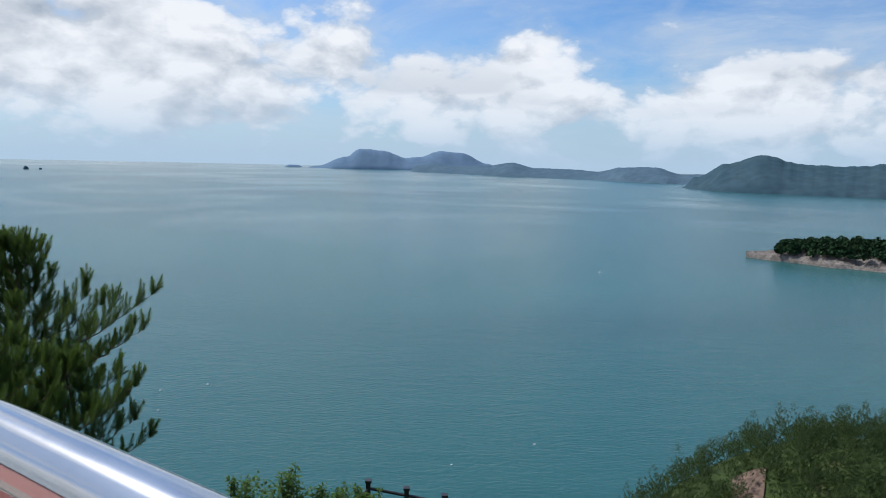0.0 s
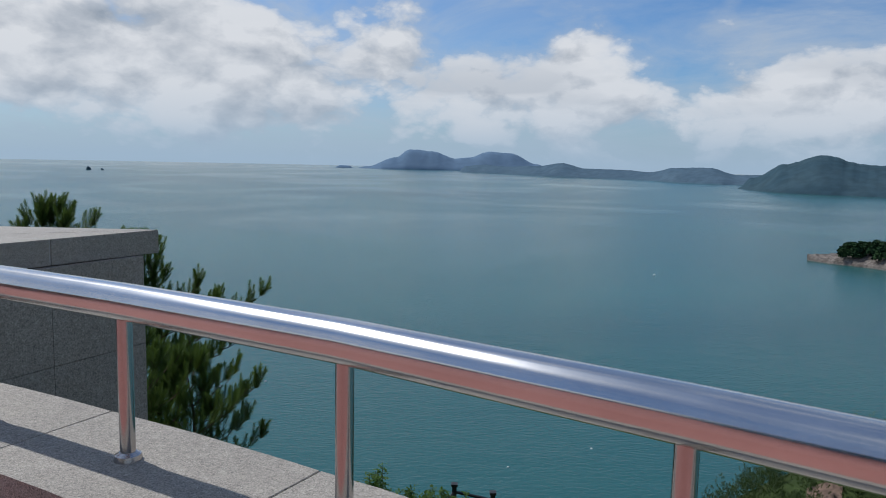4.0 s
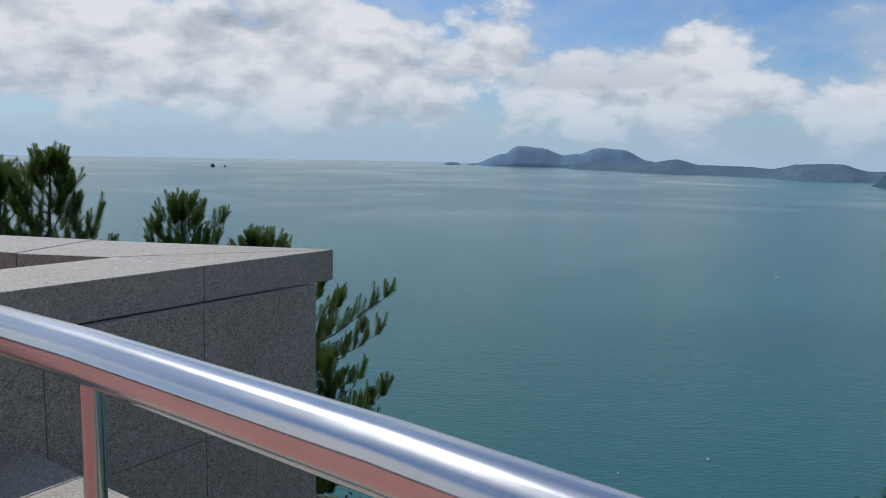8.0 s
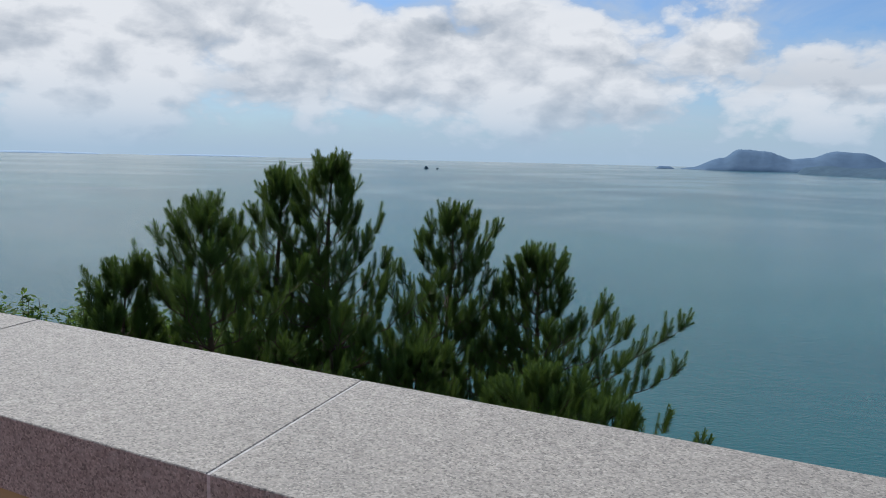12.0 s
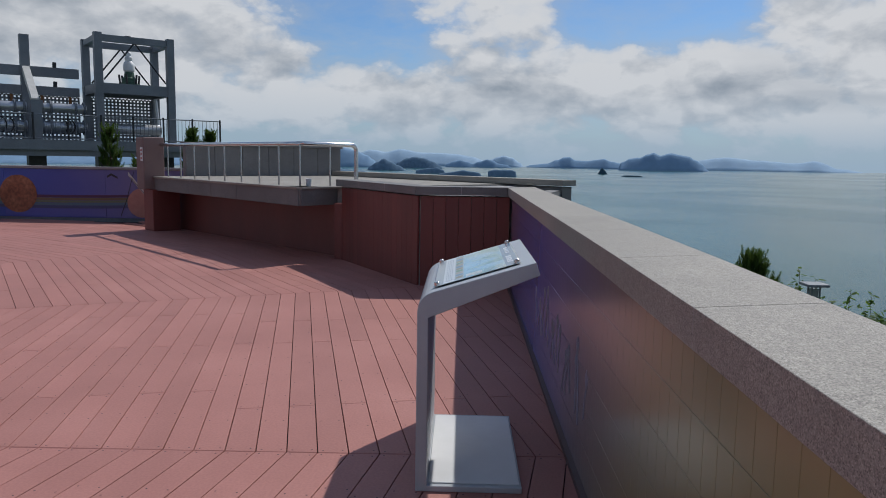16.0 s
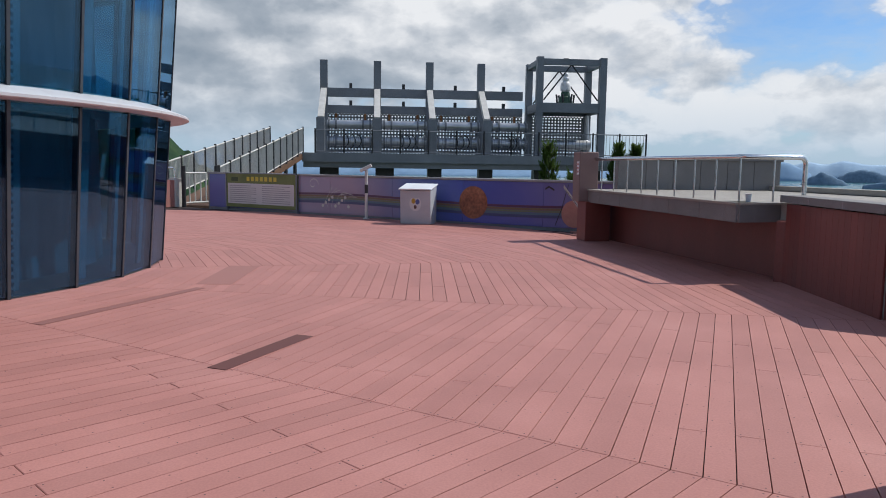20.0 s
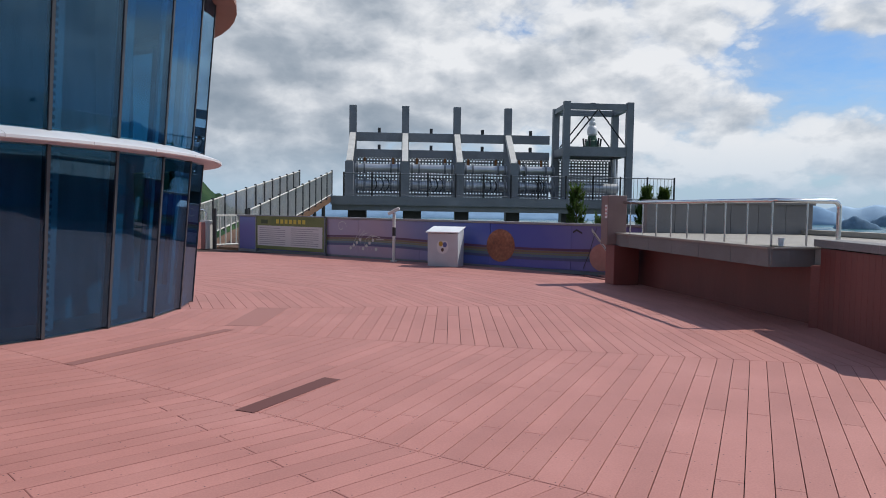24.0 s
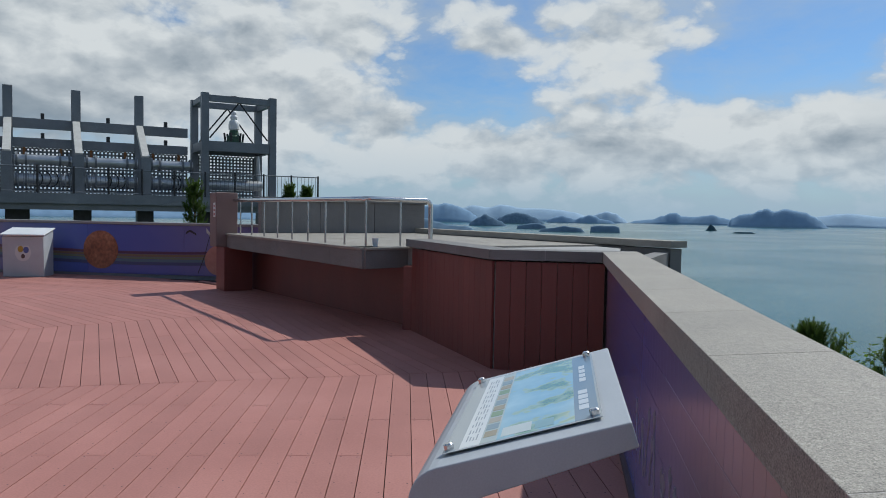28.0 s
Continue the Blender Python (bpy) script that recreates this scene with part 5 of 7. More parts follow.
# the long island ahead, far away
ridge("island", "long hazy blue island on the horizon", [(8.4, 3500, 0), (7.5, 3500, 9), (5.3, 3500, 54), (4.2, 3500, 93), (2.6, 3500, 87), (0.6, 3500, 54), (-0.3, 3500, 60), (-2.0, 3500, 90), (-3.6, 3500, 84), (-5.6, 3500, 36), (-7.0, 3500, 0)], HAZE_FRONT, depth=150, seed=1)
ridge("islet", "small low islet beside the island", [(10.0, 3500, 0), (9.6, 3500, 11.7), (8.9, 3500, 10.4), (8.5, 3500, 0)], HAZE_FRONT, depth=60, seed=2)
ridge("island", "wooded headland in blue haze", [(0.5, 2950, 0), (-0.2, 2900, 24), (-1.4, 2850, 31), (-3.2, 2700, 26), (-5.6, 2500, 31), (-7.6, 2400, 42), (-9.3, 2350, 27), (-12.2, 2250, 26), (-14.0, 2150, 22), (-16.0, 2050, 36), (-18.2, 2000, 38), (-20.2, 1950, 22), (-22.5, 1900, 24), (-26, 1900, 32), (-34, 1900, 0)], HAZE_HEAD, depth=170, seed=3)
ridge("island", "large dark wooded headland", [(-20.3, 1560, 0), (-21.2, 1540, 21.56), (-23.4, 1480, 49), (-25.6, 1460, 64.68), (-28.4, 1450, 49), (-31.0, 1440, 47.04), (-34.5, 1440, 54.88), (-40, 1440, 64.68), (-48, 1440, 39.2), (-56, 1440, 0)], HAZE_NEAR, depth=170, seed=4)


def rocky_islet():
    t = thing("islet", "wooded islet with a pale rocky shore", "islet", at=Matrix.Translation((0, 0, 0)))
    # tip near (155, 320), widening to the right
    tip, far_end = Vector((152, 322, SEA)), Vector((262, 262, SEA))
    d = (far_end - tip).normalized()
    nr = Vector((-d.y, d.x, 0))
    verts, faces = [], []
    n, m = 110, 30
    for i in range(n):
        s = i / (n - 1)
        w = 0.8 + 36 * min(1, s * 1.5) ** 0.75
        hh = 0.8 + 10.5 * max(0, min(1, (s - 0.07) * 3.5)) ** 0.55
        for k in range(m):
            v = -1 + 2 * k / (m - 1)
            p = tip + d * (s * 118) + nr * (v * w * (1 + 0.22 * noise.noise((s * 9, v * 2, 2)))) + nr * 10 * s
            prof = (1 - abs(v) ** 2.6)
            z = SEA - 0.6 + 2.4 * min(1, prof * 4) + hh * max(0, prof - 0.32) * 0.6 + 0.9 * noise.noise((p.x * 0.16, p.y * 0.16, 1)) + 1.1 * noise.noise((p.x * 0.45, p.y * 0.45, 4)) * min(1, prof * 4)
            verts.append((p.x, p.y, z))
    for i in range(n - 1):
        for k in range(m - 1):
            faces.append((i * m + k, i * m + k + 1, (i + 1) * m + k + 1, (i + 1) * m + k))
    ob = new("rock", from_arrays("rock", verts, faces, ROCK))
    ob.parent = t
    # tree cover: clumps of small faces
    rng = random.Random(9)
    V, F = [], []
    for c in range(640):
        s = 0.11 + 0.9 * rng.random()
        w = 0.8 + 36 * min(1, s * 1.5) ** 0.75
        v = rng.uniform(-0.86, 0.86)
        p = tip + d * (s * 118) + nr * (v * w) + nr * 10 * s
        zb = SEA + 2.0 + 5.2 * max(0, min(1, (s - 0.07) * 3.5)) ** 0.55 * (1 - abs(v))
        hgt = rng.uniform(2.6, 5.6)
        for k in range(58):
            a, e = rng.uniform(0, 6.28), rng.uniform(-0.2, 1.0)
            r = 1.7 * math.sqrt(max(0, 1 - max(0, e) ** 2)) * rng.uniform(0.6, 1.1)
            cpt = Vector((p.x + r * math.cos(a), p.y + r * math.sin(a), zb + hgt * (0.45 + 0.5 * e)))
            sz = rng.uniform(0.28, 0.58)
            u = Vector((rng.uniform(-1, 1), rng.uniform(-1, 1), rng.uniform(-0.6, 1))).normalized() * sz
            w2 = u.cross(Vector((rng.uniform(-1, 1), rng.uniform(-1, 1), rng.uniform(-1, 1)))).normalized() * sz
            o = len(V)
            V += [tuple(cpt - u - w2 * 0.6), tuple(cpt + u - w2), tuple(cpt + u * 0.7 + w2), tuple(cpt - u + w2 * 0.8)]
            F.append((o, o + 1, o + 2, o + 3))
    ob = new("woodland", from_arrays("woodland", V, F, FAR_WOOD))
    ob.parent = t
    tagged(ob, "dark green woodland on the islet", "", "", "stuff")


rocky_islet()
# small rocks out at sea
for a, dd, h, w in ((27.3, 2010, 9, 14), (26.45, 2010, 4.5, 6), (79.3, 2400, 20, 30)):
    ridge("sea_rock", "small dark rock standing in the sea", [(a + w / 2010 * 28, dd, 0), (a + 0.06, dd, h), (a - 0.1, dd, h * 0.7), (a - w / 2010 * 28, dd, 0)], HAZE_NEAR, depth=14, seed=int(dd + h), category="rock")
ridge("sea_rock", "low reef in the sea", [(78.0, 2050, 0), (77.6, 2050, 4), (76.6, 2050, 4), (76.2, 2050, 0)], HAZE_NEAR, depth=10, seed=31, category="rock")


def sea_float(x, y, r):
    f = thing("sea_float", "small white fishing float on the water", "float", "fishing floats")
    bm = bmesh.new()
    bmesh.ops.create_uvsphere(bm, u_segments=10, v_segments=7, radius=r, matrix=Matrix.Translation((x, y, SEA + 0.3 * r)) @ Matrix.Diagonal((1.25, 1.0, 0.8, 1.0)))
    part("body", bm, WHITE_PAINT, f, "", True)
    part("mast", tube(bmesh.new(), (x, y, SEA + r), (x, y, SEA + 2.2 * r), 0.05 * r, 5), BLACK, f)


for x, y, r in ((-33.7, 124.2, 0.30), (-40.6, 120.5, 0.30), (-37.5, 110.6, 0.28), (7.3, 90.7, 0.22), (19.4, 97.9, 0.24), (71.0, 265.2, 0.61)):
    sea_float(x, y, r * 0.6)
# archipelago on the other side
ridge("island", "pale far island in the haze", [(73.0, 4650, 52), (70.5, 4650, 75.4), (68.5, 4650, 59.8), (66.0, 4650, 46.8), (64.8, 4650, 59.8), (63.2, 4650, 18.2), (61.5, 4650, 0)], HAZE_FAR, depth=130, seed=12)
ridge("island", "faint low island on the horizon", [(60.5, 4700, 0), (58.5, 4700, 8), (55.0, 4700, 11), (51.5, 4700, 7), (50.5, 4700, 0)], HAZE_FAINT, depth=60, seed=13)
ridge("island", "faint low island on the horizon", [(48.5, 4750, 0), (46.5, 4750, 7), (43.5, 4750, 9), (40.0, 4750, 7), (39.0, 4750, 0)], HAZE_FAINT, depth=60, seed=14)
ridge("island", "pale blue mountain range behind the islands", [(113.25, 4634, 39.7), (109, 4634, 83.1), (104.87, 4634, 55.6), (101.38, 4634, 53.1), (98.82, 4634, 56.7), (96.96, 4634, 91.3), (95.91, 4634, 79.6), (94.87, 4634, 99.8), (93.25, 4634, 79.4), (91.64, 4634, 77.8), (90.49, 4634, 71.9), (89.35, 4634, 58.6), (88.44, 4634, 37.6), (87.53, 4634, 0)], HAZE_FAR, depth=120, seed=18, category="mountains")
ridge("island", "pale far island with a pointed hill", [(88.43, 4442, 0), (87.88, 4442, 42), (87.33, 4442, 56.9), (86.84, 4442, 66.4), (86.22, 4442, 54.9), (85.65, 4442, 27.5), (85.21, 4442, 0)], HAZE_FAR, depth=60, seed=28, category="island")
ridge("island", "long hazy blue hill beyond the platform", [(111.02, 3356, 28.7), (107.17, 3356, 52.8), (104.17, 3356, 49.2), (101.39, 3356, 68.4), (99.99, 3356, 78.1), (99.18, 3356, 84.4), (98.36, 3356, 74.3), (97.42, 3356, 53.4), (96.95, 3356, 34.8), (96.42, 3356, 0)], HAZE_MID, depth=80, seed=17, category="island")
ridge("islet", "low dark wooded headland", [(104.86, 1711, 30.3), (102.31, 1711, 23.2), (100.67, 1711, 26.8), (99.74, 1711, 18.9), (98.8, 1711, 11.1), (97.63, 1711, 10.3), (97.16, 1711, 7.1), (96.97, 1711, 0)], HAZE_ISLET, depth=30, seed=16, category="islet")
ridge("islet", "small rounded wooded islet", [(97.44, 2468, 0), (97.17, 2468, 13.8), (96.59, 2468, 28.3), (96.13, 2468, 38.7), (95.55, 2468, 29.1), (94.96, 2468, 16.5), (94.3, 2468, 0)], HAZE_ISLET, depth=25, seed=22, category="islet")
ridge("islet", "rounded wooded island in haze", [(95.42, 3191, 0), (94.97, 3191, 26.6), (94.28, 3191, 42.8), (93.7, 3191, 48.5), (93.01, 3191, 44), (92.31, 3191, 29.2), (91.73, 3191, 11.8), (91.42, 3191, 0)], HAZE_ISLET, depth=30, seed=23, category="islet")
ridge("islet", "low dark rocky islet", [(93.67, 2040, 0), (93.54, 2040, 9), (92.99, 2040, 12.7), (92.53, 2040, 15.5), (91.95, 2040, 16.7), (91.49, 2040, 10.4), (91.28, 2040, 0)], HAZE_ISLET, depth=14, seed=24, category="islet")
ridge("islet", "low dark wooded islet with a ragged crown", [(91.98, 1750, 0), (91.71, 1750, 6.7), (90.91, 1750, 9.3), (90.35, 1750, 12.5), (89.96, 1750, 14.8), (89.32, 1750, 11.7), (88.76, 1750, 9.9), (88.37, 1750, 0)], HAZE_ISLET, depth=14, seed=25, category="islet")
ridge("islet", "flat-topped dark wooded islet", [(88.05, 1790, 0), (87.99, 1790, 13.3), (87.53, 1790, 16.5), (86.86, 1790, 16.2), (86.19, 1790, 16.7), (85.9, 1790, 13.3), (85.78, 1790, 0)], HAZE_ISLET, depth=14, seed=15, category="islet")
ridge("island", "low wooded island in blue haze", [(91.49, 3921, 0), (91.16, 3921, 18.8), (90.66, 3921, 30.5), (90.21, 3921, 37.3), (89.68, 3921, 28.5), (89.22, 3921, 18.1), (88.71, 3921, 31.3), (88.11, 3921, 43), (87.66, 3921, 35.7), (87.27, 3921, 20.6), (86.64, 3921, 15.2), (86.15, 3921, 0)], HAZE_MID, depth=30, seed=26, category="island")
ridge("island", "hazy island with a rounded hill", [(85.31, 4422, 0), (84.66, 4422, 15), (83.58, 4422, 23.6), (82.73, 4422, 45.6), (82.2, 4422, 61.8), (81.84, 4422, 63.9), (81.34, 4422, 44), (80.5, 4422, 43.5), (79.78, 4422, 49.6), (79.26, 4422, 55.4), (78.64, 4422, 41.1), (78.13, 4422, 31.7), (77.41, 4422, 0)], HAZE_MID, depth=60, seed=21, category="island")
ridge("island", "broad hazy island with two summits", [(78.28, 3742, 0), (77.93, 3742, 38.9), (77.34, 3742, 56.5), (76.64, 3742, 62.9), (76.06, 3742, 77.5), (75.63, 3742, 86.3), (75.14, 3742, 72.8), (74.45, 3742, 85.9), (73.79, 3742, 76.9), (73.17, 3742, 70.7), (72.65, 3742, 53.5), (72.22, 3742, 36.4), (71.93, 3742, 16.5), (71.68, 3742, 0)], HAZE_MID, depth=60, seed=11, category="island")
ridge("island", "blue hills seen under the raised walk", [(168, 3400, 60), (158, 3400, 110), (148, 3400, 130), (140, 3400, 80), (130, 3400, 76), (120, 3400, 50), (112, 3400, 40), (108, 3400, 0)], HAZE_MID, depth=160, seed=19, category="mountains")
ridge("hill", "green wooded hill beyond the ramp", [(156, 420, 60), (150, 400, 62), (146, 400, 58), (143.4, 400, 52), (142.2, 400, 46), (141.2, 400, 39), (139, 400, 28), (135, 420, 12), (130, 460, 0)], FAR_WOOD, depth=150, seed=20, category="hill")

# ---- pines and shrubs ----
def tuft(rng, n=26, length=0.115, width=0.010, stem=0.16):
    """Needles round a short upright shoot; vertices and quads."""
    V, F = [], []
    for k in range(n):
        t = k / n
        a = k * 2.399 + rng.uniform(-0.3, 0.3)
        up = (0.62 + 0.36 * t if t < 0.8 else 1.0 + rng.uniform(-0.25, 0.25)) if stem > 0.2 else 0.45 + 0.70 * t
        L = length * rng.uniform(0.8, 1.1) * (1.0 - 0.22 * t)
        d = np.array([math.cos(a) * math.cos(up), math.sin(a) * math.cos(up), math.sin(up)]) * L
        s = np.array([-math.sin(a), math.cos(a), 0]) * width
        b = np.array([0, 0, stem * t])
        o = len(V)
        V += [b, b + d * 0.55 + s, b + d, b + d * 0.55 - s]
        F.append((o, o + 1, o + 2, o + 3))
    return np.array(V), F


TUFTS = [tuft(random.Random(k), 11, 0.12, 0.015) for k in range(5)]
# long bottle-brush shoots
BRUSH = [tuft(random.Random(20 + k), 84, 0.108, 0.0052, 0.30) for k in range(6)]


def place_tufts(spots, tufts):
    """Join copies of a tuft: spots are (point, direction, size). Returns vertices and quads as arrays."""
    V, F, o = [], [], 0
    for i, (p, d, s) in enumerate(spots):
        tv, tf = tufts[i % len(tufts)]
        R = np.array(Vector(d).to_track_quat("Z", "Y").to_matrix())
        V.append(tv * s @ R.T + np.array(p))
        F.append(np.array(tf) + o)
        o += len(tv)
    return np.concatenate(V), np.concatenate(F)


def quad_mesh(name, V, F, mat):
    """A mesh of four-sided faces straight from arrays."""
    me = bpy.data.meshes.new(name)
    V, F = np.asarray(V, dtype=np.float32), np.asarray(F, dtype=np.int32)
    me.vertices.add(len(V))
    me.vertices.foreach_set("co", V.ravel())
    me.loops.add(F.size)
    me.loops.foreach_set("vertex_index", F.ravel())
    me.polygons.add(len(F))
    me.polygons.foreach_set("loop_start", np.arange(0, F.size, 4, dtype=np.int32))
    me.update(calc_edges=True)
    me.materials.append(mat)
    return me


def stick(V, F, p, q, r0, r1, n=4):
    """A thin tapered twig added to the arrays."""
    p, q = Vector(p), Vector(q)
    d = (q - p)
    a = d.orthogonal().normalized()
    b = d.cross(a).normalized()
    o = len(V)
    for c, r in ((p, r0), (q, r1)):
        for k in range(n):
            t = 6.2832 * k / n
            V.append(tuple(c + a * (r * math.cos(t)) + b * (r * math.sin(t))))
    for k in range(n):
        j = (k + 1) % n
        F.append((o + k, o + j, o + n + j, o + n + k))


def pine(x, y, z0, top, spread, seed, label, fine=True, whorls=None, lean=(0, 0), low=0.12, dens=1.0, size=1.0):
    """A young black pine: trunk, whorls of up-turned limbs set with bottle-brush shoots."""
    rng = random.Random(seed)
    t = thing("pine_tree", label, "tree", "pines beside the terrace")
    ht = top - z0
    bm = bmesh.new()
    pts = []
    for k in range(9):
        s = k / 8
        pts.append(Vector((x + lean[0] * s + 0.06 * math.sin(seed + 5 * s), y + lean[1] * s + 0.06 * math.cos(seed + 4 * s), z0 + (ht - 0.45 * size) * s)))
    for k in range(8):
        tube(bm, pts[k], pts[k + 1], 0.11 * (1 - 0.11 * k) * ht / 6, 8, 0.11 * (1 - 0.11 * (k + 1)) * ht / 6)
    part("trunk", bm, BARK, t, "", True)
    LV, LF = [], []
    spots = []

    def shoot(p, d, s):
        spots.append((tuple(p), tuple(d), s * size))

    nw = whorls or max(5, int(ht / 0.40))
    for w in range(nw):
        s = low + (0.98 - low) * (w / (nw - 1)) ** 0.95
        c = pts[min(7, int(s * 8))].lerp(pts[min(8, int(s * 8) + 1)], s * 8 - int(s * 8))
        reach = spread * min(1.0, (1.0 - s) * 1.3) ** 1.05 * (0.75 + 0.5 * rng.random()) * (0.8 + 0.2 * min(1, s / 0.35)) + 0.10
        nb = rng.randint(4, 6)
        a0 = rng.uniform(0, 6.28)
        for b in range(nb):
            a = a0 + 6.283 * b / nb + rng.uniform(-0.35, 0.35)
            L = reach * rng.uniform(0.6, 1.15)
            rise = 0.12 + 0.65 * s + rng.uniform(-0.08, 0.15)
            prev = c
            m = max(2, int(L / (0.15 / dens)))
            for k in range(1, m + 1):
                u = k / m
                q = c + Vector((math.cos(a) * L * u, math.sin(a) * L * u, L * rise * u * (0.4 + 0.8 * u)))
                q += Vector((rng.uniform(-1, 1), rng.uniform(-1, 1), rng.uniform(-0.5, 0.8))) * 0.035
                rad = 0.018 * (1.15 - u) * (0.4 + L / 2)
                stick(LV, LF, prev, q, rad, rad * 0.8)
                if u > 0.15:
                    for sgn in (-1, 1):
                        if rng.random() < 0.2:
                            continue
                        sa = a + sgn * rng.uniform(0.4, 1.5)
                        out = Vector((math.cos(sa), math.sin(sa), rng.uniform(0.7, 1.9))).normalized()
                        sl = rng.uniform(0.08, 0.30) * (1.15 - 0.5 * u)
                        e = q + out * sl
                        stick(LV, LF, q, e, 0.008, 0.005, 3)
                        shoot(q + out * sl * 0.15, out, rng.uniform(0.7, 0.95))
                        up = Vector((out.x * 0.45, out.y * 0.45, 0.9)).normalized()
                        shoot(e, up, rng.uniform(0.65, 1.05))
                prev = q
            for j in range(rng.randint(3, 5)):
                dv = Vector((math.cos(a) * 0.22 + rng.uniform(-0.42, 0.42), math.sin(a) * 0.22 + rng.uniform(-0.42, 0.42), 1.0)).normalized()
                shoot(prev - dv * 0.05, dv, rng.uniform(0.9, 1.3))
    # leader and the ring of candles round it
    tip = pts[8]
    shoot(tip - Vector((0, 0, 0.12)), (0, 0, 1), 1.25)
    for j in range(5):
        an = 6.283 * j / 5 + seed
        dv = Vector((0.42 * math.cos(an), 0.42 * math.sin(an), 1)).normalized()
        shoot(tip - Vector((0, 0, 0.12)), dv, rng.uniform(0.7, 1.0))
    lo = new("branch_work", from_arrays("branch_work", LV, LF, BARK))
    lo.parent = t
    tagged(lo, "", "", "", "stuff")
    V, F = place_tufts(spots, BRUSH)
    ob = new("crown", quad_mesh("crown", V, F, NEEDLE))
    ob.parent = t
    tagged(ob, "dense dark green needles in upright shoots", "", "", "stuff")
    return t


LAWN = -4.0
pine(-8.43, 10.37, LAWN, 1.62, 2.0, 1, "tall young black pine with upright shoots below the parapet")
pine(-9.5, 10.4, LAWN, 1.36, 1.8, 2, "black pine with a round-topped leader below the parapet")
pine(-8.73, 8.07, LAWN, 1.05, 1.75, 6, "dense black pine close to the terrace wall", low=0.2)
pine(-9.33, 7.16, LAWN, 0.26, 1.05, 8, "smaller black pine close to the terrace wall", low=0.3)
pine(-7.46, 12.58, LAWN - 0.3, 0.74, 2.3, 3, "black pine with pale upright candles below the parapet", dens=1.3)
pine(-5.85, 12.67, LAWN - 0.7, 0.10, 2.6, 4, "spreading black pine on the edge of the slope", dens=1.4)
pine(-6.5, 9.7, LAWN, -1.0, 1.7, 7, "bushy low black pine beside the terrace wall")
pine(-4.7, 9.3, LAWN - 0.3, -0.95, 2.0, 9, "bushy low black pine beside the terrace wall", low=0.15, dens=1.4)
pine(-4.2, 11.2, LAWN - 0.6, -1.75, 1.3, 5, "bushy low black pine on the slope")


def leaf_clump(V, F, c, rx, ry, rz, n, size, rng, flat=0.5):
    for _ in range(n):
        a, e = rng.uniform(0, 6.283), math.asin(rng.uniform(-0.35, 1))
        k = rng.uniform(0.55, 1.08)
        p = Vector((c[0] + rx * k * math.cos(a) * math.cos(e), c[1] + ry * k * math.sin(a) * math.cos(e), c[2] + rz * k * math.sin(e)))
        u = Vector((rng.uniform(-1, 1), rng.uniform(-1, 1), rng.uniform(-flat, flat))).normalized()
        w = u.cross(Vector((rng.uniform(-0.5, 0.5), rng.uniform(-0.5, 0.5), 1))).normalized()
        s = size * rng.uniform(0.6, 1.3)
        o = len(V)
        V += [tuple(p), tuple(p + u * s * 0.5 + w * s * 0.28), tuple(p + u * s), tuple(p + u * s * 0.5 - w * s * 0.28)]
        F.append((o, o + 1, o + 2, o + 3))


def shrub(x, y, z, w, h, seed, label, mat=LEAF, size=0.10, n=900, sprigs=6):
    rng = random.Random(seed)
    t = thing("shrub", label, "shrub", "shrubs on the slope")
    V, F = [], []
    for k in range(5):
        leaf_clump(V, F, (x + rng.uniform(-0.5, 0.5) * w, y + rng.uniform(-0.5, 0.5) * w, z + h * rng.uniform(0.2, 0.55)), w * 0.55, w * 0.55, h * 0.5, n // 5, size, rng)
    bm = bmesh.new()
    for k in range(sprigs):
        a = rng.uniform(0, 6.283)
        p = Vector((x + 0.5 * w * math.cos(a) * rng.random(), y + 0.5 * w * math.sin(a) * rng.random(), z))
        q = p + Vector((rng.uniform(-0.2, 0.2), rng.uniform(-0.2, 0.2), h * rng.uniform(0.95, 1.2)))
        tube(bm, p, q, 0.02, 4, 0.006)
        for j in range(14):
            c = p.lerp(q, 0.45 + 0.55 * j / 13)
            leaf_clump(V, F, c, 0.12, 0.12, 0.10, 5, size, rng)
    tagged(part("twig_work", bm, BARK, t), "", "", "", "stuff")
    ob = new("foliage", quad_mesh("foliage", V, F, mat))
    ob.parent = t
    return t


for k, (x, y, w, h) in enumerate(((-4.3, 11.6, 1.2, 1.9), (-5.2, 10.9, 1.2, 2.0), (-3.6, 10.2, 1.1, 1.7), (-5.6, 12.0, 1.3, 2.2), (-6.6, 11.4, 1.2, 2.2), (-7.6, 10.2, 1.2, 2.0))):
    shrub(x, y, land_height(x, y) - 0.1, w, h, 700 + k, "dark evergreen undergrowth below the pines", LEAF_DARK, 0.10, 2600, 3)

rng0 = random.Random(77)
# shrubs beyond the lawn fence, lower towards the pines
for k in range(17):
    a = 134 - 1.9 * k
    r = 29.4 + rng0.uniform(-0.5, 0.9)
    x, y, _ = polar(a, r)
    top = -1.75 - 0.10 * max(0, k - 3) + rng0.uniform(-0.25, 0.15)
    zb = land_height(x, y) - 0.2
    shrub(x, y, zb, rng0.uniform(1.2, 1.6), (top - zb) * 0.92, 100 + k, "leafy green shrub growing past the wooden fence", LEAF, 0.19, 2600, 2)


PATH_BEND = lambda y: 0.5 * math.sin(y * 0.22)


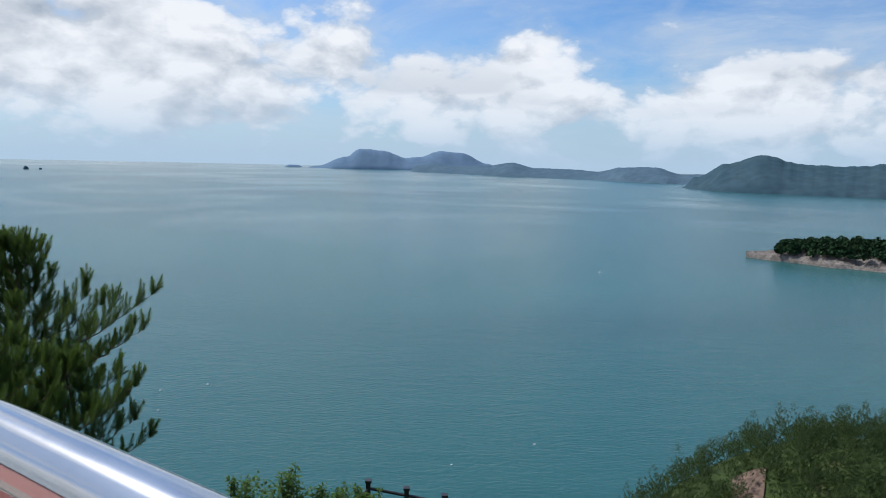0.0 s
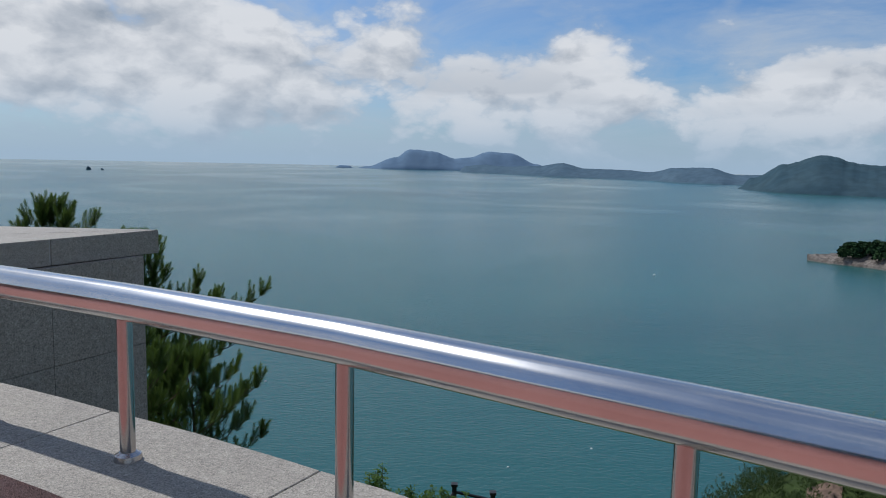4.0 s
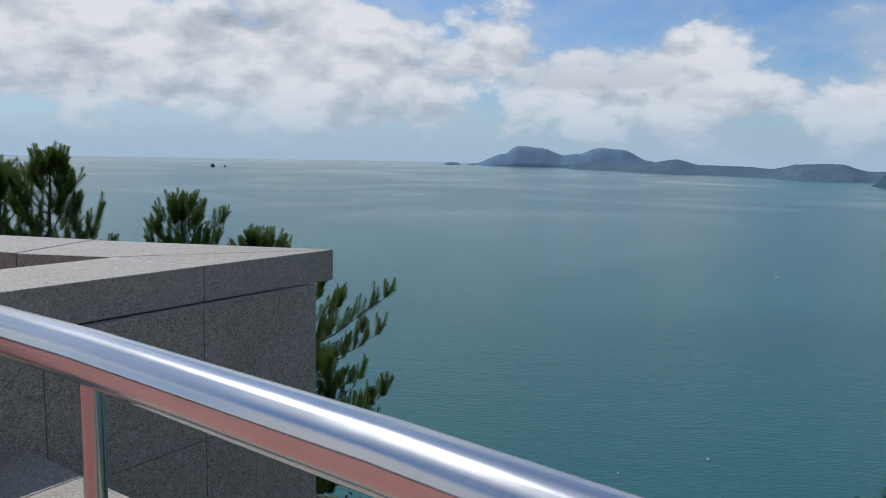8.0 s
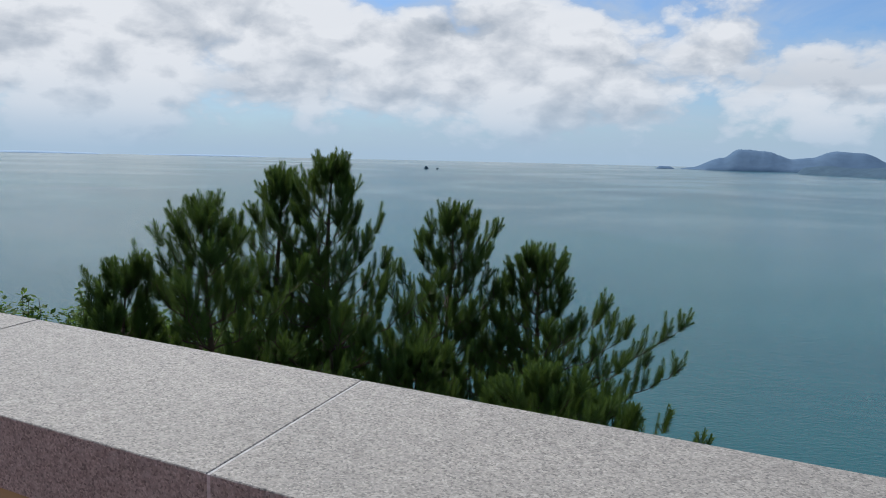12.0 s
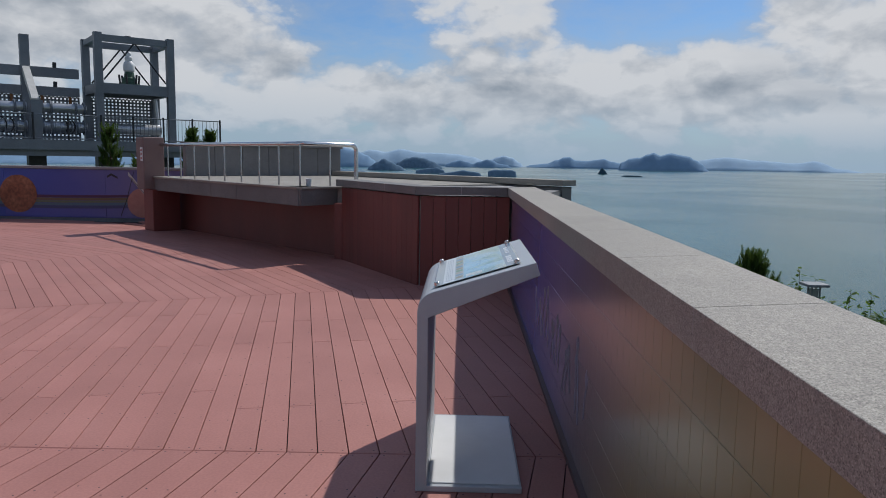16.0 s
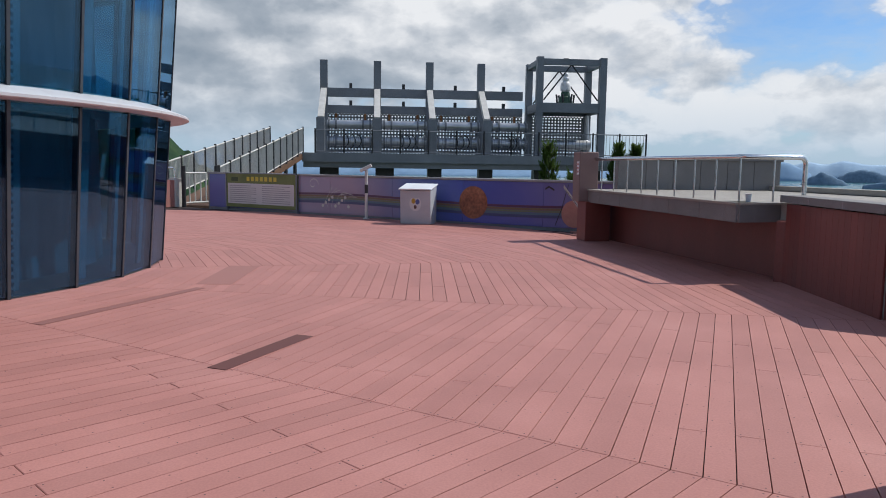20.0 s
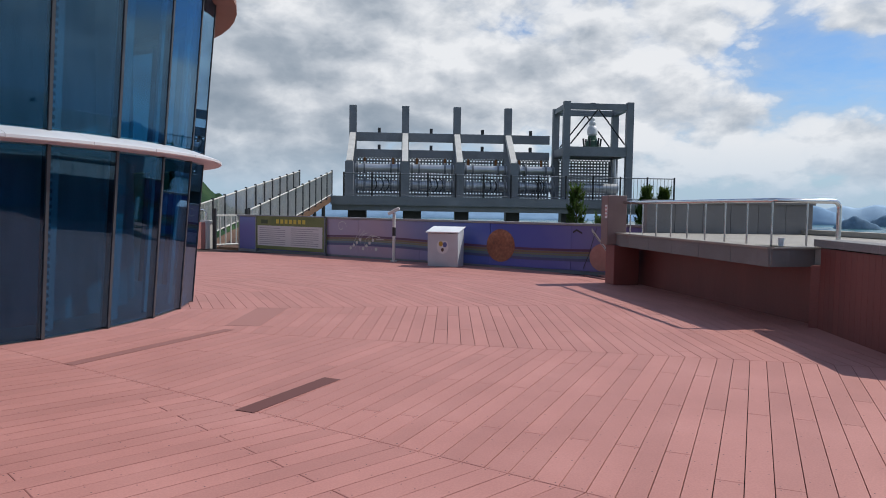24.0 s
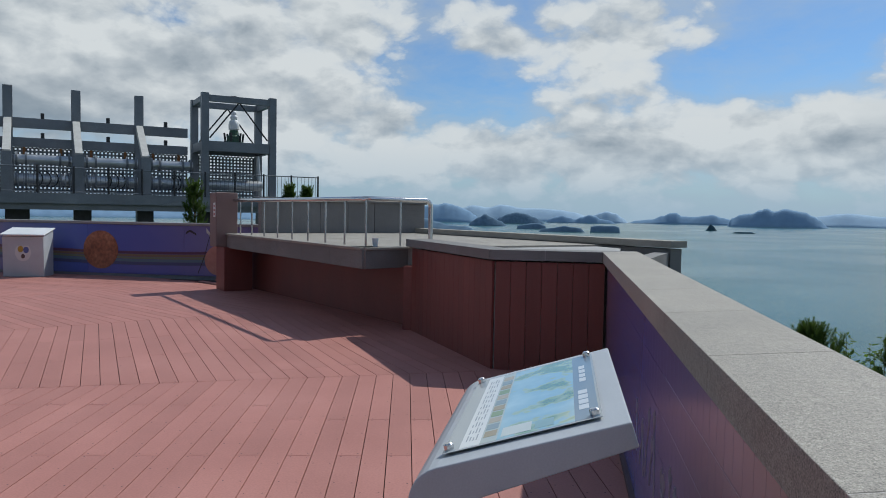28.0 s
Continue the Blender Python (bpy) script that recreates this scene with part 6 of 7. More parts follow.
def hillside_woods():
    """Dense low trees on the knoll, below the terrace."""
    rng = random.Random(5)
    spots = []
    for _ in range(1250):
        x, y = rng.uniform(12, 54), rng.uniform(22, 60)
        d = math.hypot(x - KNOLL[0], y - KNOLL[1])
        if d > 25:
            continue
        # a bare path runs down the knoll
        if abs((x - 1.77) * 0.901 - (y + 1.48) * 0.434 + PATH_BEND(y)) < 1.9 and y < 46:
            continue
        z = land_height(x, y)
        if z < SEA + 2:
            continue
        h = rng.uniform(1.1, 2.6) * (1.5 if rng.random() < 0.15 else 1.0)
        wide = rng.uniform(0.8, 1.25)
        for k in range(30):
            u = (k + 0.5) / 30
            rr = wide * (1 - u) ** 0.8 * rng.uniform(0.55, 1.05)
            a = k * 2.399 + rng.uniform(-0.4, 0.4)
            out = 0.25 + 0.9 * (1 - u)
            spots.append(((x + rr * math.cos(a), y + rr * math.sin(a), z + 0.1 + h * u * 0.92), (out * math.cos(a), out * math.sin(a), 1), rng.uniform(1.5, 2.4) * (1.1 - 0.4 * u)))
    V, F = place_tufts(spots, TUFTS)
    ob = new("hillside_woods", quad_mesh("hillside_woods", V, F, SCRUB))
    tagged(ob, "dense green young pines and scrub covering the slope", "woodland", "", "stuff")


hillside_woods()

for k, (x, y, w, h) in enumerate(((-3.0, 18.6, 1.0, 1.2), (-1.9, 19.6, 0.9, 1.3), (-0.6, 19.0, 0.9, 1.0), (0.4, 19.7, 0.8, 0.9), (5.2, 19.4, 0.8, 1.3), (6.2, 18.8, 0.7, 0.9))):
    shrub(x, y, land_height(x, y) - 0.2, w, h, 500 + k, "leafy shrub beside the black fence", LEAF, 0.12, 700)


def knoll_path():
    bm = bmesh.new()
    prev = None
    for k in range(26):
        t = 22 + 1.4 * k
        cx, cy = 1.77 + 0.434 * t, -1.48 + 0.901 * t
        off = -PATH_BEND(cy)
        row = []
        for w in (-1.1, -0.4, 0.4, 1.1):
            x, y = cx + 0.901 * (w + off), cy - 0.434 * (w + off)
            row.append(bm.verts.new((x, y, land_height(x, y) + 0.10 - 0.04 * abs(w))))
        if prev:
            for i in range(3):
                bm.faces.new((prev[i], prev[i + 1], row[i + 1], row[i]))
        prev = row
    structure("dirt_path", bm, material("bare_earth", [(0.3, (0.085, 0.055, 0.038)), (0.7, (0.19, 0.125, 0.09))], 1.6, 0.95, bump=0.5, bump_scale=6), "worn brown earth path down the knoll", "path")


knoll_path()

# ---- lawn garden below the parapet ----
def rustic_fence():
    f = thing("wooden_fence", "brown log fence with two rails along the edge of the lawn", "fence")
    prev = None
    for k in range(19):
        a = 137 - 2.05 * k
        x, y, _ = polar(a, 28.0)
        z = land_height(x, y)
        post = part("post", tube(bmesh.new(), (x, y, z - 0.1), (x, y, z + 1.15), 0.085, 10), WOOD_BROWN, f)
        part("post_cap", tube(bmesh.new(), (x, y, z + 1.15), (x, y, z + 1.22), 0.10, 10, 0.04), WOOD_BROWN, post)
        if prev:
            for h in (0.35, 0.68, 1.0):
                part("rail", tube(bmesh.new(), (prev[0], prev[1], prev[2] + h), (x, y, z + h), 0.05, 8), WOOD_BROWN, f)
        prev = (x, y, z)


rustic_fence()


def black_fence():
    f = thing("black_fence", "black timber fence at the edge of the slope", "fence")
    prev = None
    for k in range(7):
        x = 0.51 + 1.18 * (k - 1) if k else -0.25
        y = 20.1 if k else 18.9
        z = -9.45 - 0.23 * (k - 1) if k else -10.1
        post = part("post", boxed(x - 0.07, x + 0.07, y - 0.07, y + 0.07, z - 1.5, z + 1.15), BLACK, f)
        part("post_cap", boxed(x - 0.10, x + 0.10, y - 0.10, y + 0.10, z + 1.15, z + 1.22), BLACK, post)
        if prev:
            for h in (0.45, 0.95):
                part("rail", tube(bmesh.new(), (prev[0], prev[1], prev[2] + h), (x, y, z + h), 0.05, 6), BLACK, f)
        prev = (x, y, z)


black_fence()


def garden_lamp():
    g = thing("garden_lamp", "wooden garden lamp post with a pale glass lantern and flat cap", "lamp")
    x, y = -18.9, 8.9
    z = land_height(x, y)
    warm = material("honey_wood", [(0.3, (0.42, 0.26, 0.07)), (0.7, (0.56, 0.37, 0.12))], 4, 0.6)
    part("post", boxed(x - 0.075, x + 0.075, y - 0.075, y + 0.075, z, z + 2.42, None, 0.01), warm, g)
    part("lantern", boxed(x - 0.075, x + 0.075, y - 0.075, y + 0.075, z + 2.42, z + 2.8, None, 0.01), plain("lantern_glass", (0.30, 0.32, 0.30), 0.2), g)
    for sx in (-1, 1):
        for sy in (-1, 1):
            part("bar", boxed(x + sx * 0.09 - 0.015, x + sx * 0.09 + 0.015, y + sy * 0.09 - 0.015, y + sy * 0.09 + 0.015, z + 2.40, z + 2.9), GREY_STEEL, g)
    part("cap", boxed(x - 0.24, x + 0.24, y - 0.24, y + 0.24, z + 2.86, z + 2.92, None, 0.01), GREY_STEEL, g)


garden_lamp()


def garden_path():
    rng = random.Random(12)
    p = thing("flagstone_path", "grey flagstones set in grass leading to the fence", "path", "", "structure")
    a, b = Vector((-15.45, 9.75, 0)), Vector((-18.95, 12.2, 0))
    d = (b - a).normalized()
    n = Vector((-d.y, d.x, 0))
    for i in range(12):
        for j in range(3):
            c = a + d * (0.35 * i + 0.1) + n * ((j - 1) * 0.34 + rng.uniform(-0.08, 0.08))
            w, l = rng.uniform(0.13, 0.19), rng.uniform(0.10, 0.16)
            z = land_height(c.x, c.y)
            poly = []
            for k in range(6):
                an = 6.283 * k / 6 + rng.uniform(-0.2, 0.2)
                q = c + n * (w * math.cos(an)) + d * (l * math.sin(an))
                poly.append((q.x, q.y))
            part("flagstone", prism(bmesh.new(), poly, z - 0.05, z + 0.05), FLAG, p)
    k0 = frame_at(a.x, a.y, 0, n.x, n.y)
    part("kerb", boxed(-0.75, 0.6, 0.10, 0.28, LAWN - 0.1, LAWN + 0.12, k0), CONCRETE, p, "pale stone kerb across the path")
    q = frame_at(-19.2, 12.55, 0, -0.93, -0.36)
    part("step", boxed(-1.3, 3.4, -0.35, 0.35, LAWN - 0.3, LAWN + 0.10, q), CONCRETE, p, "pale paved strip along the fence")
    structure("red_path", boxed(-0.75, 0.6, 0.30, 4.5, LAWN - 0.1, LAWN + 0.02, k0), material("red_brown_paving", [(0.3, (0.12, 0.055, 0.04)), (0.7, (0.20, 0.09, 0.065))], 3, 0.7), "reddish-brown paved path", "path")
    structure("path_kerb", boxed(-0.92, -0.76, 0.10, 2.5, LAWN - 0.1, LAWN + 0.14, k0), CONCRETE, "pale kerb beside the path", "kerb")


garden_path()


def white_bin():
    w = thing("white_box", "white garden box with a raised rim, half hidden by a hedge", "box")
    m = frame_at(-14.15, 10.35, land_height(-14.15, 10.35), 0.7, 0.5)
    part("body", boxed(-0.42, 0.42, -0.36, 0.36, 0, 0.42, m, 0.01), STAND_GREY, w)
    for x0, x1, y0, y1 in ((-0.5, 0.5, -0.42, -0.30), (-0.5, 0.5, 0.30, 0.42), (-0.5, -0.38, -0.30, 0.30), (0.38, 0.5, -0.30, 0.30)):
        part("rim", boxed(x0, x1, y0, y1, 0.42, 0.58, m, 0.01), WHITE_PAINT, w)


white_bin()


def canopies():
    for x, y in ((-21.2, 7.0), (-19.9, 8.5)):
        c = thing("canopy", "white fabric canopy roof among the shrubs", "canopy", "white canopies")
        z = land_height(x, y)
        bm = bmesh.new()
        apex = bm.verts.new((x, y, z + 1.95))
        ring = [bm.verts.new((x + sx * 1.15, y + sy * 1.0, z + 1.62)) for sx, sy in ((-1, -1), (1, -1), (1, 1), (-1, 1))]
        low = [bm.verts.new((v.co.x, v.co.y, z + 1.50)) for v in ring]
        for k in range(4):
            bm.faces.new((ring[k], ring[(k + 1) % 4], apex))
            bm.faces.new((low[k], low[(k + 1) % 4], ring[(k + 1) % 4], ring[k]))
        part("roof", bm, WHITE_PAINT, c)
        for sx, sy in ((-1, -1), (1, -1), (1, 1), (-1, 1)):
            part("leg", tube(bmesh.new(), (x + sx * 1.1, y + sy * 0.95, z), (x + sx * 1.1, y + sy * 0.95, z + 1.6), 0.04, 8), WHITE_PAINT, c)


canopies()
# hedges, bushes and a small pine by the lawn
for k, (x, y, w, h, mat, lab) in enumerate((
        (-13.2, 9.3, 0.85, 0.75, LEAF_DARK, "dark clipped hedge bush by the lawn path"), (-12.2, 8.8, 1.0, 0.9, LEAF_DARK, "dark clipped hedge bush below the pines"),
        (-15.4, 11.75, 0.7, 0.95, LEAF, "yellow-green round bush beside the path"), (-10.6, 8.2, 1.0, 1.0, LEAF, "green bush at the foot of the pines"),
        (-9.4, 7.2, 1.0, 0.9, LEAF, "green bush at the foot of the pines"), (-8.2, 6.6, 0.9, 0.9, LEAF, "green bush at the foot of the pines"), (-7.2, 7.0, 0.9, 0.8, LEAF, "green bush at the foot of the pines"))):
    shrub(x, y, land_height(x, y), w, h, 300 + k, lab, mat, 0.07, 1500, 0)
pine(-14.6, 7.3, LAWN, -2.05, 1.1, 21, "small bushy black pine beside the flagstone path", low=0.05)
pine(-15.6, 7.6, LAWN, -1.75, 1.2, 22, "small bushy black pine beside the flagstone path", low=0.05)
pine(-17.0, 7.4, LAWN, -1.85, 1.1, 25, "small bushy black pine beside the flagstone path", low=0.05)
pine(-18.2, 7.2, LAWN, -0.22, 1.15, 23, "young pine standing above the shrubs", low=0.32, whorls=8)
pine(-20.4, 6.4, LAWN, -0.55, 1.2, 24, "young pine standing above the shrubs", low=0.3, whorls=8)
for k in range(7):
    a = 149 - 1.6 * k
    x, y, _ = polar(a, 27.0 + (k % 3) * 0.8)
    shrub(x, y, land_height(x, y) - 0.1, 1.0, 1.2 + 0.2 * (k % 3), 400 + k, "leafy shrub by the lawn fence", LEAF, 0.13, 700)

# ---- steel sea-organ frame on its raised walk ----
ORG = frame_at(-42.75, -19.07, 0, -0.623, 0.782)       # local x along the row, local y to the back, z up
P_Z = 2.22


def org_box(name, x0, x1, y0, y1, z0, z1, mat, par, label="", bevel=0.0):
    bm = boxed(x0, x1, y0, y1, z0, z1, None, bevel)
    bmesh.ops.transform(bm, matrix=ORG, verts=bm.verts[:])
    bmesh.ops.recalc_face_normals(bm, faces=bm.faces[:])
    return part(name, bm, mat, par, label)


def org_tube(bm, p, q, r, seg=12):
    return tube(bm, ORG @ Vector(p), ORG @ Vector(q), r, seg)


def raised_walk():
    w = thing("raised_walk", "grey steel raised walkway on stout columns", "walkway")
    org_box("deck_plate", -13.95, 6.6, -0.9, 5.2, P_Z - 0.10, P_Z, GREY_STEEL, w)
    org_box("edge_beam", -13.95, 6.6, -1.0, -0.88, P_Z - 0.50, P_Z + 0.02, GREY_STEEL, w, "deep grey edge beam")
    org_box("lower_beam", -13.9, 6.5, -0.8, -0.4, P_Z - 0.82, P_Z - 0.5, GREY_STEEL, w)
    for x in (-12.5, -9.2, -6.2, -3.1, 0.3, 3.6):
        wd = 0.55 if x in (-12.5, -9.2) else 0.42
        org_box("column", x - wd, x + wd, 0.3, 1.1, -5, P_Z - 0.5, BLACK, w, "dark column under the walk")
    return w


raised_walk()


def perforated(x0, x1, z0, z1, y, par, cell=0.20):
    """A plate pierced with a grid of square holes."""
    V, F = [], []

    def quad(a, b, c, d):
        o = len(V)
        for yy in (y, y + 0.02):
            V.extend([(a, yy, c), (b, yy, c), (b, yy, d), (a, yy, d)])
        F.extend([(o, o + 1, o + 2, o + 3), (o + 7, o + 6, o + 5, o + 4), (o, o + 4, o + 5, o + 1), (o + 1, o + 5, o + 6, o + 2), (o + 2, o + 6, o + 7, o + 3), (o + 3, o + 7, o + 4, o)])
    nx, nz = max(1, round((x1 - x0) / cell)), max(1, round((z1 - z0) / cell))
    cx, cz = (x1 - x0) / nx, (z1 - z0) / nz
    for i in range(nx + 1):
        x = x0 + i * cx
        quad(x - cx * 0.27, x + cx * 0.27, z0, z1)
    for j in range(nz + 1):
        z = z0 + j * cz
        for i in range(nx):
            x = x0 + i * cx
            quad(x + cx * 0.27, x + cx * 0.73, z - cz * 0.27, z + cz * 0.27)
    V = [tuple(ORG @ Vector(v)) for v in V]
    ob = new("perforated_plate", from_arrays("perforated_plate", V, F, GREY_STEEL))
    ob.parent = par
    return ob


def organ():
    o = thing("sea_organ", "tall grey steel frame holding rows of horizontal silver pipes", "sea organ")
    cols = [-12.95, -9.65, -6.38, -3.12]
    for x in cols:
        org_box("rear_column", x - 0.23, x + 0.23, 2.75, 3.2, P_Z, 8.0, GREY_STEEL, o)
        org_box("front_post", x - 0.24, x + 0.24, -0.25, 0.20, P_Z, 4.30, GREY_STEEL, o)
        bm = bmesh.new()
        a, b = Vector((x, 0.0, 4.25)), Vector((x, 2.75, 6.15))
        d = (b - a).normalized()
        n = Vector((0, -d.z, d.y)) * 0.16
        s = Vector((0.18, 0, 0))
        vs = [bm.verts.new(ORG @ v) for v in (a - n - s, a + n - s, a + n + s, a - n + s, b - n - s, b + n - s, b + n + s, b - n + s)]
        for f in ((0, 1, 2, 3), (7, 6, 5, 4), (0, 4, 5, 1), (1, 5, 6, 2), (2, 6, 7, 3), (3, 7, 4, 0)):
            bm.faces.new([vs[k] for k in f])
        bmesh.ops.recalc_face_normals(bm, faces=bm.faces[:])
        part("brace", bm, PALE_BAR, o, "pale sloping brace")
    edges = cols + [-0.2]
    for x0, x1 in zip(edges, edges[1:]):
        for z0, z1 in ((5.78, 6.32), (4.76, 5.26)):
            org_box("cross_beam", x0 + 0.23, x1 - 0.23, 2.85, 3.1, z0, z1, GREY_STEEL, o)
            xm = (x0 + x1) / 2
            org_box("bracket", xm - 0.09, xm + 0.09, 2.85, 3.05, z1, z1 + 0.30, BLACK, o)
        perforated(x0 + 0.25, x1 - 0.25, P_Z + 0.05, 4.74, 3.12, o)
        for k, xx in enumerate((x0 + 0.75, x1 - 0.75)):
            org_box("hanger", xx - 0.07, xx + 0.07, 2.80, 2.88, 4.0, 4.74, RUST, o, "rust-stained hanger")
        # pipes with collars
        for z, r in ((3.98, 0.26), (2.98, 0.30)):
            pipe = part("pipe", org_tube(bmesh.new(), (x0 + 0.30, 1.0, z), (x1 - 0.30, 1.0, z), r, 18), GALV, o, "horizontal silver pipe", True)
            for xx in (x0 + 0.42, x0 + 0.85, x1 - 0.85, x1 - 0.42):
                part("flange", org_tube(bmesh.new(), (xx - 0.05, 1.0, z), (xx + 0.05, 1.0, z), r + 0.13, 18), GREY_STEEL, pipe)
        for xx in (x0 + 1.25, (x0 + x1) / 2, x1 - 1.3):
            bm = bmesh.new()
            pts = [ORG @ Vector((xx + 0.35 * math.sin(t), 0.66, 3.0 + 0.42 * math.cos(t))) for t in [math.pi * k / 7 for k in range(8)]]
            sweep(bm, [tuple(p) for p in pts], 0.035, 6)
            part("hose", bm, BLACK, o, "black bent hose")
    # the taller square frame
    for x in (-0.02, 3.82):
        for y, zt in ((-0.1, 8.1), (3.0, 8.05)):
            org_box("frame_column", x - 0.20, x + 0.20, y - 0.2, y + 0.2, P_Z, zt, GREY_STEEL, o)
    for y in (-0.1, 3.0):
        org_box("frame_beam", 0.18, 3.62, y - 0.15, y + 0.15, 7.65, 8.0, GREY_STEEL, o)
        org_box("frame_beam", 0.18, 3.62, y - 0.15, y + 0.15, 4.86, 5.42, GREY_STEEL, o)
    for x in (-0.02, 3.82):
        org_box("frame_beam", x - 0.14, x + 0.14, 0.1, 2.8, 7.68, 7.98, GREY_STEEL, o)
        org_box("frame_beam", x - 0.14, x + 0.14, 0.1, 2.8, 4.9, 5.4, GREY_STEEL, o)
    org_box("frame_floor", 0.1, 3.7, 0.0, 3.0, 5.35, 5.42, GREY_STEEL, o)
    for y in (-0.1, 2.9):
        for s in (0, 1):
            bm = bmesh.new()
            x0 = 0.25 if s == 0 else 3.55
            org_tube(bm, (1.9, y, 7.7), (x0, y, 5.6), 0.045, 8)
            part("stay", bm, BLACK, o)
    org_box("hoist", 1.75, 2.05, 1.2, 1.6, 7.95, 8.25, BLACK, o, "small dark hoist on top")
    perforated(0.25, 3.55, P_Z + 0.05, 4.8, 3.12, o)
    part("pipe", org_tube(bmesh.new(), (0.3, 1.0, 2.98), (3.5, 1.0, 2.98), 0.30, 18), GALV, o, "horizontal silver pipe", True)
    bm = bmesh.new()
    org_tube(bm, (3.35, 1.4, 4.8), (3.55, 1.4, 2.3), 0.12, 10)
    part("down_pipe", bm, GALV, o, "", True)
    return o


organ()


def bell_buoy():
    b = thing("bell_ornament", "white tiered ornament on a dark green base inside the frame", "ornament")
    c = Vector((1.95, 1.4, 5.42))
    prof_g = [(0.62, 0.0), (0.62, 0.10), (0.44, 0.18), (0.40, 0.46), (0.30, 0.54), (0.25, 0.82)]
    prof_w = [(0.22, 0.82), (0.31, 0.90), (0.32, 1.18), (0.27, 1.36), (0.18, 1.44), (0.22, 1.58), (0.21, 1.66), (0.15, 1.72), (0.17, 1.84), (0.13, 1.94), (0.01, 2.0)]

    def lathe(prof, seg=16):
        bm = bmesh.new()
        rings = [[bm.verts.new(ORG @ (c + Vector((r * math.cos(6.2832 * k / seg), r * math.sin(6.2832 * k / seg), z)))) for k in range(seg)] for r, z in prof]
        for u, v in zip(rings, rings[1:]):
            for k in range(seg):
                bm.faces.new((u[k], u[(k + 1) % seg], v[(k + 1) % seg], v[k]))
        bm.faces.new(rings[0][::-1])
        bm.faces.new(rings[-1])
        bmesh.ops.recalc_face_normals(bm, faces=bm.faces[:])
        return bm
    part("base", lathe(prof_g), material("dark_green_paint", [(0.3, (0.02, 0.06, 0.035)), (0.7, (0.05, 0.11, 0.06))], 2, 0.5), b, "dark green stepped base")
    part("body", lathe(prof_w), WHITE_PAINT, b, "white rounded tiers", True)
    for k in range(6):
        a = 6.2832 * k / 6
        bm = bmesh.new()
        p = c + Vector((0.50 * math.cos(a), 0.50 * math.sin(a), 0.1))
        org_tube(bm, p, p + Vector((0.06 * math.cos(a), 0.06 * math.sin(a), 0.55)), 0.06, 6)
        part("knob", bm, BLACK, b)


bell_buoy()


def picket_fence(name, label, a, b, gap, bar, h=1.3, category="fence", group="", every=1.7, z_low=0.10, rail_mat=PALE_BAR, post_mat=BLACK, pitch=0.13):
    """Black posts with pale upright bars between two rails, from a to b (3D points at foot level)."""
    f = thing(name, label, category, group)
    a, b = Vector(a), Vector(b)
    ln = (b - a).length
    n = max(1, round(ln / every))
    up = Vector((0, 0, 1))
    d = (b - a) / ln
    for k in range(n + 1):
        p = a.lerp(b, k / n)
        part("post", tube(bmesh.new(), p - up * 0.05, p + up * (h + 0.06), 0.055, 8), post_mat, f)
    for k in range(n):
        p, q = a.lerp(b, k / n) + d * 0.05, a.lerp(b, (k + 1) / n) - d * 0.05
        for z in (z_low, h - 0.02):
            part("rail", tube(bmesh.new(), p + up * z, q + up * z, 0.03, 6), rail_mat, f)
        m = max(1, int((q - p).length / pitch))
        for j in range(m):
            c = p.lerp(q, (j + 0.5) / m)
            part("bar", tube(bmesh.new(), c + up * z_low, c + up * (h - 0.02), bar, 4), rail_mat, f)
    return f


# fence along the front of the raised walk
def walk_fence():
    a, b = ORG @ Vector((-13.2, -0.85, P_Z)), ORG @ Vector((6.4, -0.85, P_Z))
    picket_fence("walk_fence", "black posts with thin grey bars along the raised walk", a, b, 0, 0.014, 1.35, every=1.66, pitch=0.21, rail_mat=GREY_STEEL)


walk_fence()
RA, RB = Vector((-20.7, -21.4, 0.0)), ORG @ Vector((-13.9, -0.9, P_Z))
side = Vector((RB.x - RA.x, RB.y - RA.y, 0)).normalized()
side = Vector((-side.y, side.x, 0)) * 1.9
picket_fence("ramp_fence", "pale barred fence with black posts climbing the ramp", RA, RB, 0, 0.022, 1.42, group="ramp fences", every=1.35, pitch=0.125)
picket_fence("ramp_fence", "pale barred fence on the far edge of the ramp", RA + side * 1.0 + Vector((1.2, 0.75, 0)), RB + side, 0, 0.022, 1.42, group="ramp fences", every=1.35, pitch=0.125)
ob_r = bmesh.new()
vs = [ob_r.verts.new(v) for v in (RA - Vector((0, 0, 0.03)), RB - Vector((0, 0, 0.03)), RB + side - Vector((0, 0, 0.03)), RA + side - Vector((0, 0, 0.03)), RA - Vector((0, 0, 0.35)), RB - Vector((0, 0, 0.35)), RB + side - Vector((0, 0, 0.35)), RA + side - Vector((0, 0, 0.35)))]
for f in ((0, 1, 2, 3), (7, 6, 5, 4), (0, 4, 5, 1), (1, 5, 6, 2), (2, 6, 7, 3), (3, 7, 4, 0)):
    ob_r.faces.new([vs[k] for k in f])
bmesh.ops.recalc_face_normals(ob_r, faces=ob_r.faces[:])
structure("ramp", ob_r, WOOD_BROWN, "brown timber ramp rising to the raised walk", "ramp")
for k in range(1, 7):
    p = RA.lerp(RB, k / 7)
    for q in (p, p + side):
        structure("ramp_post", tube(bmesh.new(), (q.x, q.y, -5), (q.x, q.y, q.z - 0.3), 0.10, 8), BLACK, "dark post under the ramp", "post")


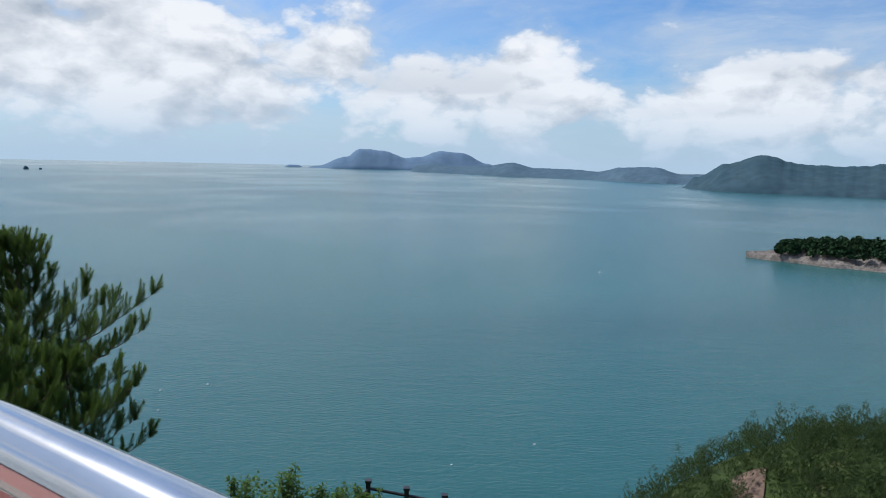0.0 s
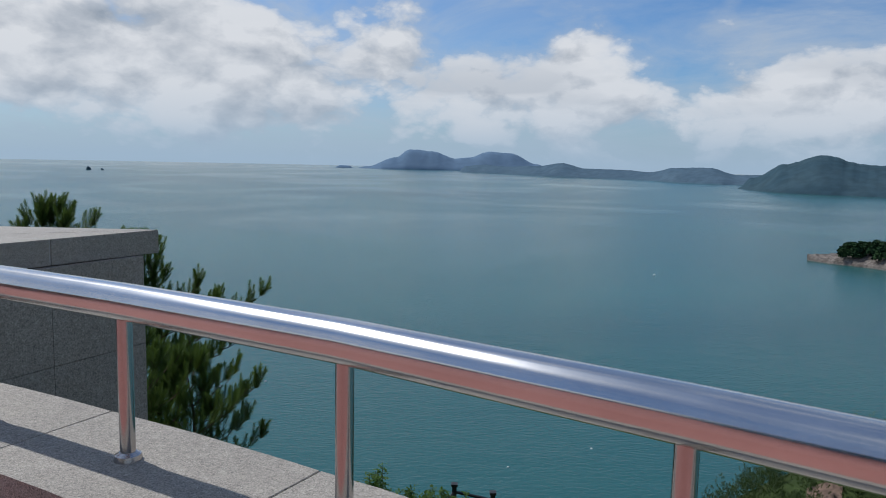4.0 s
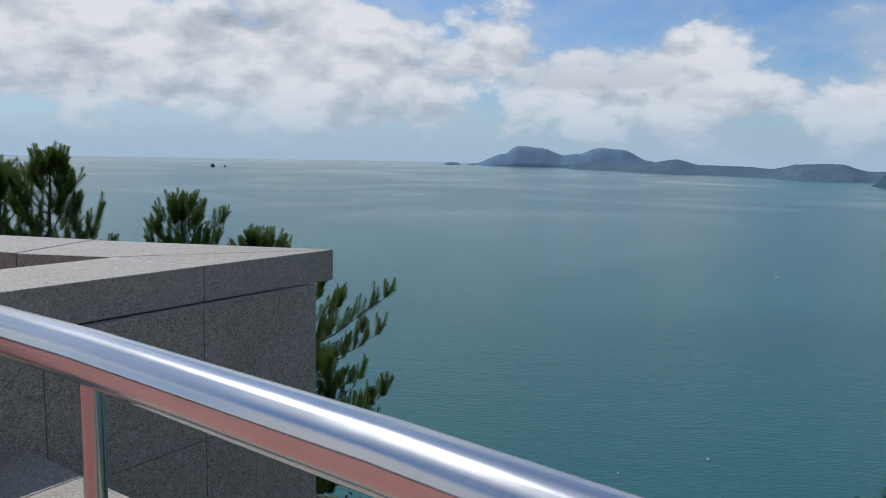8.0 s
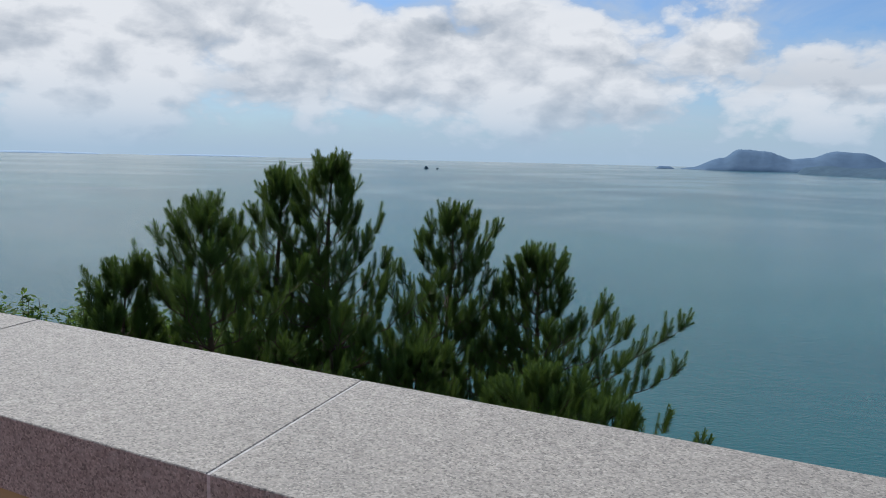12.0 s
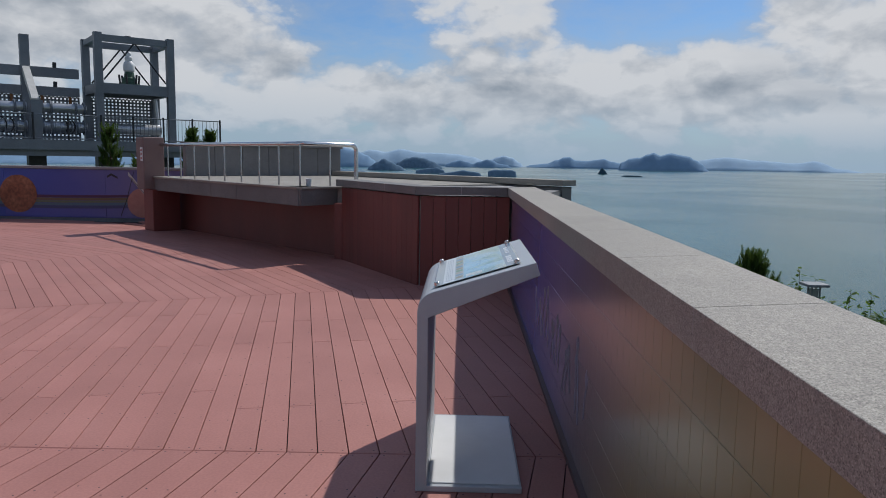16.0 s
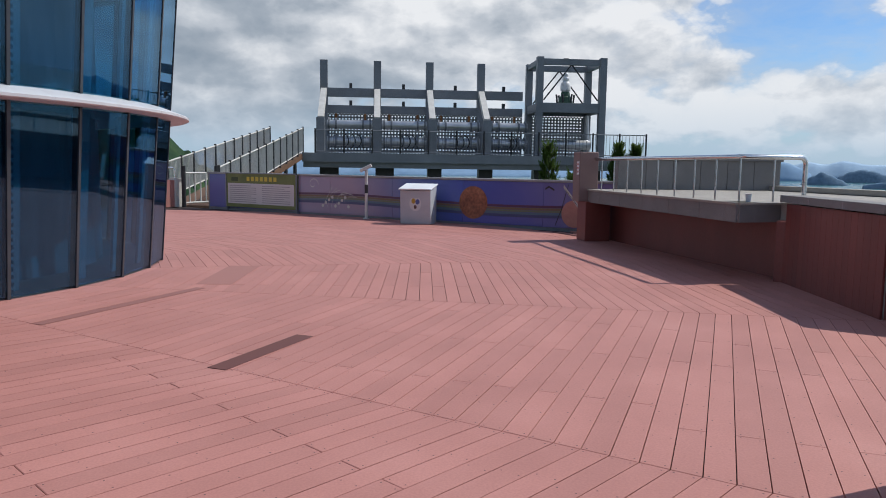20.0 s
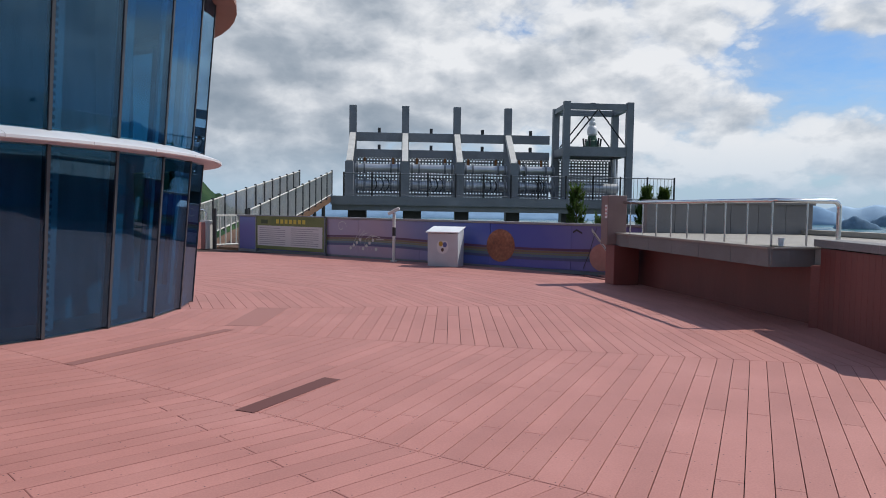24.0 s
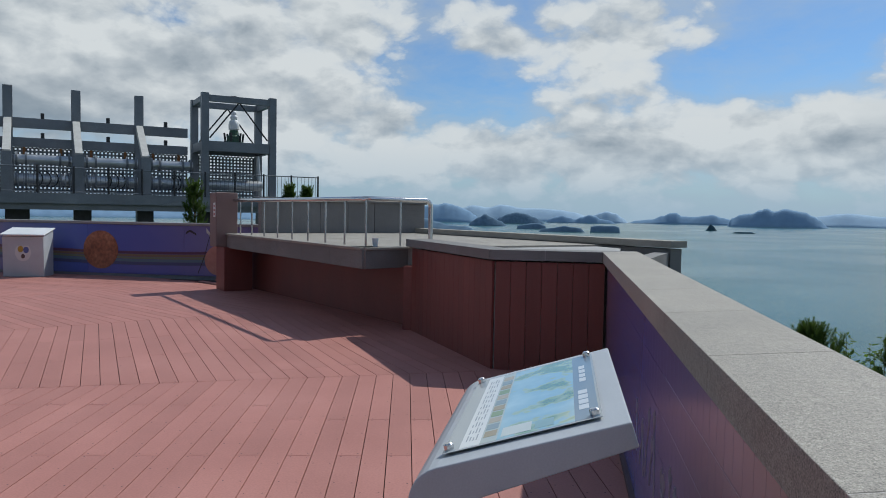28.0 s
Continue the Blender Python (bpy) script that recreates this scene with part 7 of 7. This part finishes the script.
def ramp_gate():
    g = thing("gate", "low gate of pale bars between black posts", "gate")
    a, b = Vector((-18.95, -21.15, 0)), Vector((-20.55, -21.35, 0))
    for p in (a, b):
        part("post", tube(bmesh.new(), p, p + Vector((0, 0, 1.45)), 0.075, 10), BLACK, g)
    part("rail", tube(bmesh.new(), a + Vector((0, 0, 1.2)), b + Vector((0, 0, 1.2)), 0.028, 8), PALE_BAR, g)
    part("rail", tube(bmesh.new(), a + Vector((0, 0, 0.15)), b + Vector((0, 0, 0.15)), 0.028, 8), PALE_BAR, g)
    for k in range(1, 6):
        p = a.lerp(b, k / 6)
        part("bar", tube(bmesh.new(), p + Vector((0, 0, 0.15)), p + Vector((0, 0, 1.2)), 0.025, 6), PALE_BAR, g)


ramp_gate()


def end_pillar():
    e = thing("stub_wall", "short pink wall with a pale end pillar and a bent steel rail", "wall", "", "structure")
    part("wall_stub", boxed(-18.7, -17.6, -21.6, -21.35, 0, 0.95), DECK, e)
    part("pillar", boxed(-18.98, -18.70, -21.65, -21.3, 0, 1.02, None, 0.01), PALE_BAR, e)
    part("steel_rail", sweep(bmesh.new(), [(-18.85, -21.5, 1.0), (-18.85, -21.5, 1.30), (-18.75, -21.5, 1.38), (-17.6, -21.5, 1.38)], 0.03, 8), STEEL, e)


end_pillar()
# two young conifers showing over the far wall
pine(-21.4, -8.28, -3.0, 2.36, 0.42, 41, "slim young conifer behind the far wall", low=0.45, size=0.6)
pine(-21.4, -7.5, -3.0, 1.55, 0.40, 42, "small young conifer behind the far wall", low=0.5, size=0.6)
pine(-41.3, -13.45, -3.0, 3.1, 0.9, 43, "young conifer beyond the raised walk", low=0.55)
pine(-41.9, -12.7, -3.0, 3.0, 0.9, 44, "young conifer beyond the raised walk", low=0.55)

# ---- deck boards: sixteen-sided rings round the tower ----
def build_deck():
    par = thing("deck", "weathered red composite deck boards laid in rings round the tower", "deck", "", "structure")
    w, gap, butt = 0.16136, 0.0056, 0.0036
    rng = random.Random(4)
    board_data, rest_v, rest_f = [], [], []
    mid_c = Vector((-5.845, -11.861, 0))          # the boards' own centre
    k0 = math.tan(radians(11.25))
    for s in range(16):
        mid = 91.05 - 11.25 + 22.5 * (s - 3)
        um = Vector((math.cos(radians(mid)), math.sin(radians(mid)), 0))
        tm = Vector((-um.y, um.x, 0))
        row = -44
        r = 10.205 + w * row
        while r < 15.4:
            half = (r + w / 2) * k0 - 0.003
            # butt joints lie on common joists, staggered from row to row
            first = (1.11 if row % 2 else -0.12) if s == 3 else (1.25 if row < 6 else 0.86) if s == 4 and row % 2 else 0.03 if s == 4 else 0.6 * ((s * 5) % 4) + 1.22 * (row % 2)
            first -= 2.45 * math.floor((first + half) / 2.45)
            cuts = [-half]
            while first < half - 0.3:
                if first > -half + 0.3:
                    cuts.append(first)
                first += 2.45
            cuts.append(half)
            for a, b in zip(cuts, cuts[1:]):
                mx = mid_c + um * (r + w / 2) + tm * ((a + b) / 2)
                # inside the walls only
                if mx.y > 1.72 or mx.x < MURAL_X - 0.12:
                    continue
                if (mx.x + 11.2) < 0 and (mx.y - 0.36) > (mx.x + 11.2) * 0.586 + 0.75 and mx.x > -13.6:
                    continue
                rt = math.hypot(mx.x - CX, mx.y - CY)
                if rt < 4.6 or rt > 13.9 and (mx.x > -1.5 or mx.y < -6):
                    continue
                a2, b2 = a + butt / 2, b - butt / 2
                r0, r1 = r + gap / 2, r + w - gap / 2
                q = [(r0, a2 if a > -half else -(r0 * k0 - 0.002)), (r0, b2 if b < half else r0 * k0 - 0.002), (r1, b2 if b < half else r1 * k0 - 0.002), (r1, a2 if a > -half else -(r1 * k0 - 0.002))]
                z = -0.0015 * rng.random()
                pts = [mid_c + um * rr + tm * t for rr, t in q]
                board_data.append((math.dist((mx.x, mx.y), (-5.0, -0.6)), pts, z))
            r += w
            row += 1
    board_data.sort(key=lambda d: d[0])

    def solid(pts, z, ch=0.003):
        c = sum(pts, Vector()) / 4
        top = [p + (c - p).normalized() * ch * 1.4 for p in pts]
        v = [(p.x, p.y, -0.028) for p in pts] + [(p.x, p.y, z - ch) for p in pts] + [(p.x, p.y, z) for p in top]
        f = [(8, 9, 10, 11)]
        for i in range(4):
            j = (i + 1) % 4
            f += [(i, j, 4 + j, 4 + i), (4 + i, 4 + j, 8 + j, 8 + i)]
        return v, f

    for d, pts, z in board_data[:300]:
        v, f = solid(pts, z)
        me = bpy.data.meshes.new("deck_board")
        me.from_pydata(v, [], f)
        me.materials.append(DECK)
        ob = new("deck_board", me)
        ob.parent = par
    for d, pts, z in board_data[300:]:
        v, f = solid(pts, z)
        o = len(rest_v)
        rest_v += v
        rest_f += [tuple(o + i for i in q) for q in f]
    me = bpy.data.meshes.new("deck_boards_far")
    me.from_pydata(rest_v, [], rest_f)
    me.materials.append(DECK_STUFF)
    ob = new("deck_boards_far", me)
    ob.parent = par
    tagged(ob, "red composite deck boards further off", "", "", "stuff")
    part("joists", prism(bmesh.new(), [polar(a, 14.2)[:2] for a in range(-90, 46, 9)] + [(1.6, -1.2), (-1.3, 0.62), (-1.3, 1.5), (-11.2, 1.5), (-11.2, 0.45), (-13.5, -0.85), (-19.3, -5.3), (-19.3, -21.5)] + [polar(a, 14.2)[:2] for a in range(225, 268, 9)], -0.061, -0.03), GAP, par, "dark joists under the boards")
    # screw heads, two abreast every half metre
    sv, sf = [], []
    for d, pts, z in board_data[:620]:
        u = (pts[1] + pts[2] - pts[0] - pts[3]) / 2
        c0 = (pts[0] + pts[3]) / 2
        wv = (pts[3] - pts[0])
        wv = (pts[2] + pts[3] - pts[0] - pts[1]) / 2
        ln = u.length
        if ln < 0.12:
            continue
        u.normalize()
        wv.normalize()
        n = max(1, round(ln / 0.5))
        for k in range(n + 1):
            s = min(max(ln * k / n, 0.03), ln - 0.03)
            for e in (-0.052, 0.052):
                c = c0 + u * s + wv * e
                o = len(sv)
                for q in range(6):
                    an = 1.0472 * q
                    sv.append((c.x + 0.0056 * math.cos(an), c.y + 0.0056 * math.sin(an), z + 0.0006))
                sf.append(tuple(range(o, o + 6)))
    ob = new("screw_heads", from_arrays("screw_heads", sv, sf, plain("screw_brown", (0.10, 0.045, 0.04), 0.6)))
    ob.parent = par
    tagged(ob, "small dark screw heads in the boards", "", "", "stuff")
    # two darker worn strips near the foot of the tower
    worn = plain("worn_board", (0.26, 0.110, 0.092), 0.7)
    part("worn_strip", boxed(0, 2.35, -0.07, 0.07, 0.0005, 0.003, frame_at(-5.95, -6.30, 0, -2.32, -0.50)), worn, par, "darker worn strip in the deck")
    part("worn_strip", boxed(0, 1.75, -0.36, 0.10, 0.0005, 0.003, frame_at(-8.45, -7.0, 0, -1.75, -1.25)), plain("weathered_board", (0.335, 0.148, 0.124), 0.7), par, "darker worn strip in the deck")
    # a long narrow slot where a board is missing
    part("drain_slot", boxed(0, 1.22, -0.085, 0.085, 0.0005, 0.0045, frame_at(-5.93, -3.70, 0, -1.17, -0.235)), plain("slot_brown", (0.125, 0.044, 0.037), 0.8), par, "dark brown recessed strip in the deck")


build_deck()


def wall_tiles():
    """Glazed mural tiles on the inner face of the long parapet."""
    par = thing("tile_facing", "glazed mural tiles in pink, olive and violet on the parapet", "wall tiles", "", "structure")
    x1, x0 = -1.34, -11.15
    tw, thh = 0.098, 0.178
    rows = 6
    me = bpy.data.meshes.new("tile")
    bm = boxed(0.0007, tw - 0.0007, -0.012, 0.0, 0.0008, thh - 0.0008, None, 0.001)
    bm.to_mesh(me)
    bm.free()
    me.materials.append(MURAL_LONG)
    n = int((x1 - x0) / tw)
    rest = bmesh.new()
    cnt = 0
    cand = []
    for i in range(n):
        for j in range(rows):
            cand.append((abs((x1 - (i + 1) * tw) + 3.0) + (0 if j > 2 else 1.5), i, j))
    cand.sort()
    for k, (_, i, j) in enumerate(cand):
        x, z = x1 - (i + 1) * tw, H - 0.104 - (j + 1) * thh
        z = H - 0.104 - thh * (rows - j)
        if k < 300:
            share("tile", me, par, Matrix.Translation((x, 1.53, z)))
        else:
            box(rest, x + 0.0015, x + tw - 0.0015, 1.518, 1.53, z + 0.0015, z + thh - 0.0015)
    ob = part("tiles_far", rest, MURAL_LONG, par, "mural tiles further along the parapet")
    ob["kind"] = "stuff"
    # white line drawings of lilies on the violet tiles
    ink = plain("white_drawing", (0.30, 0.29, 0.38), 0.3)
    rng = random.Random(8)
    for k in range(16):
        x = -5.7 - 0.15 * k + rng.uniform(-0.05, 0.05)
        z0, h = 0.22 + rng.uniform(0, 0.12), rng.uniform(0.14, 0.34)
        lean = rng.uniform(-0.12, 0.12)
        bm = bmesh.new()
        pts = [(x + lean * t * t, 1.5165, z0 + h * t) for t in (0, 0.25, 0.5, 0.75, 1)]
        sweep(bm, pts, 0.0045, 4)
        for q in range(3):
            an = -0.7 + 0.7 * q
            c = pts[-1]
            sweep(bm, [c, (c[0] + 0.04 * math.sin(an), 1.5165, c[2] + 0.05 * math.cos(an)), (c[0] + 0.03 * math.sin(an * 1.6), 1.5165, c[2] + 0.09 * math.cos(an))], 0.004, 4)
        part("flower_drawing", bm, ink, par)
    # skirting under the tiles
    part("skirting", boxed(x0, x1, 1.49, 1.53, 0.0, H - 0.104 - rows * thh), plain("skirting_metal", (0.12, 0.07, 0.065), 0.5), par)


wall_tiles()
